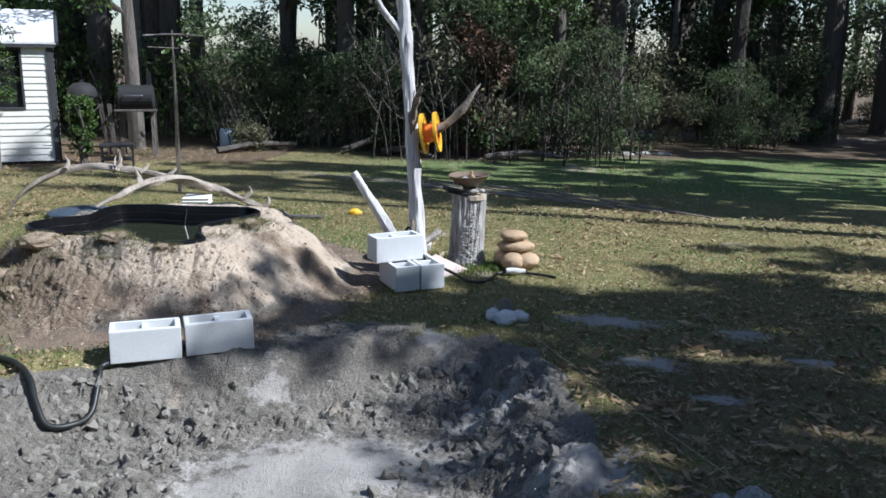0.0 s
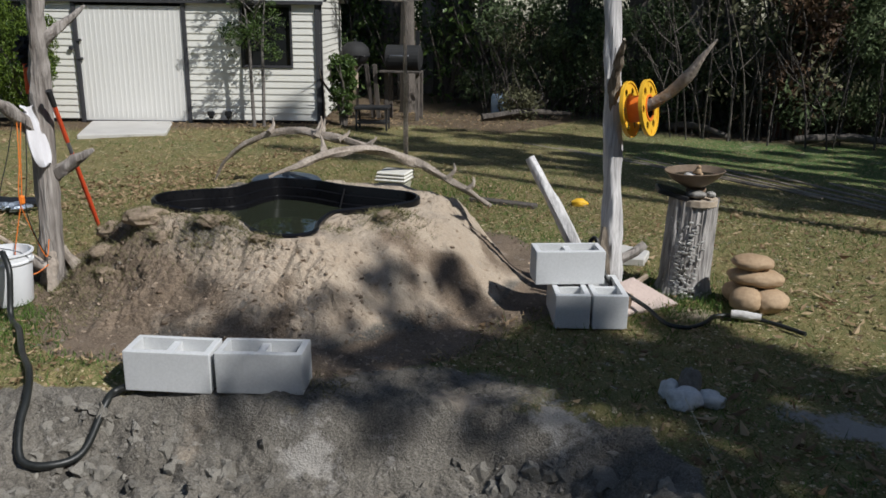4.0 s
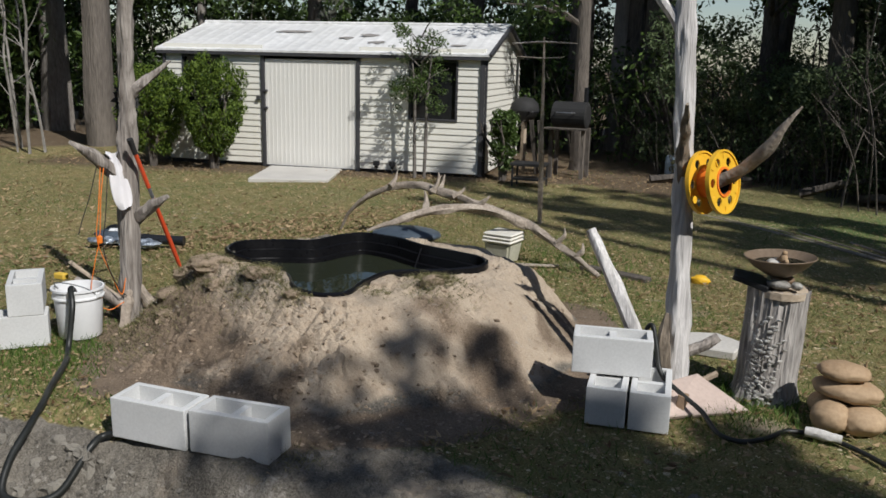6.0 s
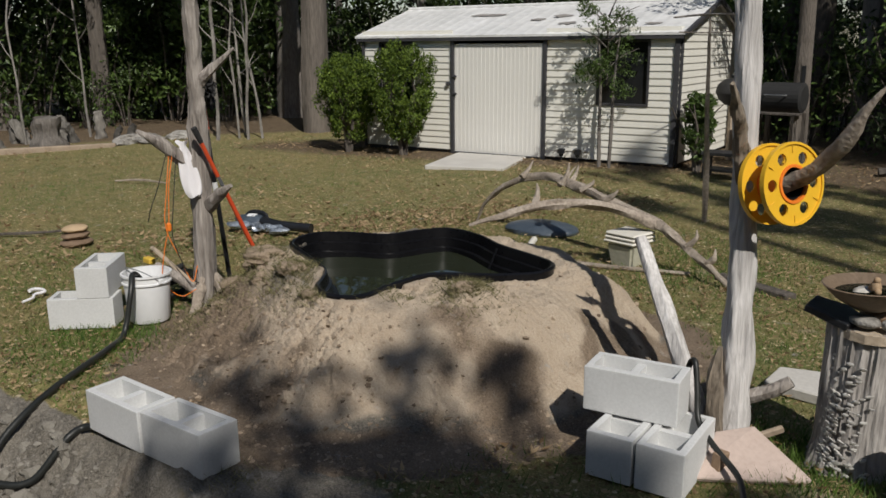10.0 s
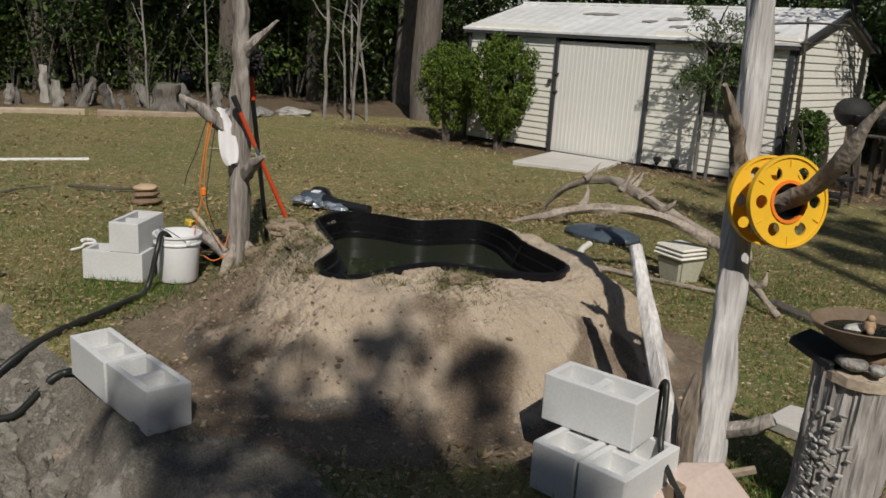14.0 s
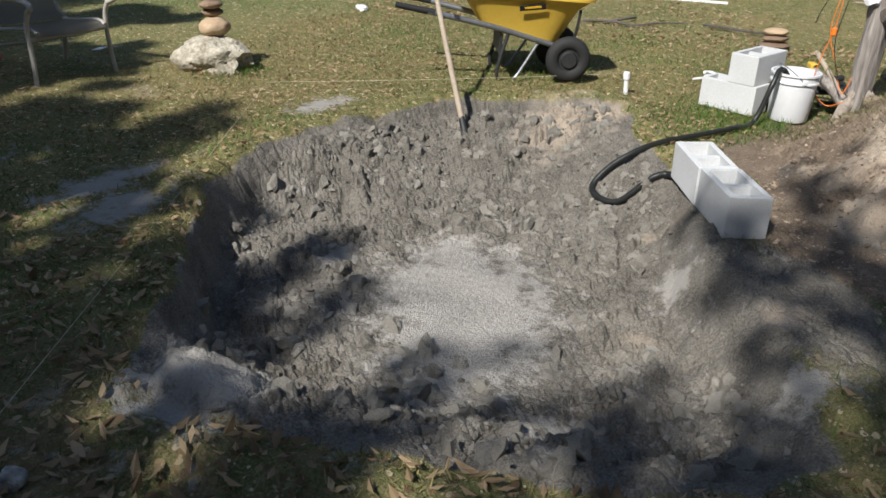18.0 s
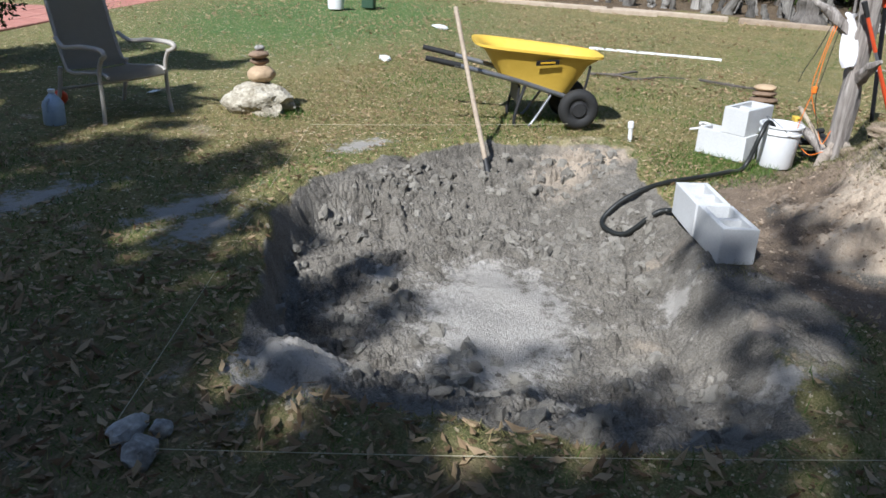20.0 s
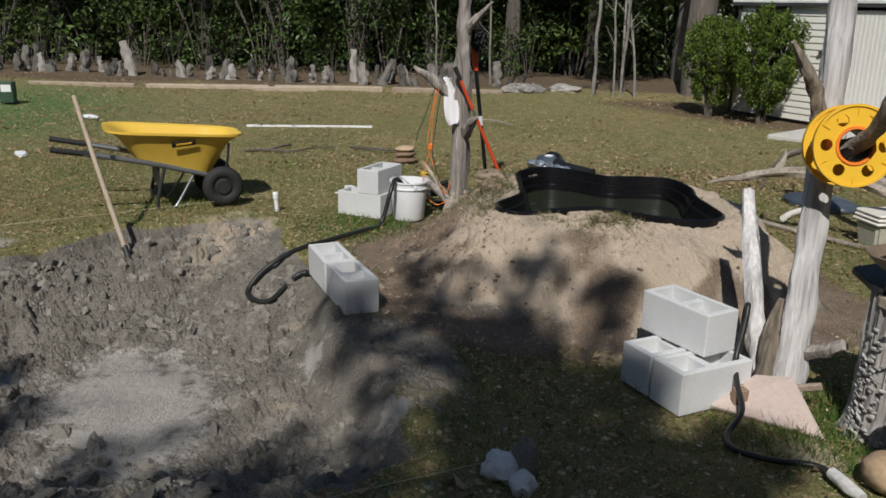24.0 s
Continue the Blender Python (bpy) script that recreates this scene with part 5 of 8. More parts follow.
def build_pond():
    t = thing("pond_liner", "black plastic pond liner half full of water in the mound", "pond liner", pose(0, 0, 0))
    o = smooth_outline(POND)
    rings = [(-0.034, POND_Z - 0.035), (-0.032, POND_Z + 0.0), (-0.016, POND_Z + 0.009), (-0.006, POND_Z + 0.004), (0.004, POND_Z - 0.055), (0.020, POND_Z - 0.060), (0.028, POND_Z - 0.115), (0.05, POND_Z - 0.12), (0.08, POND_Z - 0.32)]
    bm = bmesh.new()
    vs = []
    for d, z in rings:
        vs.append([bm.verts.new((x, y, z + 0.02 * noise.noise(Vector((x * 1.5, y * 1.5, 0))))) for x, y in offset_outline(o, d)])
    k = len(o)
    for a, b in zip(vs, vs[1:]):
        for i in range(k):
            bm.faces.new((a[i], a[(i + 1) % k], b[(i + 1) % k], b[i]))
    f = bm.faces.new(vs[-1])
    bmesh.ops.triangulate(bm, faces=[f])
    bmesh.ops.recalc_face_normals(bm, faces=bm.faces)
    part("shell", bm, M_LINER, t, "glossy black plastic shell", smooth=True)
    for s in (0.35, 0.62):
        i = int(s * k)
        p, q = Vector((*o[i], POND_Z - 0.02)), Vector((*offset_outline(o, 0.06)[i], POND_Z - 0.15))
        part("corner_rib", add_tube(bmesh.new(), [p, q], 0.009, 6), M_LINER, t)
    wb = bmesh.new()
    face = wb.faces.new([wb.verts.new((x, y, POND_Z - 0.15)) for x, y in offset_outline(o, 0.06)])
    bmesh.ops.triangulate(wb, faces=[face])
    bmesh.ops.recalc_face_normals(wb, faces=wb.faces)
    part("water", wb, M_WATER, t, "still dark pond water")


build_pond()


# ---------------------------------------------------------------- dead trees standing in the yard
def build_dead_trees():
    t = thing("dead_tree", "bleached grey dead cedar trunk with a spool on its arm", "dead tree", pose(0, 0, 0))
    bm = bmesh.new()
    limb(bm, [(-0.47, 6.82, -0.15), (-0.485, 6.825, 0.08), (-0.515, 6.84, 0.6), (-0.565, 6.855, 1.25), (-0.615, 6.855, 1.9), (-0.645, 6.855, 2.3), (-0.66, 6.85, 3.0)], [0.095, 0.074, 0.058, 0.05, 0.052, 0.045, 0.036], 20, 10, 0.22, 3)
    part("trunk", bm, M_SILVER, t, smooth=True)
    part("upper_branch", limb(bmesh.new(), [(-0.615, 6.855, 1.86), (-0.68, 6.83, 1.98), (-0.80, 6.79, 2.14), (-0.9, 6.74, 2.4)], [0.042, 0.03, 0.02, 0.01], 9, 5, 0.2, 4), M_SILVER, t, smooth=True)
    part("arm", limb(bmesh.new(), [(-0.55, 6.86, 1.09), (-0.41, 6.922, 1.147), (-0.29, 6.945, 1.215), (-0.15, 6.945, 1.35), (-0.07, 6.945, 1.47), (-0.01, 6.965, 1.555)], [0.045, 0.038, 0.030, 0.033, 0.015, 0.005], 12, 6, 0.2, 5), M_DRIFT2, t, "grey brown weathered arm", smooth=True)
    part("broken_knot", limb(bmesh.new(), [(-0.555, 6.85, 1.08), (-0.55, 6.82, 1.2), (-0.525, 6.785, 1.33), (-0.475, 6.71, 1.45), (-0.425, 6.637, 1.55)], [0.02, 0.034, 0.03, 0.023, 0.008], 11, 6, 0.4, 6), M_RAGGED, t, "ragged brown broken branch stub", smooth=True)
    part("broken_tip", limb(bmesh.new(), [(-0.52, 6.78, 1.34), (-0.51, 6.74, 1.43), (-0.505, 6.72, 1.50)], [0.018, 0.012, 0.004], 8, 4, 0.4, 9), M_SILVER, t, smooth=True)
    part("stub", limb(bmesh.new(), [(-0.49, 6.85, 0.2), (-0.40, 6.93, 0.25), (-0.34, 6.99, 0.31)], [0.032, 0.03, 0.026], 8, 4, 0.2, 7), M_DRIFT, t, smooth=True)
    part("root_flare", limb(bmesh.new(), [(-0.52, 6.76, 0.44), (-0.50, 6.73, 0.24), (-0.45, 6.70, -0.05)], [0.012, 0.038, 0.06], 9, 5, 0.5, 8), M_RAGGED, t, "ragged brown bark at the foot", smooth=True)

    t = thing("dead_tree", "bleached grey dead cedar trunk with branch stubs, tools leaning on it", "dead tree", pose(0, 0, 0))
    part("trunk", limb(bmesh.new(), [(-3.47, 4.96, -0.15), (-3.46, 4.96, 0.1), (-3.44, 4.965, 0.7), (-3.405, 4.97, 1.2), (-3.385, 4.98, 1.5), (-3.33, 4.97, 1.9), (-3.26, 4.965, 2.3), (-3.22, 4.96, 2.9)], [0.095, 0.074, 0.069, 0.058, 0.05, 0.045, 0.041, 0.036], 20, 10, 0.25, 13), M_DRIFT, t, smooth=True)
    part("arm", limb(bmesh.new(), [(-3.42, 4.95, 0.96), (-3.39, 4.84, 1.02), (-3.36, 4.72, 1.12), (-3.33, 4.6, 1.2)], [0.06, 0.05, 0.038, 0.012], 10, 5, 0.2, 14), M_DRIFT, t, smooth=True)
    part("upper_branch", limb(bmesh.new(), [(-3.39, 4.98, 1.47), (-3.32, 5.06, 1.55), (-3.27, 5.13, 1.62), (-3.22, 5.2, 1.69)], [0.045, 0.03, 0.022, 0.008], 9, 5, 0.2, 15), M_DRIFT, t, smooth=True)
    part("stub", limb(bmesh.new(), [(-3.42, 5.0, 0.68), (-3.31, 5.04, 0.75), (-3.22, 5.08, 0.81), (-3.16, 5.12, 0.85)], [0.05, 0.04, 0.03, 0.012], 9, 5, 0.2, 16), M_DRIFT, t, smooth=True)
    for k, (dx, dy) in enumerate(((0.07, -0.06), (0.07, 0.1), (-0.05, 0.12))):
        part("root", limb(bmesh.new(), [(-3.45 + dx * 0.4, 4.96 + dy * 0.4, 0.22), (-3.45 + dx, 4.96 + dy, 0.1), (-3.45 + dx * 1.9, 4.96 + dy * 1.9, -0.05)], [0.02, 0.035, 0.03], 7, 4, 0.4, 17 + k), M_DRIFT2, t, smooth=True)


build_dead_trees()

single("leaning_log", limb(bmesh.new(), [(-0.50, 6.71, 0.02), (-0.62, 6.70, 0.22), (-0.80, 6.68, 0.52), (-1.0, 6.665, 0.825)], [0.026, 0.043, 0.041, 0.03], 12, 6, 0.2, 31), M_SILVER, "pale debarked log leaning behind the stacked blocks", "log", smooth=True)


def build_spool():
    ax = Vector((0.985, 0.07, 0.15)).normalized()
    m = Matrix.Translation((-0.41, 6.905, 1.147)) @ ax.to_track_quat("Z", "Y").to_matrix().to_4x4()
    t = thing("cable_spool", "bright yellow plastic cable spool hung on the dead tree's arm", "spool", m)

    def flange(z):
        bm = bmesh.new()
        loops = [(0, 0, 0.160, 48), (0, 0, 0.074, 32)] + [(0.113 * math.cos(k * math.pi / 3), 0.113 * math.sin(k * math.pi / 3), 0.024, 20) for k in range(6)]
        edges = []
        for cx, cy, r, n in loops:
            vs = [bm.verts.new((cx + r * math.cos(2 * math.pi * k / n), cy + r * math.sin(2 * math.pi * k / n), z - 0.004)) for k in range(n)]
            edges += [bm.edges.new((vs[k], vs[(k + 1) % n])) for k in range(n)]
        bmesh.ops.triangle_fill(bm, use_beauty=True, use_dissolve=False, edges=edges, normal=(0, 0, 1))
        r = bmesh.ops.extrude_face_region(bm, geom=bm.faces[:])
        for v in r["geom"]:
            if isinstance(v, bmesh.types.BMVert):
                v.co.z += 0.008
        bmesh.ops.recalc_face_normals(bm, faces=bm.faces)
        return bm

    for z in (-0.056, 0.056):
        f = part("flange", flange(z), M_YELLOW, t, "yellow disc with round holes")
        bm = bmesh.new()
        prof = [(0.156, z - 0.011), (0.166, z - 0.011), (0.166, z + 0.011), (0.156, z + 0.011), (0.156, z - 0.011)]
        rings = [[bm.verts.new((r * math.cos(2 * math.pi * k / 48), r * math.sin(2 * math.pi * k / 48), h)) for k in range(48)] for r, h in prof[:4]]
        for a, b in zip(rings, rings[1:] + rings[:1]):
            for k in range(48):
                bm.faces.new((a[k], a[(k + 1) % 48], b[(k + 1) % 48], b[k]))
        bmesh.ops.recalc_face_normals(bm, faces=bm.faces)
        part("rim", bm, M_YELLOW, f, smooth=False)
        rib = mesh_of(box((0.03, 0.004, 0.004), (0.138, 0, z + math.copysign(0.007, z)), bevel=0.002))
        rib.materials.append(M_YELLOW)
        for k in range(6):
            part("rib", rib, M_YELLOW, f).matrix_basis = pose(0, 0, 0, 0, 0, 30 + 60 * k)
    bm = bmesh.new()
    rings = [[bm.verts.new((r * math.cos(2 * math.pi * k / 40), r * math.sin(2 * math.pi * k / 40), z)) for k in range(40)] for r, z in ((0.066, -0.066), (0.078, -0.066), (0.078, 0.066), (0.066, 0.066))]
    for a, b in zip(rings, rings[1:] + rings[:1]):
        for k in range(40):
            bm.faces.new((a[k], a[(k + 1) % 40], b[(k + 1) % 40], b[k]))
    bmesh.ops.recalc_face_normals(bm, faces=bm.faces)
    part("hub", bm, M_ORANGE, t, "orange shadowed hub tube", smooth=False)
    part("inner_sleeve", add_tube(bmesh.new(), [(0, 0, -0.06), (0, 0, 0.058)], 0.062, 24, cap=False), M_BLACKPLASTIC, t, "black inner sleeve")


build_spool()


# ---------------------------------------------------------------- fallen branch
def build_fallen_branch():
    t = thing("fallen_branch", "large bleached forked branch lying arched on the lawn", "branch", pose(0, 0, 0))
    part("main_stem", limb(bmesh.new(), [(-2.28, 8.37, 0.03), (-2.45, 8.35, 0.12), (-2.75, 8.32, 0.24), (-3.05, 8.3, 0.35), (-3.45, 8.15, 0.45), (-3.9, 8.08, 0.53), (-4.4, 8.03, 0.55), (-4.75, 7.87, 0.44), (-5.0, 7.76, 0.24), (-5.13, 7.72, 0.03)], [0.016, 0.024, 0.03, 0.042, 0.042, 0.04, 0.034, 0.028, 0.02, 0.01], 11, 6, 0.42, 61), M_DRIFT2, t, smooth=True)
    part("second_stem", limb(bmesh.new(), [(-3.05, 8.3, 0.34), (-3.18, 7.9, 0.5), (-3.3, 7.5, 0.52), (-3.42, 7.2, 0.45), (-3.55, 6.93, 0.36)], [0.04, 0.038, 0.033, 0.027, 0.01], 11, 6, 0.42, 62), M_DRIFT2, t, smooth=True)
    twigs = [((-4.02, 7.98, 0.53), (-4.08, 8.1, 0.58), (-4.12, 8.2, 0.66)), ((-3.98, 7.98, 0.54), (-3.95, 8.02, 0.64), (-3.98, 8.05, 0.72)), ((-3.5, 8.1, 0.47), (-3.42, 8.14, 0.53), (-3.4, 8.16, 0.57)), ((-2.72, 8.32, 0.24), (-2.66, 8.35, 0.31), (-2.68, 8.37, 0.37)), ((-2.52, 8.34, 0.15), (-2.46, 8.36, 0.21), (-2.48, 8.38, 0.27)), ((-4.0, 8.07, 0.53), (-4.05, 8.16, 0.6), (-4.07, 8.2, 0.68)), ((-3.36, 7.4, 0.52), (-3.42, 7.45, 0.6), (-3.46, 7.46, 0.66)), ((-4.5, 7.87, 0.54), (-4.52, 7.95, 0.6), (-4.62, 8.05, 0.66)), ((-3.75, 8.03, 0.52), (-3.7, 8.1, 0.57), (-3.69, 8.12, 0.61))]
    for k, c in enumerate(twigs):
        part("twig", limb(bmesh.new(), c, [0.028, 0.017, 0.005], 7, 4, 0.3, 63 + k), M_DRIFT2, t, smooth=True)


build_fallen_branch()


# ---------------------------------------------------------------- stump, bird bath, stones
def build_stump():
    t = thing("tree_stump", "grey bark-covered tree stump with pale bracket fungus", "stump", pose(-0.125, 7.125, 0.0, 0, 2, 25))
    bm = bmesh.new()
    seg, rows = 90, 40
    rings = []
    for i in range(rows + 1):
        z = -0.06 + 0.68 * i / rows
        f = max(0, 0.16 - z) / 0.16
        ring = []
        for k in range(seg):
            a = 2 * math.pi * k / seg
            r = 0.136 + 0.03 * f * f * (1 + 0.5 * math.sin(5 * a)) + 0.014 * math.sin(2 * a + 1)
            r += 0.013 * noise.noise(Vector((math.cos(a) * 9, math.sin(a) * 9, z * 2.2))) + 0.006 * noise.noise(Vector((math.cos(a) * 20, math.sin(a) * 20, z * 7)))
            ring.append(bm.verts.new((r * math.cos(a), r * math.sin(a), z)))
        rings.append(ring)
    for a, b in zip(rings, rings[1:]):
        for k in range(seg):
            bm.faces.new((a[k], a[(k + 1) % seg], b[(k + 1) % seg], b[k]))
    part("bark", bm, M_STUMPBARK, t)
    top = bmesh.new()
    c = top.verts.new((0, 0, 0.626))
    rim = [top.verts.new((0.140 * math.cos(a) * (1 + 0.06 * noise.noise(Vector((math.cos(a) * 3, math.sin(a) * 3, 1)))), 0.140 * math.sin(a) * (1 + 0.06 * noise.noise(Vector((math.cos(a) * 3, math.sin(a) * 3, 1)))), 0.618 + 0.012 * noise.noise(Vector((math.cos(a) * 4, math.sin(a) * 4, 0))))) for a in np.linspace(0, 2 * math.pi, 49)[:-1]]
    low = [top.verts.new((v.co.x * 0.99, v.co.y * 0.99, 0.58)) for v in rim]
    for k in range(48):
        top.faces.new((c, rim[k], rim[(k + 1) % 48]))
        top.faces.new((rim[k], low[k], low[(k + 1) % 48], rim[(k + 1) % 48]))
    part("cut_top", top, M_CUTWOOD, t, "pale cut top of the stump")
    # bracket fungi on the lower left flank
    rng = np.random.default_rng(9)
    shelf = []
    for k in range(6):
        fb = bmesh.new()
        bmesh.ops.create_icosphere(fb, subdivisions=1, radius=1.0)
        for v in fb.verts:
            v.co = Vector((v.co.x * 0.011, v.co.y * 0.020, v.co.z * 0.010 + (0.006 * v.co.x))) * (1 + 0.3 * noise.noise(v.co * 2 + Vector((k, 0, 0))))
        me = mesh_of(fb, True)
        me.materials.append(M_FUNGUS)
        shelf.append(me)
    for i in range(420):
        z = rng.uniform(0.02, 0.5)
        a = math.radians(232 + rng.normal(0, 30) + (0.25 - z) * 60)
        if rng.uniform() < z * 1.2:
            continue
        r = 0.139 + 0.02 * max(0, 0.14 - z) / 0.14
        o = part("fungus_bracket", shelf[i % 6], M_FUNGUS, t)
        s = rng.uniform(0.4, 0.9)
        o.matrix_basis = pose(r * math.cos(a), r * math.sin(a), z, rng.uniform(-25, 25), rng.uniform(-35, 15), math.degrees(a)) @ Matrix.Diagonal((s, s, s, 1))


build_stump()


def build_bath():
    # one black piece for the dark object and the shadow under the dish
    single("bath_dark_piece", prism([(-0.1, -0.09), (0.08, -0.1), (0.11, 0.04), (0.0, 0.1), (-0.12, 0.05)], 0.0, 0.03, 0.004), M_BLACKPLASTIC, "black piece overhanging the stump top, dark thing and bath's shadow in one", "slate", pose(-0.21, 7.06, 0.628, 0, 14, 20))
    single("pebble", rock((0.062, 0.05, 0.024), 3, 0.1), M_GREYSTONE, "flat grey pebble propping up the bird bath", "pebble", pose(-0.075, 7.06, 0.65), smooth=True)
    single("pebble", rock((0.03, 0.028, 0.022), 4, 0.1), M_GREYSTONE, "small pale pebble on the stump top", "pebble", pose(0.0, 7.10, 0.65), smooth=True)
    single("pebble", rock((0.06, 0.06, 0.035), 5, 0.1), M_BROWNSTONE, "dark stone carrying the bird bath", "pebble", pose(-0.11, 7.16, 0.658), smooth=True)
    t = thing("bird_bath", "brown glazed bird bath dish with a small figure, on the stump", "bird bath", pose(-0.11, 7.12, 0.685, 1.5, -2, 0))
    part("dish", lathe([(0.0005, 0.0), (0.06, 0.0), (0.085, 0.015), (0.13, 0.045), (0.175, 0.092), (0.180, 0.098), (0.176, 0.101), (0.165, 0.094), (0.12, 0.055), (0.07, 0.035), (0.0005, 0.03)], 48), M_BRONZE, t, smooth=True)
    w = lathe([(0.0005, 0.066), (0.132, 0.066)], 40)
    part("water", w, M_WATER, t, "shallow water")
    fig = rock((0.02, 0.02, 0.026), 8, 0.15)
    for off, s in (((0.004, 0, 0.028), 0.014), ((-0.022, 0.006, -0.01), 0.016), ((0.02, -0.012, -0.012), 0.014)):
        bmesh.ops.create_icosphere(fig, subdivisions=2, radius=s, matrix=Matrix.Translation(off))
    part("ornament", fig, M_STONE, t, "small pale ornament", smooth=True).location = (0.02, 0.0, 0.09)
    part("pebble_bed", rock((0.035, 0.05, 0.014), 10, 0.2), M_GREYSTONE, t, smooth=True).location = (-0.03, 0.0, 0.068)


build_bath()


def build_stones():
    g = "stacked river stones by the stump"
    for (x, y, z, a, b, c, turn), lab in (
        ((0.30, 6.99, 0.075, 0.105, 0.1, 0.082, 20), "round tan river stone at the foot of a pile"),
        ((0.41, 7.08, 0.07, 0.13, 0.11, 0.078, 60), "wide tan river stone under others"),
        ((0.24, 7.15, 0.07, 0.13, 0.12, 0.078, 10), "brown tan river stone under others"),
        ((0.31, 7.11, 0.19, 0.175, 0.13, 0.058, 15), "broad flat tan river stone in a pile"),
        ((0.29, 7.10, 0.28, 0.135, 0.105, 0.05, 35), "flat oval tan river stone topping a pile"),
    ):
        single("river_stone", rock((a * 0.93, b * 0.93, c * 0.97), x * 9 + z, 0.09, 4), M_STONE, lab, "stone", pose(x, y, z, 0, 2, turn), g, smooth=True)
    bm = bmesh.new()
    lo = [Vector(p) for p in ((-0.27, 6.43, 0.02), (-0.05, 6.87, 0.015), (-0.33, 6.80, 0.15), (-0.40, 6.66, 0.12))]
    nrm = (lo[1] - lo[0]).cross(lo[2] - lo[0]).normalized() * 0.028
    a, b = [bm.verts.new(p) for p in lo], [bm.verts.new(p - nrm) for p in lo]
    bm.faces.new(a)
    bm.faces.new(b[::-1])
    for i in range(4):
        bm.faces.new((a[i], b[i], b[(i + 1) % 4], a[(i + 1) % 4]))
    bmesh.ops.recalc_face_normals(bm, faces=bm.faces)
    bmesh.ops.bevel(bm, geom=list(bm.edges), offset=0.005, segments=1, affect="EDGES")
    single("flagstone", bm, M_SLAB, "pinkish triangular flagstone leaning against the dead tree's foot", "flagstone")
    single("flagstone", prism([(-0.2, -0.1), (0.16, -0.13), (0.22, 0.03), (0.05, 0.14), (-0.18, 0.09)], 0, 0.06, 0.008), M_CONC, "pale pink flagstone lying behind the stump", "flagstone", pose(-0.72, 7.52, 0.02, 6, 0, 30))
    single("wood_wedge", box((0.022, 0.11, 0.03), bevel=0.004), M_TIMBER, "yellow pine offcut tucked under the flagstone", "wood scrap", pose(-0.30, 6.86, 0.12, 20, 10, -20))
    single("wood_offcut", prism([(-0.05, -0.01), (0.055, -0.01), (0.06, 0.01), (-0.05, 0.01)], 0, 0.09, 0.003), M_BROWNSTONE, "dark brown wood offcut beside the blocks", "wood scrap", pose(-0.34, 6.62, 0.0, 0, 0, 60))
    single("rusty_scrap", prism([(-0.02, -0.03), (0.02, -0.03), (0.025, 0.03), (-0.02, 0.025)], 0, 0.11, 0.004), M_BROWNSTONE, "rusty brown scrap standing by the blocks", "scrap", pose(-0.27, 6.57, 0.0, 0, 5, 20))
    single("white_stick", limb(bmesh.new(), [(0.27, 6.80, 0.04), (0.35, 6.83, 0.04), (0.42, 6.86, 0.035)], [0.022, 0.025, 0.02], 9, 4, 0.15, 71), M_FUNGUS, "short whitish stick lying in the grass", "stick", smooth=True)
    single("yellow_toy", rock((0.075, 0.05, 0.045), 12, 0.2), M_YELLOW, "small yellow plastic object on the lawn", "toy", pose(-1.68, 8.92, 0.04, 0, 0, 30), smooth=True)
    single("garden_plank", box((0.64, 0.1, 0.05), bevel=0.008), M_BARK, "dark brown timber offcut lying on the lawn", "timber", pose(-2.27, 8.56, 0.025, 0, 0, 8))


build_stones()


def ringed(ctrl, r, n=26):
    """A hose with close ridges."""
    p = curve_pts(ctrl, n)
    return add_tube(bmesh.new(), p, [r * (1.0 if i % 2 else 0.96) for i in range(len(p))], 12)


LAID = [(-3.0, 4.41, 0), (-2.78, 4.33, 0), (-2.45, 4.16, 0), (-2.2, 4.05, 0.02), (-2.03, 3.94, -0.04), (-1.92, 3.83, -0.16), (-1.82, 3.77, -0.23), (-1.73, 3.84, -0.235), (-1.69, 3.97, -0.19), (-1.725, 4.12, -0.08), (-1.755, 4.2, 0.0), (-1.68, 4.3, 0.02)]
single("corrugated_hose", ringed([(-3.27, 4.60, 0.12), (-3.22, 4.53, 0.30), (-3.15, 4.49, 0.335), (-3.07, 4.47, 0.25), *((x, y, max(z, height(x, y) + 0.036)) for x, y, z in LAID)], 0.0175, 14), M_HOSE, "black corrugated hose from the bucket down into the hole", "hose", smooth=True)
single("garden_hose", tube([(-0.545, 6.62, 0.12), (-0.55, 6.62, 0.34), (-0.51, 6.62, 0.40), (-0.46, 6.60, 0.30), (-0.40, 6.57, 0.18), (-0.28, 6.56, 0.12), (-0.14, 6.56, 0.06), (0.0, 6.48, 0.022), (0.11, 6.48, 0.02), (0.16, 6.56, 0.02), (0.18, 6.64, 0.02), (0.2, 6.78, 0.02), (0.34, 6.86, 0.018), (0.52, 6.84, 0.018), (0.68, 6.78, 0.018)], [0.0125, 0.0125], 10, 8), M_HOSE, "black hose end draped over the flagstone into the grass", "hose", smooth=True)


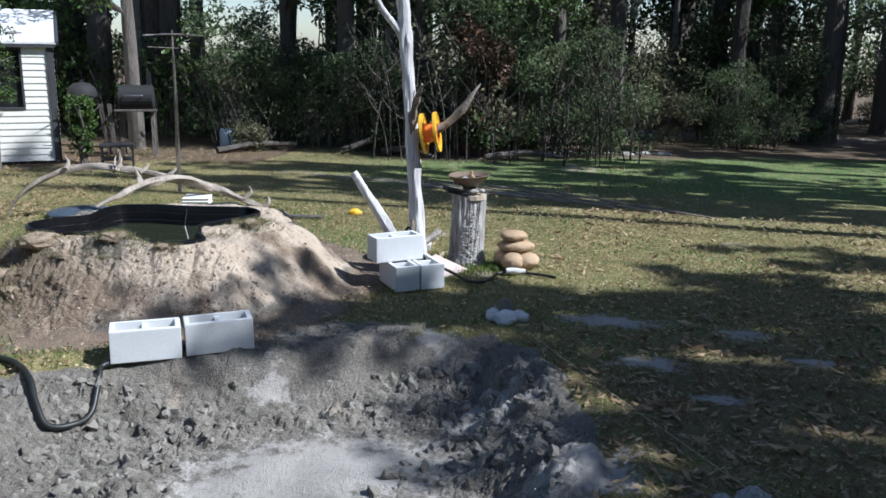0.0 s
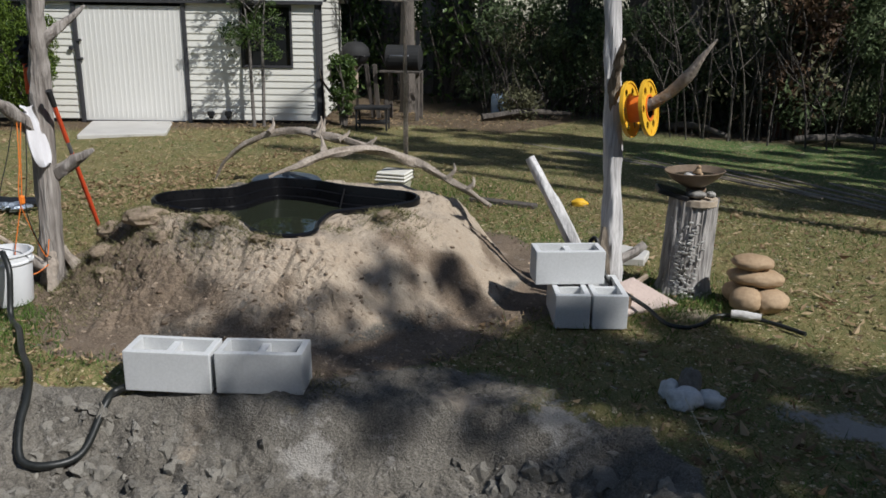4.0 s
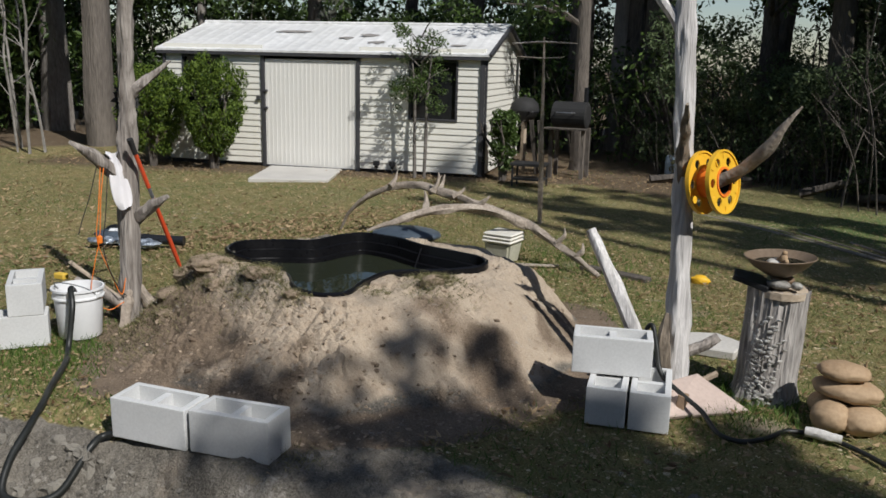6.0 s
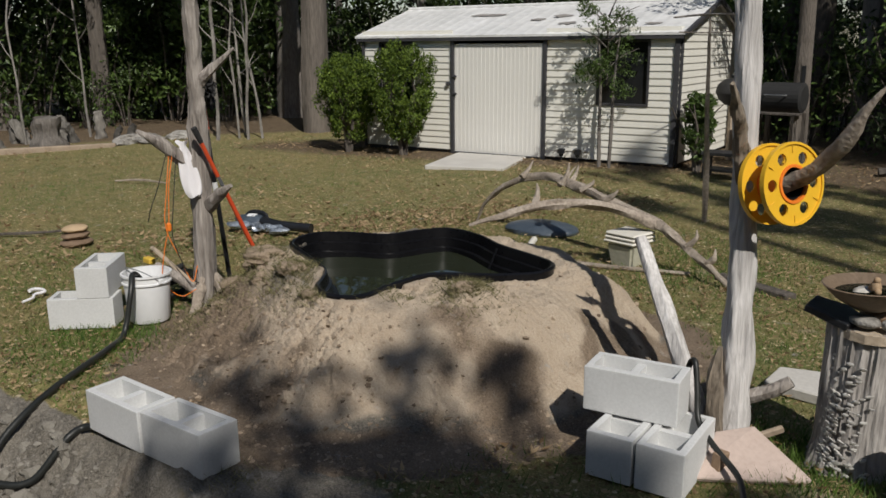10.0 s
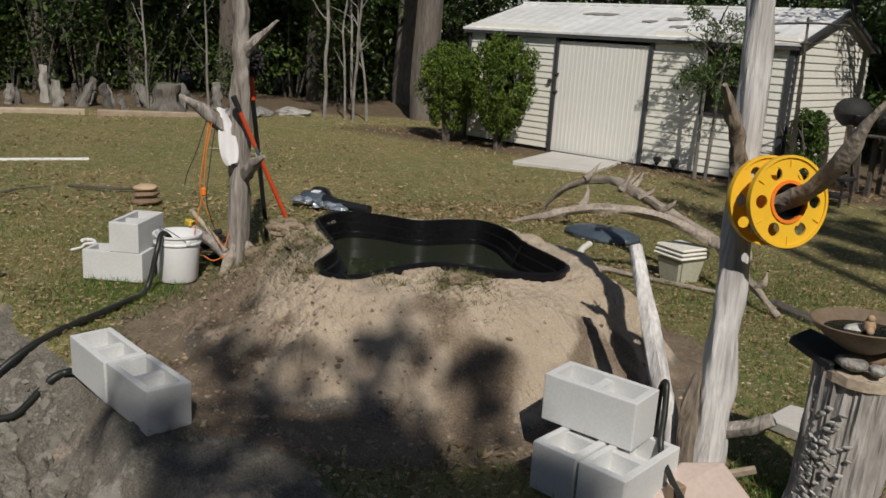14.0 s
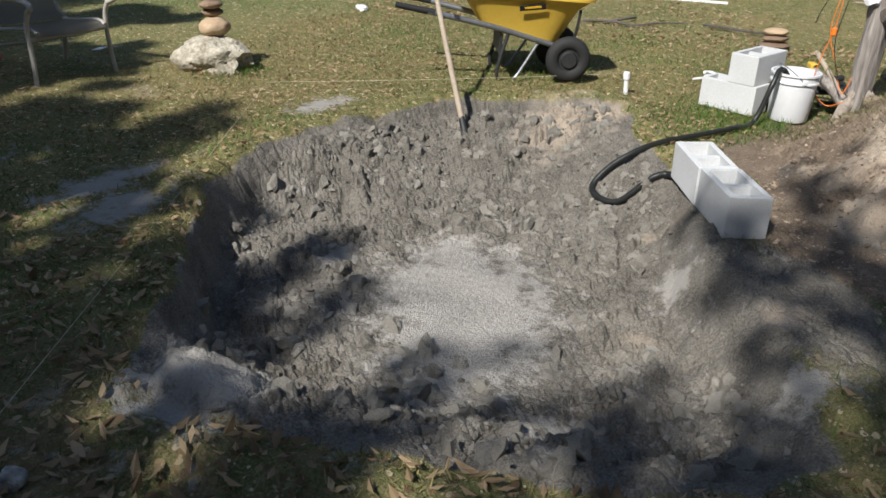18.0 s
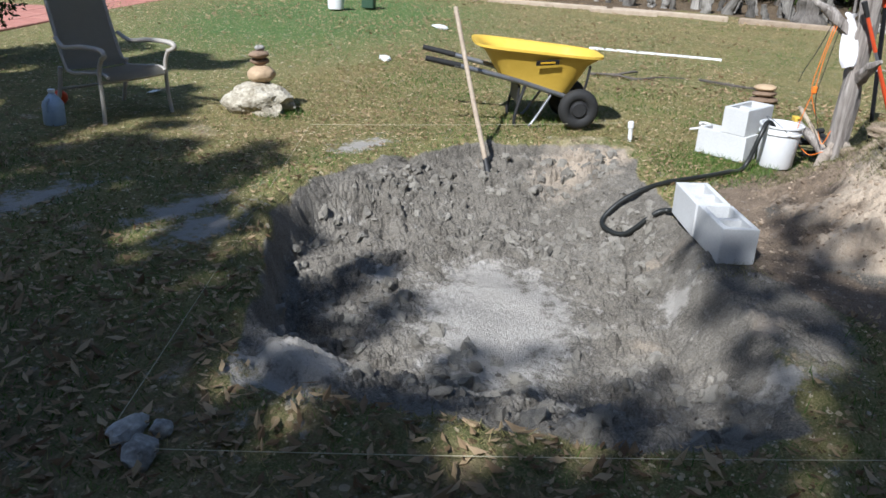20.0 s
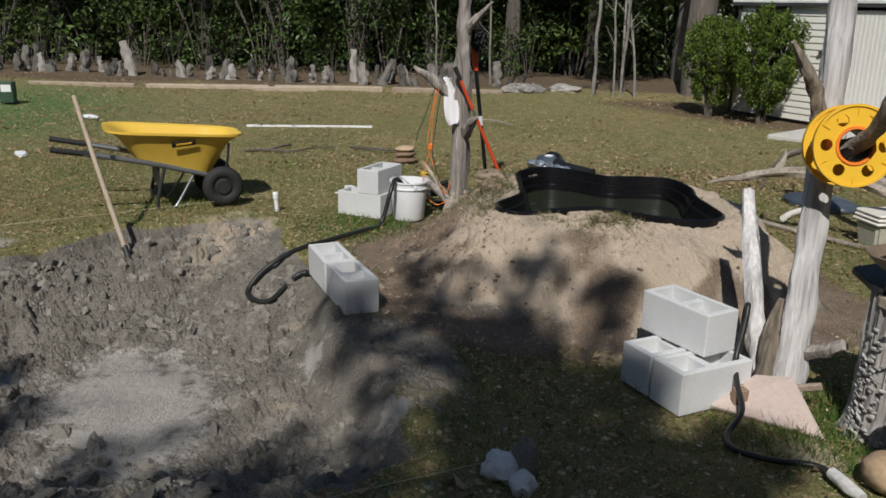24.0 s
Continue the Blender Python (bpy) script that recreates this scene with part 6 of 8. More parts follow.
# ---------------------------------------------------------------- bucket corner
def build_bucket():
    t = thing("bucket", "white plastic bucket on the grass, a black hose in it", "bucket", pose(-3.30, 4.575, 0.0, 0, 0, 30))
    part("body", lathe([(0.0005, 0.004), (0.12, 0.0), (0.126, 0.01), (0.142, 0.25), (0.152, 0.252), (0.152, 0.262), (0.146, 0.264), (0.147, 0.30), (0.156, 0.302), (0.156, 0.314), (0.142, 0.314), (0.138, 0.25), (0.118, 0.02), (0.0005, 0.014)], 48), M_WHITEPLASTIC, t, smooth=True)
    part("bail_handle", tube([(0.15, 0.0, 0.27), (0.13, -0.07, 0.33), (0.03, -0.10, 0.355), (-0.10, -0.08, 0.34), (-0.15, 0.0, 0.27)], [0.0035, 0.0035], 6, 6), M_STEEL, t, "thin wire handle", smooth=True)
    for s in (-1, 1):
        part("lug", box((0.012, 0.03, 0.03), (0.152 * s, 0, 0.272), bevel=0.003), M_WHITEPLASTIC, t)
    t = thing("pail", "square muddy pail with a stack of cream lids, on the lawn", "pail", pose(-3.17, 8.13, 0.0, 0, 0, 18))
    bm = bmesh.new()
    lo = [bm.verts.new((x * 0.1, y * 0.1, 0)) for x, y in ((-1, -1), (1, -1), (1, 1), (-1, 1))]
    hi = [bm.verts.new((x * 0.13, y * 0.13, 0.2)) for x, y in ((-1, -1), (1, -1), (1, 1), (-1, 1))]
    bm.faces.new(lo[::-1])
    bm.faces.new(hi)
    for i in range(4):
        bm.faces.new((lo[i], lo[(i + 1) % 4], hi[(i + 1) % 4], hi[i]))
    bmesh.ops.bevel(bm, geom=list(bm.edges), offset=0.02, segments=3, affect="EDGES")
    part("body", bm, M_MUDPAIL, t, smooth=True)
    for k in range(3):
        part("lid", box((0.29 - 0.006 * k, 0.29 - 0.006 * k, 0.024), (0.004 * k, 0, 0.212 + 0.031 * k), bevel=0.01), M_PALELID, t, "cream plastic lid")
    b = rock((0.36, 0.25, 0.075), 17, 0.08, 4)
    single("black_tub", b, M_BLUEGREY, "dark blue-black plastic tub lying overturned on the lawn", "tub", pose(-4.52, 8.1, 0.03, 0, 0, 40), smooth=True)
    single("pale_pipe", tube([(-3.86, 7.62, 0.03), (-4.02, 7.72, 0.035), (-4.18, 7.84, 0.03)], [0.028, 0.028], 12, 3), M_PALELID, "short pale pipe end by the black tub", "pipe", smooth=True)
    single("ground_stick", limb(bmesh.new(), [(-3.9, 7.3, 0.02), (-3.3, 7.75, 0.03), (-2.7, 8.35, 0.03)], [0.02, 0.024, 0.015], 8, 5, 0.25, 73), M_DRIFT2, "thin grey stick lying on the lawn", "stick", smooth=True)


build_bucket()

single("rope", tube([(-3.96, 3.79, 0.02), (-4.02, 3.85, 0.025), (-4.09, 3.86, 0.03), (-4.13, 3.92, 0.03), (-4.2, 3.9, 0.03), (-4.25, 3.85, 0.025), (-4.2, 3.82, 0.03)], [0.009, 0.011, 0.014], 7, 5), M_TOWEL, "scrap of white rope lying in the grass", "rope", smooth=True)
for k, c in enumerate((((-5.83, 2.2, 0.03), (-5.86, 2.5, 0.05), (-5.84, 2.75, 0.04), (-6.1, 2.95, 0.05), (-6.36, 3.2, 0.03)), ((-5.9, 2.45, 0.03), (-6.1, 2.6, 0.06), (-6.3, 2.62, 0.04)), ((-9.3, 4.5, 0.03), (-9.1, 4.8, 0.05), (-8.85, 5.1, 0.03)), ((-6.4, 3.3, 0.03), (-6.2, 3.7, 0.05), (-6.3, 4.1, 0.03)))):
    single("fallen_twig", limb(bmesh.new(), c, [0.012, 0.016, 0.012, 0.009, 0.004][: len(c)], 7, 5, 0.3, 140 + k), M_BARK if k != 2 else M_DRIFT2, "thin dark twig fallen on the lawn" if k != 2 else "thin pale stick lying on the lawn", "twig", None, "twigs on the lawn", smooth=True)


def cairn(cx, cy, stones, label, group, mats):
    for k, (dx, dy, z, a, b, c, turn) in enumerate(stones):
        single("cairn_stone", rock((a, b, c), k * 3.7 + cx, 0.09, 4), mats[k % len(mats)], label if k else label.replace("stacked", "lowest"), "stone", pose(cx + dx, cy + dy, z, 3, -3, turn), group, smooth=True)


cairn(-5.72, 4.1, [(0, 0, 0.03, 0.16, 0.14, 0.04, 0), (0.0, 0.0, 0.095, 0.13, 0.115, 0.035, 40), (0.01, 0.0, 0.155, 0.115, 0.09, 0.034, 70)], "stacked smooth stone in a small lawn cairn", "stones of the small cairn", [M_BROWNSTONE, M_BROWNSTONE, M_STONE, M_BROWNSTONE])
single("base_boulder", pitted((0.27, 0.18, 0.15), 2.6), M_CREAMROCK, "pale pitted boulder carrying a cairn on the lawn", "boulder", pose(-2.12, 0.66, 0.10, 0, 4, 119), smooth=True)
cairn(-2.2, 0.6, [(-0.0, 0.02, 0.30, 0.155, 0.115, 0.075, 35), (-0.02, -0.01, 0.405, 0.09, 0.075, 0.035, 60), (0.0, 0.0, 0.46, 0.115, 0.08, 0.032, 20), (-0.01, 0.0, 0.51, 0.045, 0.04, 0.026, 0)], "stacked smooth stone on the pitted boulder", "stones of the boulder cairn", [M_STONE, M_BROWNSTONE, M_BROWNSTONE, M_GREYSTONE])


def build_tools():
    t = thing("lopper", "red-orange long-handled lopper leaning on the dead tree", "garden tool", pose(0, 0, 0))
    a, b = Vector((-3.5, 5.33, 0.26)), Vector((-3.25, 4.93, 1.21))
    part("shaft", add_tube(bmesh.new(), [a.lerp(b, 0.05), a.lerp(b, 0.8)], 0.012, 10), M_STEEL, t, "bare metal shaft")
    part("lower_grip", add_tube(bmesh.new(), [a, a.lerp(b, 0.2), a.lerp(b, 0.58)], [0.012, 0.016, 0.014], 10), M_RED, t, "red-orange sleeve", smooth=True)
    part("upper_sleeve", add_tube(bmesh.new(), [a.lerp(b, 0.66), a.lerp(b, 0.9)], 0.014, 10), M_RED, t, smooth=True)
    part("black_grip", add_tube(bmesh.new(), [a.lerp(b, 0.9), b], [0.016, 0.02], 10), M_RUBBER, t, "black rubber grip", smooth=True)
    t = thing("pole_tool", "black pole with a red collar leaning on the dead tree", "garden tool", pose(0, 0, 0))
    a, b = Vector((-3.9, 5.17, 0.02)), Vector((-3.62, 5.03, 1.35))
    part("pole", add_tube(bmesh.new(), [a, b], 0.017, 10), M_BLACKPLASTIC, t)
    part("collar", add_tube(bmesh.new(), [a.lerp(b, 0.86), a.lerp(b, 1.0)], 0.024, 10), M_RED, t, "red collar")
    part("label_band", add_tube(bmesh.new(), [a.lerp(b, 0.52), a.lerp(b, 0.58)], 0.0185, 10), M_WHITEPLASTIC, t, "white band")
    part("bristle_head", leaf_mesh([(-3.6, 5.05, 1.42, 0.05, 0.08)], 0.06, 160, 8), M_RUBBER, t, "dark bristle head")
    # folded cloth hung over the arm
    cl = bmesh.new()
    rows = []
    for i in range(15):
        f = i / 14
        w = 0.062 * math.sin(math.pi * min(1, 0.16 + 0.84 * (1 - f) ** 0.75)) ** 0.6 if f > 0 else 0.04
        c = Vector((-3.385, 4.862, 1.115)).lerp(Vector((-3.355, 4.915, 0.765)), f)
        ring = []
        for k in range(20):
            a = 2 * math.pi * k / 20
            fold = 1 + 0.35 * math.sin(4 * a + 3 * f)
            ring.append(cl.verts.new(c + Vector((0.026 * math.cos(a) * fold, w * math.sin(a), 0.01 * math.sin(a * 2)))))
        rows.append(ring)
    for p, q in zip(rows, rows[1:]):
        for k in range(20):
            cl.faces.new((p[k], p[(k + 1) % 20], q[(k + 1) % 20], q[k]))
    cl.faces.new(rows[0][::-1])
    cl.faces.new(rows[-1])
    bmesh.ops.recalc_face_normals(cl, faces=cl.faces)
    single("cloth", cl, M_TOWEL, "white folded cloth hung over the dead tree's arm", "cloth", smooth=True)
    t = thing("extension_cord", "orange and black extension cords hanging from the dead tree's arm", "cord", pose(0, 0, 0))
    for k, (c, mt) in enumerate((
        ([(-3.35, 4.80, 1.06), (-3.33, 4.76, 0.85), (-3.34, 4.74, 0.6), (-3.35, 4.70, 0.42), (-3.38, 4.68, 0.22), (-3.4, 4.78, 0.1), (-3.38, 4.88, 0.14)], M_ORANGE),
        ([(-3.36, 4.78, 1.06), (-3.32, 4.74, 0.8), (-3.33, 4.72, 0.58), (-3.36, 4.80, 0.35), (-3.36, 4.86, 0.2), (-3.38, 4.9, 0.3)], M_ORANGE),
        ([(-3.34, 4.82, 1.05), (-3.32, 4.78, 0.75), (-3.34, 4.76, 0.5), (-3.36, 4.84, 0.25), (-3.38, 4.9, 0.18)], M_RUBBER),
        ([(-3.37, 4.76, 1.04), (-3.36, 4.70, 0.85), (-3.35, 4.64, 0.7), (-3.36, 4.62, 0.62)], M_RUBBER),
    )):
        part("cord", tube(c, [0.003, 0.003], 7, 7), mt, t, smooth=True)
    part("plug", box((0.03, 0.03, 0.055), (-3.34, 4.74, 0.58), bevel=0.008), M_ORANGE, t, "orange plug")
    # boards and bits behind the bucket
    single("lath_stick", box((0.03, 0.40, 0.018), bevel=0.003), M_TIMBER, "pale wooden lath leaning by the dead tree's foot", "stick", pose(-3.55, 4.76, 0.27, -38, 0, -38))
    single("thick_stick", limb(bmesh.new(), [(-3.62, 4.66, 0.27), (-3.5, 4.78, 0.2), (-3.42, 4.9, 0.1)], [0.028, 0.035, 0.03], 9, 4, 0.2, 77), M_DRIFT, "short grey branch propped against the dead tree", "stick", smooth=True)
    single("black_coil", tube([(-3.78 + 0.13 * math.cos(k * 0.8), 4.72 + 0.13 * math.sin(k * 0.8), 0.04 + 0.011 * k) for k in range(18)], [0.02, 0.02], 8, 4), M_RUBBER, "coil of black cable behind the bucket", "cable", smooth=True)
    single("yellow_box", box((0.09, 0.05, 0.04), bevel=0.006), M_BARROW, "small yellow box lying on the cable coil", "box", pose(-3.80, 4.62, 0.265, 0, 0, 25))
    # leaf blower
    t = thing("leaf_blower", "blue-grey leaf blower lying on the lawn", "leaf blower", pose(-5.72, 5.72, 0.0, 0, 0, 40))
    part("motor_body", rock((0.2, 0.13, 0.075), 41, 0.16, 4), M_BLUEGREY, t, smooth=True).location = (-0.12, 0.05, 0.06)
    part("label_plate", box((0.09, 0.06, 0.006), bevel=0.002), M_WHITEPLASTIC, t, "white label plate").matrix_basis = pose(-0.1, 0.0, 0.132, 12, 0, 10)
    part("handle", tube([(-0.25, 0.05, 0.08), (-0.15, 0.05, 0.15), (0.0, 0.05, 0.15), (0.06, 0.05, 0.08)], [0.018, 0.02, 0.018], 8, 5), M_BLACKPLASTIC, t, smooth=True)
    part("tube", tube([(0.03, 0.0, 0.08), (0.2, -0.02, 0.07), (0.42, 0.0, 0.065), (0.58, 0.02, 0.06)], [0.05, 0.045, 0.042, 0.045], 14, 4), M_BLACKPLASTIC, t, "black blower tube", smooth=True)
    for k in range(7):
        part("reflective_scrap", rock((0.09, 0.06, 0.035), 50 + k, 0.6, 2), M_FOIL, t, "crumpled shiny blue-grey foil").matrix_basis = pose(-0.2 + 0.09 * k, -0.13 + 0.03 * (k % 3), 0.05, 0, 0, 37 * k)


build_tools()


# ---------------------------------------------------------------- wheelbarrow and shovel
def build_barrow():
    a = Vector((-0.54, 0.84, 0)).normalized()
    m = Matrix.Translation((-3.56, 2.86, 0)) @ pose(0, 0, 0, 0, 0, math.degrees(math.atan2(a.y, a.x)))
    t = thing("wheelbarrow", "yellow poly wheelbarrow with two black wheels, parked on the lawn", "wheelbarrow", m)

    # tray: rounded rectangle rings, x runs to the nose, y across
    def ring(x0, x1, w0, w1, z0, z1, n=48):
        pts = []
        for k in range(n):
            s = 2 * math.pi * k / n
            c, q = math.cos(s), math.sin(s)
            e = 0.45
            u = math.copysign(abs(c) ** e, c)
            v = math.copysign(abs(q) ** e, q)
            f = (u + 1) / 2
            pts.append((x0 + (x1 - x0) * f, v * (w0 + (w1 - w0) * f) / 2, z0 + (z1 - z0) * f))
        return pts

    rings = [ring(-0.64, -0.10, 0.38, 0.30, 0.40, 0.255), ring(-0.67, -0.07, 0.42, 0.34, 0.42, 0.265), ring(-0.79, 0.08, 0.59, 0.46, 0.60, 0.51), ring(-0.86, 0.17, 0.66, 0.52, 0.665, 0.585), ring(-0.885, 0.195, 0.70, 0.56, 0.672, 0.592), ring(-0.885, 0.195, 0.70, 0.56, 0.652, 0.572), ring(-0.865, 0.172, 0.66, 0.52, 0.648, 0.57)]
    inner = [ring(-0.84, 0.15, 0.63, 0.49, 0.66, 0.58), ring(-0.74, 0.05, 0.57, 0.43, 0.6, 0.5), ring(-0.64, -0.09, 0.38, 0.3, 0.45, 0.3)]
    bm = bmesh.new()
    # outer skin up to the rim, over it and down inside
    seq = [rings[1], rings[2], rings[6], rings[5], rings[4], rings[3], inner[0], inner[1], inner[2]]
    vs = [[bm.verts.new(p) for p in r] for r in seq]
    for p, q in zip(vs, vs[1:]):
        for k in range(48):
            bm.faces.new((p[k], p[(k + 1) % 48], q[(k + 1) % 48], q[k]))
    bm.faces.new(vs[0][::-1])
    bm.faces.new(vs[-1])
    bmesh.ops.recalc_face_normals(bm, faces=bm.faces)
    tray = part("tray", bm, M_BARROW, t, "yellow plastic tray with a rolled rim", smooth=True)
    part("badge", box((0.19, 0.006, 0.045), bevel=0.0025), M_BLACKPLASTIC, tray, "black maker's plate").matrix_basis = pose(-0.30, -0.288, 0.545, 20, -5, 1.5)
    part("badge_bar", box((0.12, 0.004, 0.013)), M_YELLOW, tray, "yellow bar on the plate").matrix_basis = pose(-0.30, -0.294, 0.545, 20, -5, 1.5)
    for s in (-1, 1):
        part("handle_tube", tube([(0.02, 0.16 * s, 0.22), (-0.25, 0.19 * s, 0.30), (-0.6, 0.23 * s, 0.40), (-1.05, 0.27 * s, 0.50)], [0.02, 0.022], 10, 4), M_STEEL, t, "grey steel handle tube", smooth=True)
        part("grip", tube([(-1.0, 0.265 * s, 0.492), (-1.28, 0.285 * s, 0.545)], [0.024, 0.022], 10, 2), M_RUBBER, t, "black rubber grip", smooth=True)
        part("leg", tube([(-0.45, 0.21 * s, 0.36), (-0.52, 0.22 * s, 0.1), (-0.52, 0.22 * s, 0.012)], [0.014, 0.014], 8, 4), M_DARKSTEEL, t, smooth=True)
        part("brace", tube([(-0.22, 0.18 * s, 0.28), (-0.36, 0.2 * s, 0.05), (-0.40, 0.21 * s, 0.012)], [0.011, 0.011], 8, 3), M_STEEL, t, smooth=True)
        part("tray_strut", tube([(0.0, 0.17 * s, 0.19), (0.05, 0.19 * s, 0.35), (0.07, 0.2 * s, 0.52)], [0.011, 0.011], 8, 3), M_DARKSTEEL, t, smooth=True)
        w = part("wheel", lathe([(0.0005, -0.045), (0.055, -0.045), (0.065, -0.03), (0.075, -0.03), (0.075, 0.03), (0.065, 0.03), (0.055, 0.045), (0.0005, 0.045)], 28), M_DARKSTEEL, t, "dark wheel hub", smooth=False)
        w.matrix_basis = pose(0.0, 0.235 * s, 0.168, 90, 0, 0)
        bm = bmesh.new()
        for i in range(40):
            u = 2 * math.pi * i / 40
            for j in range(12):
                v = 2 * math.pi * j / 12
                r = 0.118 + 0.05 * math.cos(v)
                bm.verts.new((r * math.cos(u), r * math.sin(u), 0.046 * math.sin(v)))
        bm.verts.ensure_lookup_table()
        for i in range(40):
            for j in range(12):
                bm.faces.new([bm.verts[k] for k in (i * 12 + j, ((i + 1) % 40) * 12 + j, ((i + 1) % 40) * 12 + (j + 1) % 12, i * 12 + (j + 1) % 12)])
        part("tyre", bm, M_RUBBER, w, "black rubber tyre", smooth=True)
    part("axle", add_tube(bmesh.new(), [(0, -0.24, 0.168), (0, 0.24, 0.168)], 0.012, 8), M_DARKSTEEL, t)
    part("cross_plate", box((0.02, 0.40, 0.16), (-0.5, 0, 0.26), bevel=0.004), M_DARKSTEEL, t, "dark cross plate between the legs")


build_barrow()


def build_shovel():
    t = thing("shovel", "long wooden-handled shovel stuck upright in the hole's side", "shovel", pose(0, 0, 0))
    a, b = Vector((-2.07, 2.82, -0.13)), Vector((-2.59, 2.20, 0.96))
    part("handle", add_tube(bmesh.new(), curve_pts([a.lerp(b, 0.0), a.lerp(b, 0.5) + Vector((0.01, 0, 0)), b], 5), [0.018] * 5 + [0.017] * 6, 10), M_TIMBER, t, "weathered wooden handle", smooth=True)
    d = (b - a).normalized()
    part("socket", add_tube(bmesh.new(), [a - d * 0.12, a + d * 0.14], [0.026, 0.02], 10), M_DARKSTEEL, t, "rusty dark socket", smooth=True)
    bm = bmesh.new()
    rows = []
    for i in range(9):
        s = i / 8
        w = 0.10 * (1 - max(0, s - 0.55) ** 1.6 * 2.6)
        rows.append([bm.verts.new((u * w, 0.03 * (u * u - 0.5) + 0.012 * s, -s * 0.27)) for u in np.linspace(-1, 1, 9)])
    for p, q in zip(rows, rows[1:]):
        for k in range(8):
            bm.faces.new((p[k], p[k + 1], q[k + 1], q[k]))
    bmesh.ops.solidify(bm, geom=bm.faces[:], thickness=0.004)
    o = part("blade", bm, M_DARKSTEEL, t, "dark steel blade sunk in soil", smooth=True)
    o.matrix_basis = Matrix.Translation(a - d * 0.06) @ d.to_track_quat("Z", "Y").to_matrix().to_4x4() @ pose(0, 0, 0, 0, 0, 60)


build_shovel()

single("white_board", box((0.05, 1.70, 0.03), bevel=0.004), M_WHITEPLASTIC, "long white plastic board lying on the lawn", "board", pose(-7.9, 2.37, 0.03, 0, 0, 13))
t = thing("standpipe", "short white plastic standpipe in the grass", "pipe", pose(-3.30, 3.47, 0.0, 3, 2, 0))
part("pipe", lathe([(0.017, -0.05), (0.017, 0.12)], 14), M_WHITEPLASTIC, t, smooth=False)
part("cap", lathe([(0.022, 0.10), (0.024, 0.105), (0.024, 0.145), (0.019, 0.155), (0.0005, 0.157)], 14), M_WHITEPLASTIC, t)


# ---------------------------------------------------------------- rocks and string round the hole
for k, (x, y, sx, sy, sz, turn, lab) in enumerate((
    (1.70, 3.44, 0.075, 0.055, 0.05, 40, "pale pitted limestone rock holding the string at the hole's corner"),
    (1.63, 3.31, 0.085, 0.045, 0.04, 10, "rough grey-brown rock beside its neighbour at the hole's corner"),
    (1.57, 3.40, 0.035, 0.035, 0.035, 0, "small grey rock at the hole's corner"),
    (0.41, 5.60, 0.085, 0.07, 0.055, 30, "whitish broken limestone rock in shaded grass"),
    (0.32, 5.67, 0.06, 0.05, 0.05, 80, "whitish broken limestone piece in shaded grass"),
    (0.50, 5.68, 0.065, 0.05, 0.045, 10, "small whitish limestone piece in shaded grass"),
    (0.40, 5.68, 0.055, 0.05, 0.10, 50, "upright dark grey stone among limestone pieces"),
)):
    single("rock", rock((sx, sy, sz), 3.3 * k + 1, 0.3, 3, 1.3), M_GREYSTONE if k < 3 else M_CLOD if k == 6 else M_FUNGUS, lab, "rock", pose(x, y, height(x, y) + sz * 0.55, 0, 0, turn), "rocks round the hole", smooth=True)


def string(p, q, sag, label):
    a, b = Vector(p), Vector(q)
    pts = [a.lerp(b, s / 12) + Vector((0, 0, -sag * 4 * (s / 12) * (1 - s / 12))) for s in range(13)]
    single("guide_string", add_tube(bmesh.new(), pts, 0.0014, 5), M_ROPE, label, "string")


string((1.69, 3.48, 0.045), (0.42, 5.56, 0.05), 0.01, "pale guide string stretched along the hole's near end")
string((1.64, 3.28, 0.05), (-1.9, 1.35, 0.05), 0.01, "pale guide string stretched along the hole's side")
string((-1.9, 1.35, 0.05), (-3.6, 3.3, 0.06), 0.01, "pale guide string stretched across the grass past the shovel")


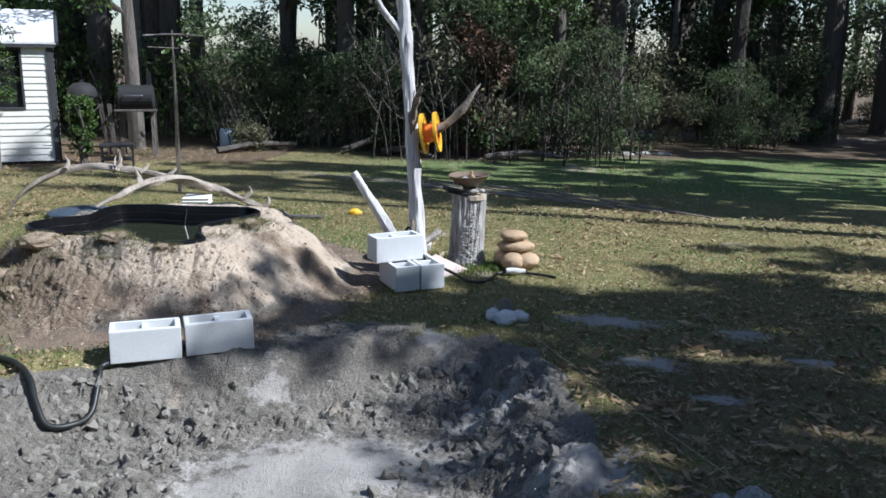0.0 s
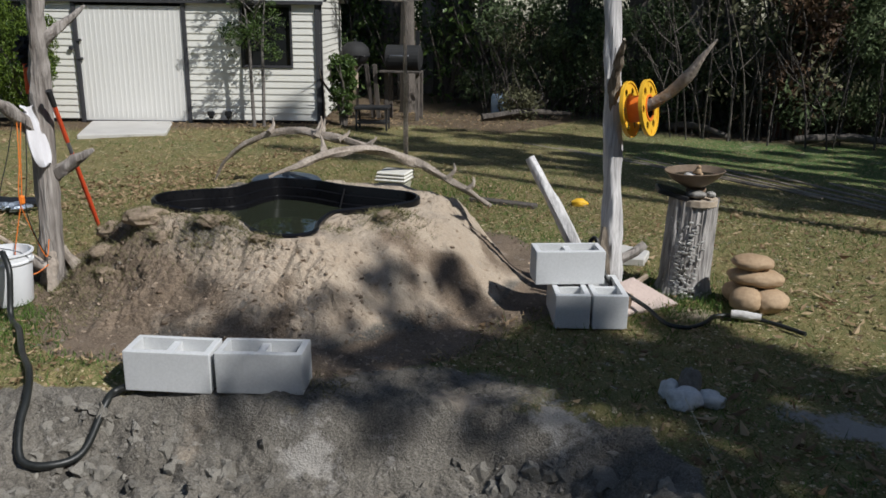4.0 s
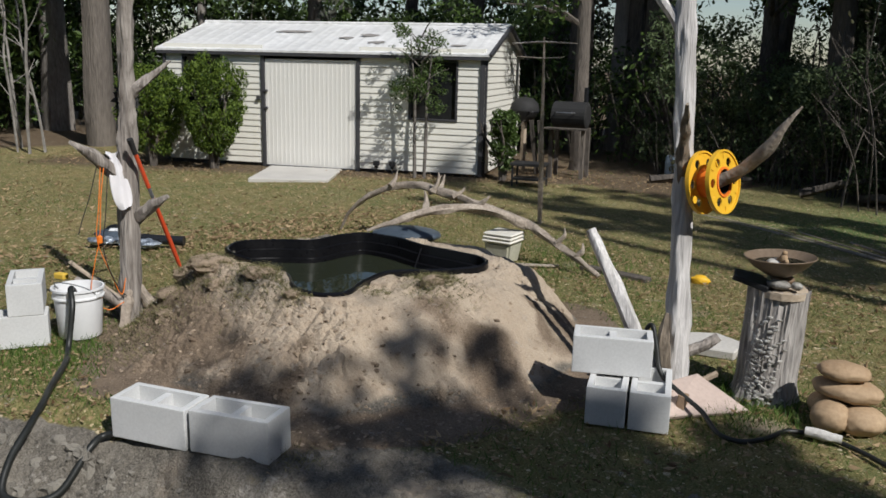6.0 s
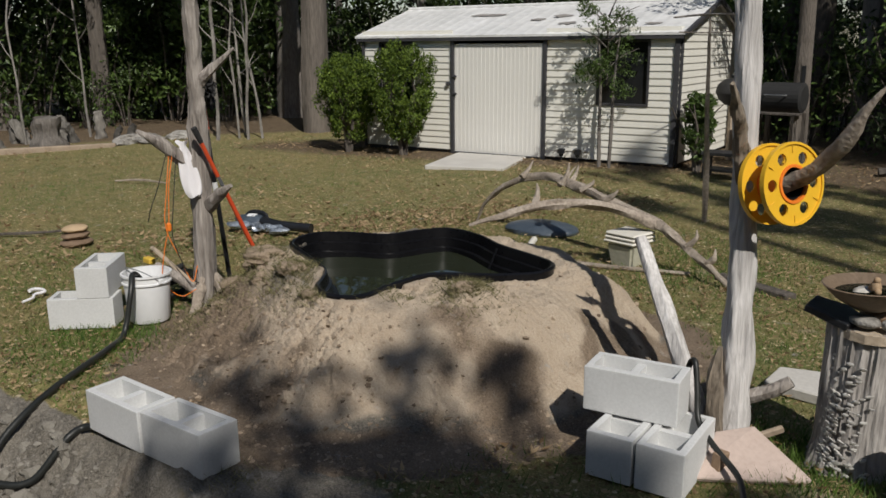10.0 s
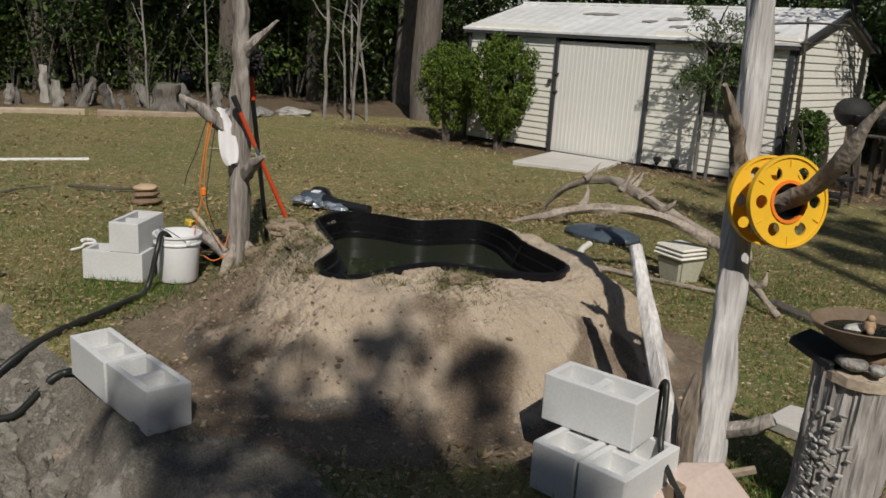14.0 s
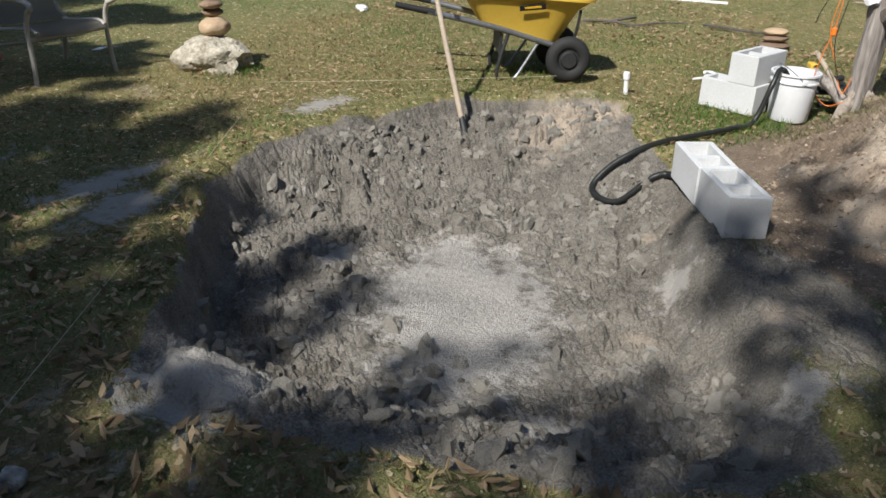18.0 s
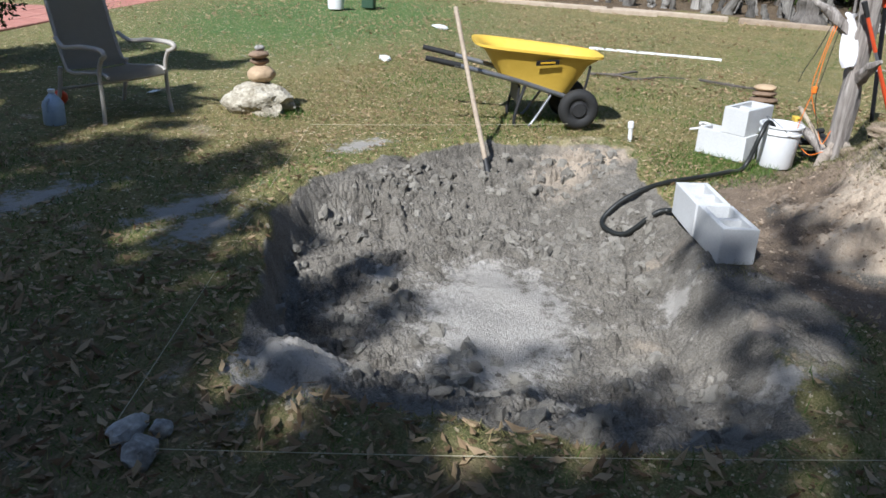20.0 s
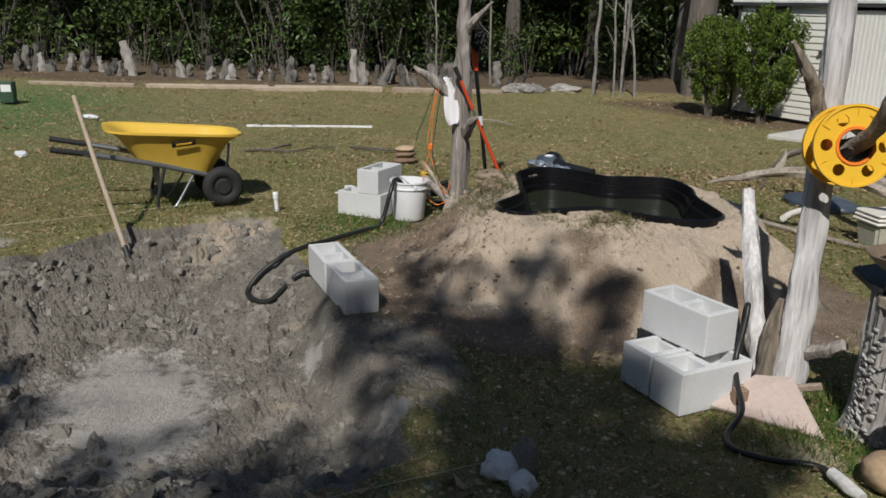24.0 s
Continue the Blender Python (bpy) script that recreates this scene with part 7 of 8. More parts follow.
# ---------------------------------------------------------------- patio chair corner
def build_chair():
    t = thing("patio_chair", "beige metal patio chair with taupe mesh sling on shaded lawn", "chair", pose(-1.35, 0.11, 0.0, 0, 0, 175) @ Matrix.Diagonal((1, 1, 0.87, 1)))
    W, S = 0.30, 0.30
    for s in (-1, 1):
        x = W * s
        part("leg", tube([(x * 1.04, 0.0, 0.0), (x, 0.02, 0.2), (x, 0.03, 0.45), (x, -0.02, 0.58)], [0.016, 0.017], 10, 5), M_CHAIRFRAME, t, smooth=True)
        part("leg", tube([(x * 1.04, 0.62, 0.0), (x, 0.56, 0.2), (x, 0.52, 0.42)], [0.016, 0.017], 10, 5), M_CHAIRFRAME, t, smooth=True)
        part("armrest", tube([(x, -0.02, 0.57), (x * 1.05, -0.07, 0.60), (x * 1.05, -0.05, 0.635), (x * 1.03, 0.06, 0.645), (x * 1.0, 0.25, 0.63), (x * 0.98, 0.45, 0.60), (x * 0.92, 0.58, 0.66)], [0.018, 0.022, 0.022, 0.018], 10, 5), M_CHAIRFRAME, t, "curved beige armrest", smooth=True)
        part("side_rail", tube([(x * 0.86, -0.02, 0.40), (x * 0.86, 0.06, 0.425), (x * 0.86, 0.28, 0.395), (x * 0.86, 0.46, 0.38), (x * 0.85, 0.53, 0.46), (x * 0.84, 0.62, 0.72), (x * 0.82, 0.70, 1.0), (x * 0.80, 0.73, 1.09)], [0.015, 0.015], 10, 6), M_CHAIRFRAME, t, smooth=True)
    part("front_bar", tube([(-W, 0.03, 0.36), (0, 0.03, 0.35), (W, 0.03, 0.36)], [0.013, 0.013], 8, 4), M_CHAIRFRAME, t, smooth=True)
    part("rear_bar", tube([(-W, 0.55, 0.22), (0, 0.55, 0.21), (W, 0.55, 0.22)], [0.013, 0.013], 8, 4), M_CHAIRFRAME, t, smooth=True)
    part("top_bar", tube([(-W * 0.8, 0.73, 1.09), (0, 0.735, 1.105), (W * 0.8, 0.73, 1.09)], [0.015, 0.015], 8, 4), M_CHAIRFRAME, t, smooth=True)

    def sling(c):
        pts = curve_pts(c, 6)
        bm = bmesh.new()
        rows = []
        for p in pts:
            rows.append([bm.verts.new((u * W * 0.85, p.y, p.z - 0.012 * (1 - u * u))) for u in np.linspace(-1, 1, 9)])
        for a, b in zip(rows, rows[1:]):
            for k in range(8):
                bm.faces.new((a[k], a[k + 1], b[k + 1], b[k]))
        bmesh.ops.solidify(bm, geom=bm.faces[:], thickness=0.006)
        return bm

    part("seat", sling([(0, -0.03, 0.385), (0, 0.05, 0.43), (0, 0.28, 0.40), (0, 0.44, 0.385)]), M_FABRIC, t, "taupe mesh seat", smooth=True)
    part("backrest", sling([(0, 0.46, 0.40), (0, 0.53, 0.47), (0, 0.62, 0.73), (0, 0.70, 1.01), (0, 0.73, 1.09)]), M_FABRIC, t, "taupe mesh backrest", smooth=True)
    t = thing("water_jug", "translucent bluish plastic gallon jug on the grass", "jug", pose(-0.82, -0.2, 0.0, 0, 0, 20))
    part("body", lathe([(0.0005, 0.0), (0.07, 0.0), (0.078, 0.01), (0.078, 0.15), (0.07, 0.175), (0.03, 0.225), (0.022, 0.235), (0.022, 0.25), (0.0005, 0.25)], 20), M_JUG, t, smooth=True)
    part("cap", lathe([(0.026, 0.245), (0.026, 0.265), (0.0005, 0.266)], 14), M_WHITEPLASTIC, t)
    part("jug_handle", tube([(0.05, 0.0, 0.2), (0.085, 0.0, 0.19), (0.085, 0.0, 0.13), (0.07, 0.0, 0.11)], [0.012, 0.012], 8, 4), M_JUG, t, smooth=True)
    single("red_ball", rock((0.06, 0.06, 0.06), 5, 0.03, 3), M_RED, "red ball lying behind the patio chair", "ball", pose(-1.3, -0.75, 0.05), smooth=True)
    single("paper_scrap", prism([(-0.05, -0.03), (0.05, -0.04), (0.06, 0.03), (-0.04, 0.04)], 0, 0.006), M_WHITEPLASTIC, "white paper scrap on the grass", "paper", pose(-2.02, -0.45, 0.03, 8, 0, 20))


M_JUG = mat("bluish_translucent_plastic", (0.30, 0.40, 0.52), (0.45, 0.55, 0.66), 5, 40, 0.3, 0.05)
build_chair()


def build_red_path():
    t = thing("paving", "red paved garden path along the yard's far side", "path", None, kind="structure")
    a, u, v = Vector((-2.2, -4.2)), Vector((-0.945, -0.33)), Vector((-0.33, 0.945)) * -1
    me = mesh_of(box((0.39, 0.39, 0.06), bevel=0.01))
    me.materials.append(M_REDPATH)
    for i in range(15):
        for j in range(4):
            p = a + u * (i * 0.4) - v * (-(j) * 0.4)
            part("paving_slab", me, M_REDPATH, t).matrix_basis = pose(p.x, p.y, 0.0, 0, 0, math.degrees(math.atan2(u.y, u.x)))


build_red_path()


def build_border_fences():
    def fence(x, y, turn, n):
        t = thing("border_fence", "low white plastic picket border fence", "fence", pose(x, y, 0.0, 0, 0, turn), "low white border fences")
        pick = bmesh.new()
        prof = [(-0.012, 0.0), (0.012, 0.0), (0.012, 0.25), (0.0, 0.28), (-0.012, 0.25)]
        f = [pick.verts.new((px, 0.0, pz)) for px, pz in prof]
        b = [pick.verts.new((px, 0.015, pz)) for px, pz in prof]
        pick.faces.new(f)
        pick.faces.new(b[::-1])
        for i in range(5):
            pick.faces.new((f[i], b[i], b[(i + 1) % 5], f[(i + 1) % 5]))
        bmesh.ops.recalc_face_normals(pick, faces=pick.faces)
        me = mesh_of(pick)
        me.materials.append(M_WHITEPLASTIC)
        for i in range(n):
            part("picket", me, M_WHITEPLASTIC, t).location.x = i * 0.085
        for z in (0.09, 0.21):
            part("rail", box((n * 0.085, 0.012, 0.03), (n * 0.0425 - 0.04, 0.022, z)), M_WHITEPLASTIC, t)

    fence(-6.95, -6.95, 138, 7)
    fence(-7.65, -6.3, 150, 8)
    t = thing("far_bucket", "white bucket standing at the far edge of the lawn", "bucket", pose(-8.75, -3.35, 0.0))
    part("body", lathe([(0.0005, 0.0), (0.13, 0.0), (0.15, 0.24), (0.16, 0.245), (0.16, 0.26), (0.14, 0.26), (0.12, 0.02), (0.0005, 0.02)], 24), M_WHITEPLASTIC, t, smooth=True)
    t = thing("green_box", "dark green plastic box with a white label", "box", pose(-9.3, -3.05, 0.0, 0, 0, 20) @ Matrix.Diagonal((0.75, 0.75, 0.8, 1)))
    part("body", box((0.28, 0.28, 0.42), (0, 0, 0.21), bevel=0.02), M_GREENBOX, t)
    part("label_plate", box((0.005, 0.2, 0.14), (0.143, 0, 0.3)), M_WHITEPLASTIC, t, "white label")
    single("white_scrap", pitted((0.14, 0.06, 0.03), 4.2), M_WHITEPLASTIC, "crumpled white plastic scrap on the lawn", "litter", pose(-5.0, 0.05, 0.03, 0, 0, 40))
    single("white_scrap", pitted((0.2, 0.07, 0.025), 6.2), M_WHITEPLASTIC, "long white scrap lying on the far lawn", "litter", pose(-8.0, -0.9, 0.02, 0, 0, 60))


M_GREENBOX = mat("dark_green_plastic", (0.02, 0.05, 0.03), (0.05, 0.10, 0.06), 5, 40, 0.5, 0.05)
build_border_fences()


def build_edge():
    beam = mesh_of(box((0.14, 2.3, 0.13), bevel=0.015))
    beam.materials.append(M_TIMBER)
    for k, (x0, y0, x1, y1) in enumerate(((-12.45, -2.3, -13.0, 0.0), (-13.05, 0.1, -13.5, 2.2), (-13.5, 2.4, -13.65, 4.6), (-8.75, -5.85, -9.6, -4.55), (-12.2, -4.6, -12.4, -2.5), (-13.0, 1.0, -12.6, -0.2))):
        o = tagged(new("landscape_timber", beam), "weathered landscape timber edging the lawn", "timber", "lawn edging timbers")
        o.matrix_basis = pose((x0 + x1) / 2, (y0 + y1) / 2, 0.0, 0, 0, math.degrees(math.atan2(y1 - y0, x1 - x0)) - 90) @ Matrix.Diagonal((1, math.hypot(x1 - x0, y1 - y0) / 2.3, 1, 1))
    rng = np.random.default_rng(31)
    protos = []
    for k in range(6):
        h = (0.3, 0.4, 0.46, 0.52, 0.36, 0.42)[k]
        bm = limb(bmesh.new(), [(0, 0, -0.1), (0.01, 0, 0.08), (rng.uniform(-0.05, 0.05), rng.uniform(-0.05, 0.05), h * 0.6), (rng.uniform(-0.08, 0.08), rng.uniform(-0.06, 0.06), h)], [0.15, 0.13, 0.11, 0.085], 10, 5, 0.4, 80 + k)
        me = mesh_of(bm, True)
        me.materials.append(M_KNEE)
        protos.append(me)
    for i in range(78):
        y = -11.5 + i * 0.211 + rng.uniform(-0.2, 0.2)
        x = -14.9 + rng.uniform(-0.5, 0.4) + (0.12 * (y + 4) if y < -4 else 0) * -1
        o = tagged(new("cypress_knee", protos[int(rng.integers(6))]), "grey weathered cypress knee post in a row", "wooden post", "row of cypress knees")
        s = rng.uniform(0.45, 1.1)
        o.matrix_basis = pose(x, y, height(x, y) - 0.02, rng.uniform(-20, 20), rng.uniform(-20, 20), rng.uniform(0, 360)) @ Matrix.Diagonal((s * 0.85, s * 0.85, s * rng.uniform(0.8, 1.5), 1))
    single("stump_log", limb(bmesh.new(), [(-14.4, 3.5, -0.05), (-14.4, 3.5, 0.2), (-14.38, 3.5, 0.5)], [0.3, 0.24, 0.2], 12, 4, 0.3, 91), M_PALEBARK, "pale sawn stump at the wood's edge", "stump", smooth=True)
    for k, (x, y) in enumerate(((-13.9, 5.2), (-14.1, 5.8), (-14.0, 4.9))):
        single("rubble", pitted((0.35, 0.22, 0.12), 8.0 + k), M_GREYSTONE, "low heap of grey rubble at the wood's edge", "rubble", pose(x, y, 0.06, 0, 0, 60 * k), smooth=True)


build_edge()


# ---------------------------------------------------------------- feeder pole, smoker and bits by the shed
def build_feeder():
    t = thing("feeder_pole", "crooked grey wooden pole with a crossbar, stuck in the lawn", "pole", pose(0, 0, 0))
    part("pole", limb(bmesh.new(), [(-4.24, 9.74, -0.1), (-4.22, 9.7, 0.5), (-4.16, 9.62, 1.0), (-4.14, 9.58, 1.5), (-4.12, 9.54, 2.0)], [0.028, 0.025, 0.022, 0.016, 0.009], 9, 6, 0.25, 101), M_DRIFT2, t, smooth=True)
    part("crossbar", limb(bmesh.new(), [(-4.4, 9.36, 1.93), (-4.12, 9.53, 1.95), (-3.82, 9.72, 1.94)], [0.008, 0.010, 0.006], 8, 4, 0.25, 102), M_DRIFT, t, smooth=True)
    part("lower_bar", limb(bmesh.new(), [(-4.36, 9.40, 1.80), (-4.13, 9.54, 1.79), (-3.95, 9.65, 1.80)], [0.005, 0.006, 0.004], 7, 4, 0.25, 103), M_DRIFT2, t, smooth=True)


build_feeder()


def build_smoker():
    t = thing("barrel_smoker", "black barrel smoker grill on legs under the trees", "grill", pose(-6.74, 12.98, 0.0, 0, 0, 25))
    bm = add_tube(bmesh.new(), [(-0.25, 0, 0.98), (-0.23, 0, 0.98), (0.29, 0, 0.98), (0.31, 0, 0.98)], [0.15, 0.2, 0.2, 0.15], 24)
    part("barrel", bm, M_RUBBER, t, "sooty black barrel")
    part("shelf", box((0.66, 0.22, 0.025), (0.03, -0.28, 0.78), bevel=0.004), M_BARK, t, "dark front shelf")
    part("chimney", add_tube(bmesh.new(), [(0.24, 0.05, 1.1), (0.24, 0.05, 1.4)], 0.035, 12), M_BLACKPLASTIC, t)
    part("lid_handle", tube([(-0.15, -0.21, 1.02), (-0.1, -0.25, 1.02), (0.1, -0.25, 1.02), (0.15, -0.21, 1.02)], [0.01, 0.01], 6, 3), M_STEEL, t)
    for x in (-0.22, 0.28):
        for y in (-0.15, 0.15):
            part("leg", box((0.06, 0.06, 0.78), (x, y, 0.39), bevel=0.005), M_BARK, t, "dark wooden leg")
    t = thing("kettle_grill", "round black kettle grill on a wooden post beside the shed", "grill", pose(-7.72, 13.0, 0.0))
    part("bowl", lathe([(0.0005, 0.80), (0.10, 0.82), (0.19, 0.89), (0.235, 0.99), (0.225, 1.0), (0.0005, 0.99)], 28), M_RUBBER, t, smooth=True)
    part("lid", lathe([(0.24, 0.985), (0.242, 1.01), (0.215, 1.11), (0.13, 1.185), (0.0005, 1.21)], 28), M_RUBBER, t, "domed black lid", smooth=True)
    part("lid_knob", lathe([(0.02, 1.2), (0.03, 1.24), (0.0005, 1.25)], 10), M_RUBBER, t)
    part("side_handle", tube([(0.2, -0.1, 0.97), (0.29, -0.14, 0.98), (0.3, 0.0, 0.98), (0.22, 0.06, 0.97)], [0.012, 0.012], 6, 4), M_BLACKPLASTIC, t)
    part("post", box((0.07, 0.07, 0.84), (0, 0, 0.42), bevel=0.006), M_TIMBER, t, "pale wooden post")
    t = thing("kettle_cart", "low dark metal cart beside the smoker", "cart", pose(-6.35, 11.75, 0.0, 0, 0, 30))
    part("top", box((0.5, 0.35, 0.04), (0, 0, 0.33), bevel=0.005), M_DARKSTEEL, t)
    part("shelf", box((0.46, 0.32, 0.03), (0, 0, 0.12), bevel=0.005), M_DARKSTEEL, t)
    for x in (-0.22, 0.22):
        for y in (-0.14, 0.14):
            part("leg", box((0.025, 0.025, 0.33), (x, y, 0.165)), M_DARKSTEEL, t)
    for k in range(2):
        single("leaning_board", box((0.07, 0.02, 0.85), bevel=0.003), M_BARK, "dark board leaning at the shed's side", "board", pose(-7.05 + 0.11 * k, 12.55 + 0.03 * k, 0.47, 8, 4 * (k - 1.5), 25), "boards at the shed's side")
    t = thing("blue_drum", "small blue plastic drum in the leaf litter", "drum", pose(-5.85, 14.7, 0.0))
    part("body", lathe([(0.0005, 0.0), (0.2, 0.0), (0.22, 0.03), (0.22, 0.3), (0.2, 0.34), (0.0005, 0.35)], 20), M_JUG, t, smooth=True)
    t = thing("fire_drum", "rusty dark drum with a pale lid under the trees", "drum", pose(-1.3, 15.1, 0.0))
    part("body", lathe([(0.27, 0.0), (0.28, 0.1), (0.27, 0.3), (0.28, 0.5), (0.27, 0.7)], 20), M_RUSTDRUM, t, smooth=True)
    part("lid", lathe([(0.0005, 0.70), (0.29, 0.70), (0.27, 0.76), (0.0005, 0.78)], 20), M_STEEL, t, "pale grey lid")
    for k, (x0, y0, x1, y1, z1) in enumerate(((-5.6, 13.6, -4.6, 14.8, 0.1), (-2.9, 14.6, -1.9, 14.2, 0.05), (-3.6, 14.3, -2.4, 14.8, 0.35), (-1.0, 14.3, 0.3, 14.7, 0.06))):
        single("fallen_log", limb(bmesh.new(), [(x0, y0, 0.06), ((x0 + x1) / 2, (y0 + y1) / 2, 0.1 + z1 / 2), (x1, y1, z1)], [0.06, 0.05, 0.03], 9, 5, 0.3, 110 + k), M_BARK, "dark fallen limb at the wood's edge", "log", smooth=True)
    for k in range(8):
        x0 = -3.9 + 0.55 * k
        single("bamboo_cane", add_tube(bmesh.new(), [(x0, 11.9 - 0.06 * k, 0.02), (x0 + 2.3, 11.2 - 0.2 * k, 0.025)], 0.012, 6), M_DRIFT2, "long thin cane lying in the grass", "cane", None, "canes lying on the lawn")
    for k in range(9):
        x = -0.6 + 0.33 * k
        single("edging_stone", pitted((0.16, 0.08, 0.05), 20.0 + k), M_GREYSTONE, "pale stone edging the wood's path", "stone", pose(x, 15.2 + 0.1 * k + 0.1 * (k % 2), 0.03, 0, 0, 15 * (k % 4)), "edging stones", smooth=True)
    garden_bush("russet_bush", "shrub hung with dead russet leaves at the wood's edge", -1.2, 14.9, 2.6, 0.8, 2200, 46, M_RUSSET, 0.06)
    garden_bush("yellow_shrub", "low yellow-green shrub in the leaf litter", -5.3, 14.3, 0.5, 0.5, 1500, 47, M_LEAF2, 0.04)


M_RUSTDRUM = mat("rusty_steel", (0.04, 0.018, 0.012), (0.12, 0.05, 0.03), 6, 40, 0.9, 0.4)
build_smoker()


# ---------------------------------------------------------------- sods on the mound
def sod(x, y, r, seed):
    z, r = height(x, y) - 0.012, r * 0.95
    t = thing("sod", "upturned sod of dry grass and brown soil on the mound", "sod", pose(x, y, z, 0, 0, 40 * seed), "sods on the mound")
    part("soil_lump", rock((r, r * 0.8, r * 0.42), seed + 0.3, 0.3, 3, 1.8), M_DIRTCLOD, t, smooth=False)
    rng = np.random.default_rng(900 + seed)
    n = int(900 * r / 0.12)
    a, q = rng.uniform(0, 6.283, n), np.sqrt(rng.uniform(0, 1, n))
    px, py = q * r * np.cos(a), q * r * 0.8 * np.sin(a)
    pz = 0.42 * r * np.sqrt(np.clip(1 - q * q, 0, 1)) - 0.01
    p = np.stack([px, py, pz], 1)
    b, h = rng.uniform(0, 6.283, n), rng.uniform(0.012, 0.04, n)
    side = np.stack([-np.sin(b), np.cos(b), 0 * b], 1) * 0.0022
    tip = np.stack([np.cos(b) * h + px * 0.25, np.sin(b) * h + py * 0.25, h * rng.uniform(0.1, 0.9, n)], 1)
    me = bpy.data.meshes.new("blades")
    me.from_pydata(np.stack([p - side, p + side, p + tip], 1).reshape(-1, 3).tolist(), [], np.arange(n * 3).reshape(-1, 3).tolist())
    part("grass_cap", me, M_SOD, t, "matted dry grass")


for k, (x, y, r) in enumerate(((-2.9, 5.26, 0.15), (-3.12, 5.12, 0.12), (-3.3, 5.3, 0.13), (-2.68, 5.2, 0.09), (-2.34, 5.31, 0.10), (-1.98, 5.33, 0.06), (-1.62, 6.06, 0.10), (-2.95, 4.98, 0.08), (-3.22, 4.86, 0.07), (-1.72, 5.78, 0.05))):
    sod(x, y, r, k + 1)


# ---------------------------------------------------------------- clods, grass and fallen leaves
def build_clods():
    rng = np.random.default_rng(61)
    kinds = []
    for k in range(8):
        me = mesh_of(rock((1.0, rng.uniform(0.6, 0.95), rng.uniform(0.4, 0.7)), k + 0.5, 0.75, 2, 1.3), False)
        me.materials.append(M_CLOD)
        kinds.append(me)
    n = 9000
    x, y = rng.uniform(-3.1, 1.3, n), rng.uniform(2.0, 5.3, n)
    d, run = depth_in(HOLE, HOLE_RUN, x, y)
    keep = (d > 0.1) & (value_noise(x, y, 2.5, 44) + rng.uniform(-0.7, 0.7, n) > 0.0) & (blob(x, y, -0.36, 3.7, 0.68, 0.42, 0.9) < 0.42 + rng.uniform(-0.1, 0.15, n))
    x, y = x[keep], y[keep]
    z = land(x, y)[0]
    holder = thing("soil_heap", "crumbled grey soil clods lying in the dug hole", "soil", None, kind="stuff")
    size = 0.007 + 0.030 * rng.power(0.35, len(x))
    order = np.argsort(-size)
    for i in order[:280]:
        s = float(size[i]) * 1.5
        part("clod", kinds[i % 8], M_CLOD, holder).matrix_basis = pose(float(x[i]), float(y[i]), float(z[i]) - s * 0.3, *rng.uniform(0, 360, 3)) @ Matrix.Diagonal((s, s, s, 1))
    # the small crumbs in one mesh
    base = bmesh.new()
    bmesh.ops.create_icosphere(base, subdivisions=1, radius=1.0)
    bv = np.array([v.co[:] for v in base.verts])
    bf = np.array([[v.index for v in f.verts] for f in base.faces])
    base.free()
    rest = order[280:]
    xs, ys, ss = list(x[rest]), list(y[rest]), list(size[rest] * 0.8)
    m2 = 34000
    mx, my = rng.uniform(-4.0, -0.7, m2), rng.uniform(4.3, 7.5, m2)
    dm, dp = depth_in(MOUND, MOUND_RUN, mx, my)[0], depth_in(POND, [1.0] * len(POND), mx, my)[0]
    dense = 0.06 + 0.5 * (blob(mx, my, -2.7, 4.95, 1.0, 0.5) + blob(mx, my, -1.2, 5.15, 0.7, 0.4) + blob(mx, my, -0.95, 5.8, 0.2, 0.6))
    ok = (dm > -0.25) & (dp < -0.06) & (rng.uniform(0, 1, m2) < dense)
    layers = [(np.array(xs), np.array(ys), np.array(ss), M_CLOD, "crumb_layer"), (mx[ok], my[ok], 0.0025 + 0.014 * rng.power(0.2, ok.sum()), M_DIRTCLOD, "dirt_crumbs")]
    for xs, ys, ss, mt, nm in layers:
        zs = land(xs, ys)[0]
        jit = 1 + 0.35 * rng.normal(size=(len(xs), len(bv), 1))
        v = bv[None] * jit * ss[:, None, None] * np.array([1, 1, 0.75]) + np.stack([xs, ys, zs - ss * 0.2], 1)[:, None]
        f = (np.arange(len(xs)) * len(bv))[:, None, None] + bf[None]
        me = bpy.data.meshes.new("crumbs")
        me.from_pydata(v.reshape(-1, 3).tolist(), [], f.reshape(-1, 3).tolist())
        tagged(part(nm, me, mt, holder), kind="stuff")


build_clods()


def blades(x, y, hgt, wid, name, material, label, seed, lean=0.6):
    rng = np.random.default_rng(seed)
    z = land(x, y)[0]
    n = len(x)
    a, b = rng.uniform(0, 6.283, n), rng.uniform(0, 6.283, n)
    h = hgt * rng.uniform(0.5, 1.3, n)
    w = wid * rng.uniform(0.7, 1.3, n)
    p = np.stack([x, y, z - 0.004], 1)
    side = np.stack([np.cos(a), np.sin(a), 0 * a], 1) * w[:, None]
    tip = np.stack([np.cos(b) * lean * h, np.sin(b) * lean * h, h], 1)
    v = np.stack([p - side, p + side, p + tip], 1).reshape(-1, 3)
    me = bpy.data.meshes.new(name)
    me.from_pydata(v.tolist(), [], np.arange(n * 3).reshape(-1, 3).tolist())
    return tagged(part(name, me, material), label, "grass", kind="stuff")


def bare(x, y):
    """Where soil shows instead of lawn."""
    marks = land(x, y)
    return np.maximum(marks[1], marks[3] * 0.8)


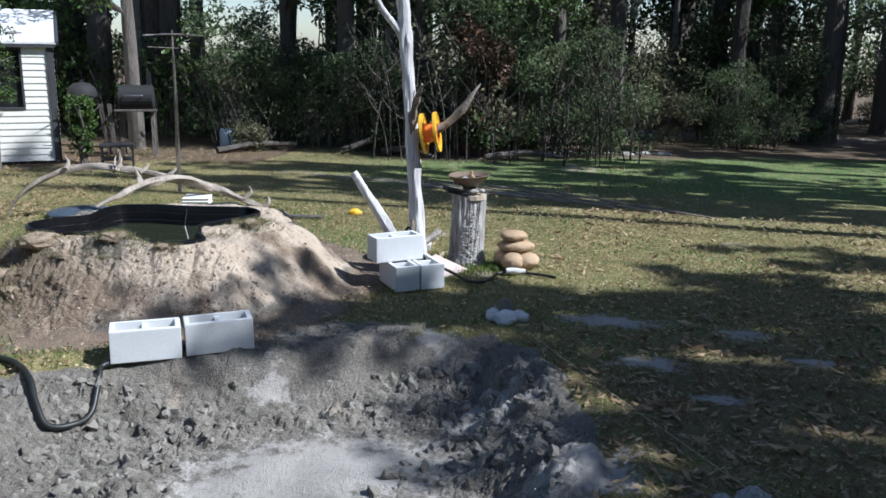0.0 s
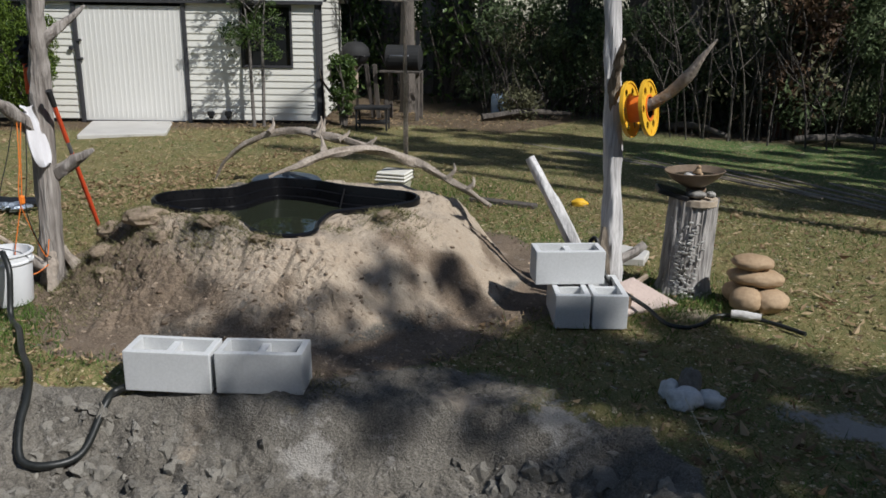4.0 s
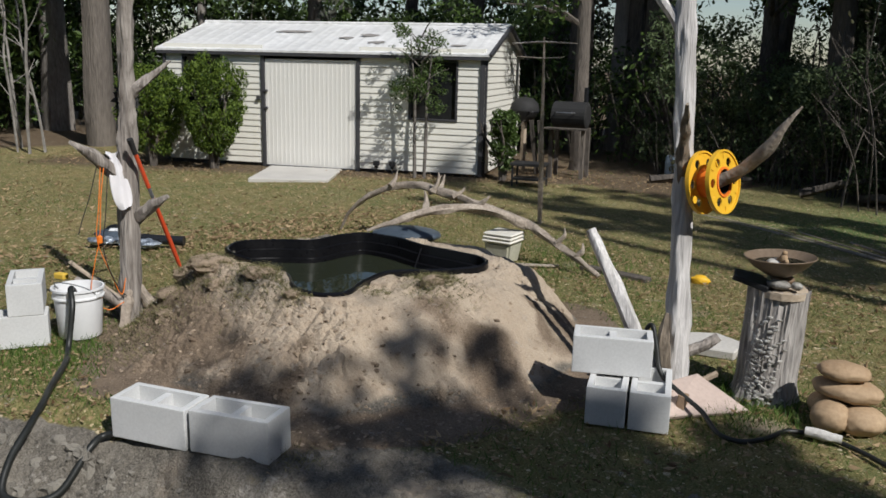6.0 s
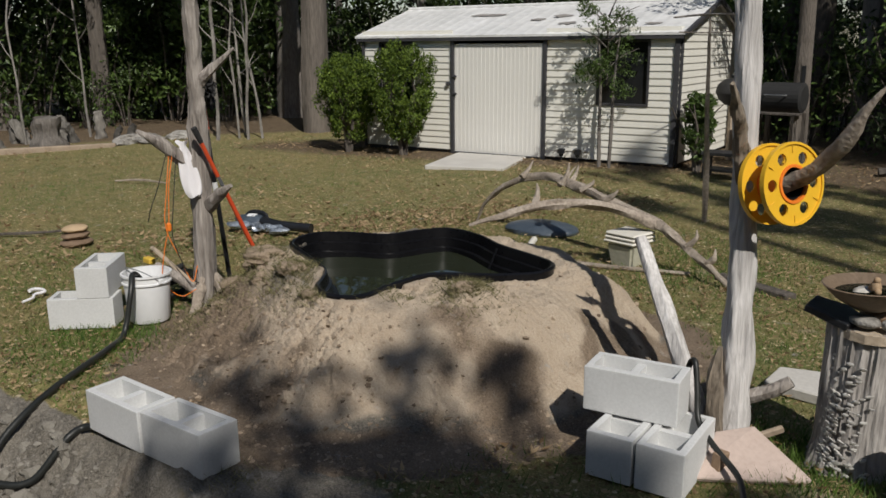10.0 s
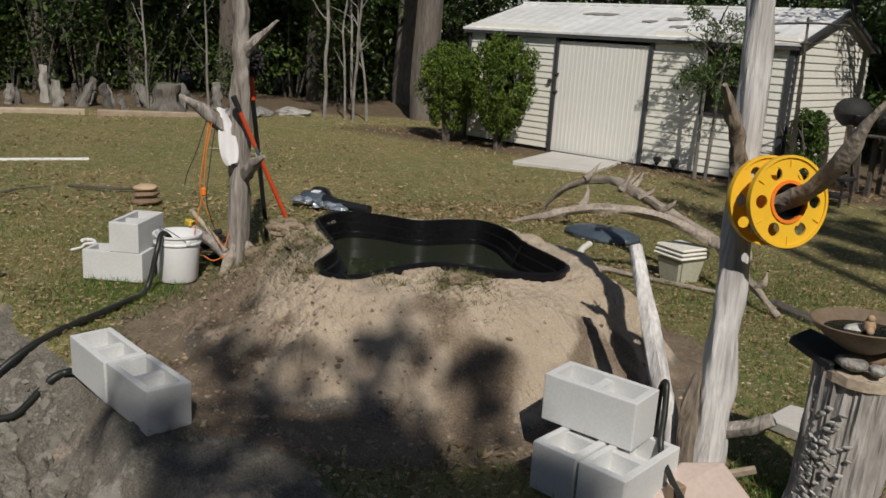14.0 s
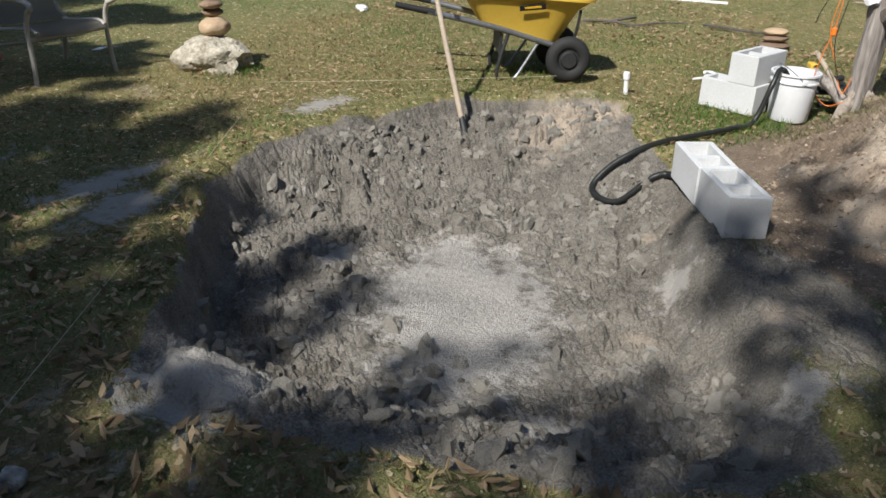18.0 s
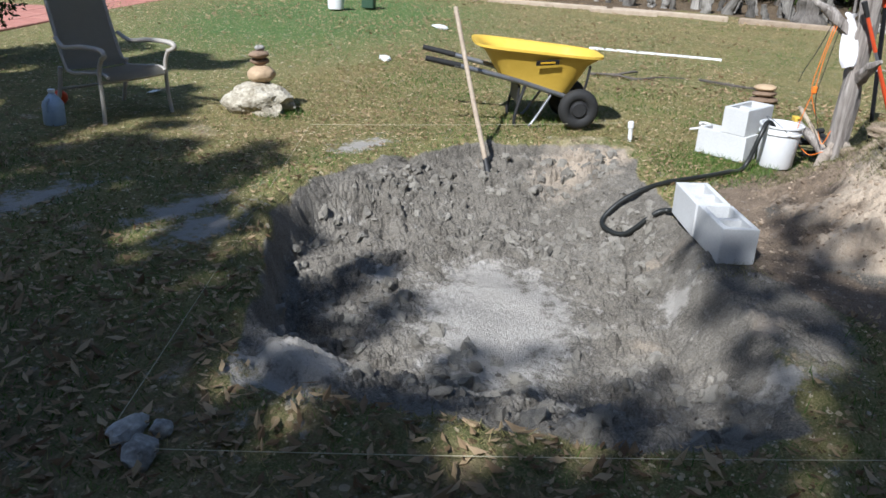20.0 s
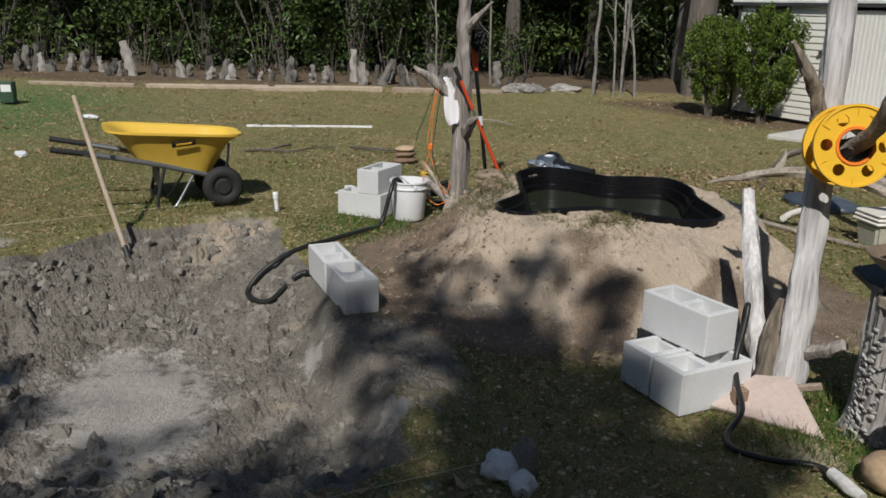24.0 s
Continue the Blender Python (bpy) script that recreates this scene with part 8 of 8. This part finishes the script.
def build_lawn():
    rng = np.random.default_rng(71)
    n = 230000
    # denser towards the camera's way
    x = np.concatenate([rng.uniform(-5.5, 3.5, n // 2), rng.normal(-3.0, 5.5, n // 2)])
    y = np.concatenate([rng.uniform(0.0, 9.5, n // 2), rng.normal(5.0, 5.5, n // 2)])
    ok = (bare(x, y) < 0.35) & (x > -14) & (x < 5) & (y > -7) & (y < 15)
    x, y = x[ok], y[ok]
    pick = value_noise(x, y, 0.9, 15) + 0.6 * value_noise(x, y, 3.1, 16) + rng.uniform(-0.5, 0.5, len(x)) > 0.35
    blades(x[~pick], y[~pick], 0.032, 0.0028, "lawn_grass", M_GRASS, "short dry yellow-green lawn grass", 72, 1.1)
    blades(x[pick], y[pick], 0.036, 0.003, "green_grass", M_GREENGRASS, "short green lawn grass patches", 73, 0.8)
    # tufts: under the bucket, by the dead tree, sods on the mound
    tx, ty = [], []
    for cx, cy, r, k in ((-3.1, 4.3, 0.25, 1500), (-0.1, 7.0, 0.22, 1200), (-0.3, 6.95, 0.2, 900), (-2.9, 8.5, 0.35, 1200), (-2.2, 0.85, 0.1, 500), (-0.3, 5.7, 0.35, 350), (-3.5, 2.6, 0.25, 600)):
        tx.append(rng.normal(cx, r, k))
        ty.append(rng.normal(cy, r, k))
    tx, ty = np.concatenate(tx), np.concatenate(ty)
    ok = bare(tx, ty) < 0.6
    blades(tx[ok], ty[ok], 0.06, 0.003, "grass_tuft", M_GREENGRASS, "taller green grass tufts", 74, 0.6)
    sx, sy = [], []
    for cx, cy, r, k in ((-1.62, 6.06, 0.12, 1600), (-2.32, 5.32, 0.13, 2200), (-1.95, 5.34, 0.06, 450), (-3.25, 5.25, 0.2, 1800), (-2.9, 5.2, 0.25, 1600), (-3.2, 4.95, 0.22, 1500), (-2.85, 4.75, 0.18, 700), (-3.45, 5.15, 0.15, 700), (-0.98, 4.75, 0.08, 160), (-1.75, 5.7, 0.06, 160)):
        sx.append(rng.normal(cx, r, k))
        sy.append(rng.normal(cy, r * 0.8, k))
    sx, sy = np.concatenate(sx), np.concatenate(sy)
    ok = depth_in(POND, [1.0] * len(POND), sx, sy)[0] < -0.05
    blades(sx[ok], sy[ok], 0.034, 0.0022, "sod_grass", M_SOD, "dry grass roots of sods on the mound", 75, 1.2)
    # fallen leaves
    m = 110000
    x = np.concatenate([rng.uniform(-6, 4, m // 2), rng.uniform(-14, 2, m // 2)])
    y = np.concatenate([rng.uniform(0, 10, m // 2), rng.uniform(-6, 14, m // 2)])
    ok = (bare(x, y) < 0.4 + 0.4 * (rng.uniform(0, 1, m) < 0.05)) & (x > -15) & (x < 6) & (y > -8) & (y < 18)
    ok &= rng.uniform(0, 1, m) < 0.35 + 0.5 * value_noise(x, y, 0.7, 17)
    x, y = x[ok], y[ok]
    z = land(x, y)[0]
    # larger leaves lie thick in the shade near the path
    gx, gy = rng.uniform(0.2, 3.0, 1600), rng.uniform(-0.5, 6.4, 1600)
    thick = (bare(gx, gy) < 0.5) & (rng.uniform(0, 1, 1600) < smooth((gx - 0.1) / 1.0))
    big = np.concatenate([np.zeros(len(x)), np.ones(int(thick.sum()))])
    x, y = np.concatenate([x, gx[thick]]), np.concatenate([y, gy[thick]])
    z = land(x, y)[0]
    k = len(x)
    a = rng.uniform(0, 6.283, k)
    s = (rng.uniform(0.010, 0.030, k) * np.where(x < -5, 1.3, np.where(x < -1, 0.75, 1.0)) * np.where((x > 0.4) & (rng.uniform(0, 1, k) < 0.4), 1.5, 1.0) * (1 + 0.35 * big))[:, None]
    u = np.stack([np.cos(a), np.sin(a), rng.normal(0, 0.3, k)], 1) * s
    w = np.stack([-np.sin(a), np.cos(a), rng.normal(0, 0.35, k)], 1) * s * 0.36
    c = np.stack([x, y, z + 0.014 + rng.uniform(0, 0.012, k)], 1)
    up = np.array([0, 0, 1.0]) * s * rng.uniform(-0.1, 0.5, k)[:, None]
    v = np.stack([c - u + up, c + w * 0.9 - u * 0.2, c + u + up, c - w - u * 0.1], 1).reshape(-1, 3)
    f = np.arange(k * 4).reshape(-1, 4)
    me = bpy.data.meshes.new("leaves")
    me.from_pydata(v.tolist(), [], np.concatenate([f[:, [0, 1, 2]], f[:, [0, 2, 3]]]).tolist())
    tagged(part("fallen_leaf_layer", me, M_DEADLEAF), "dry tan fallen leaves scattered over the lawn", "leaves", kind="stuff")


build_lawn()
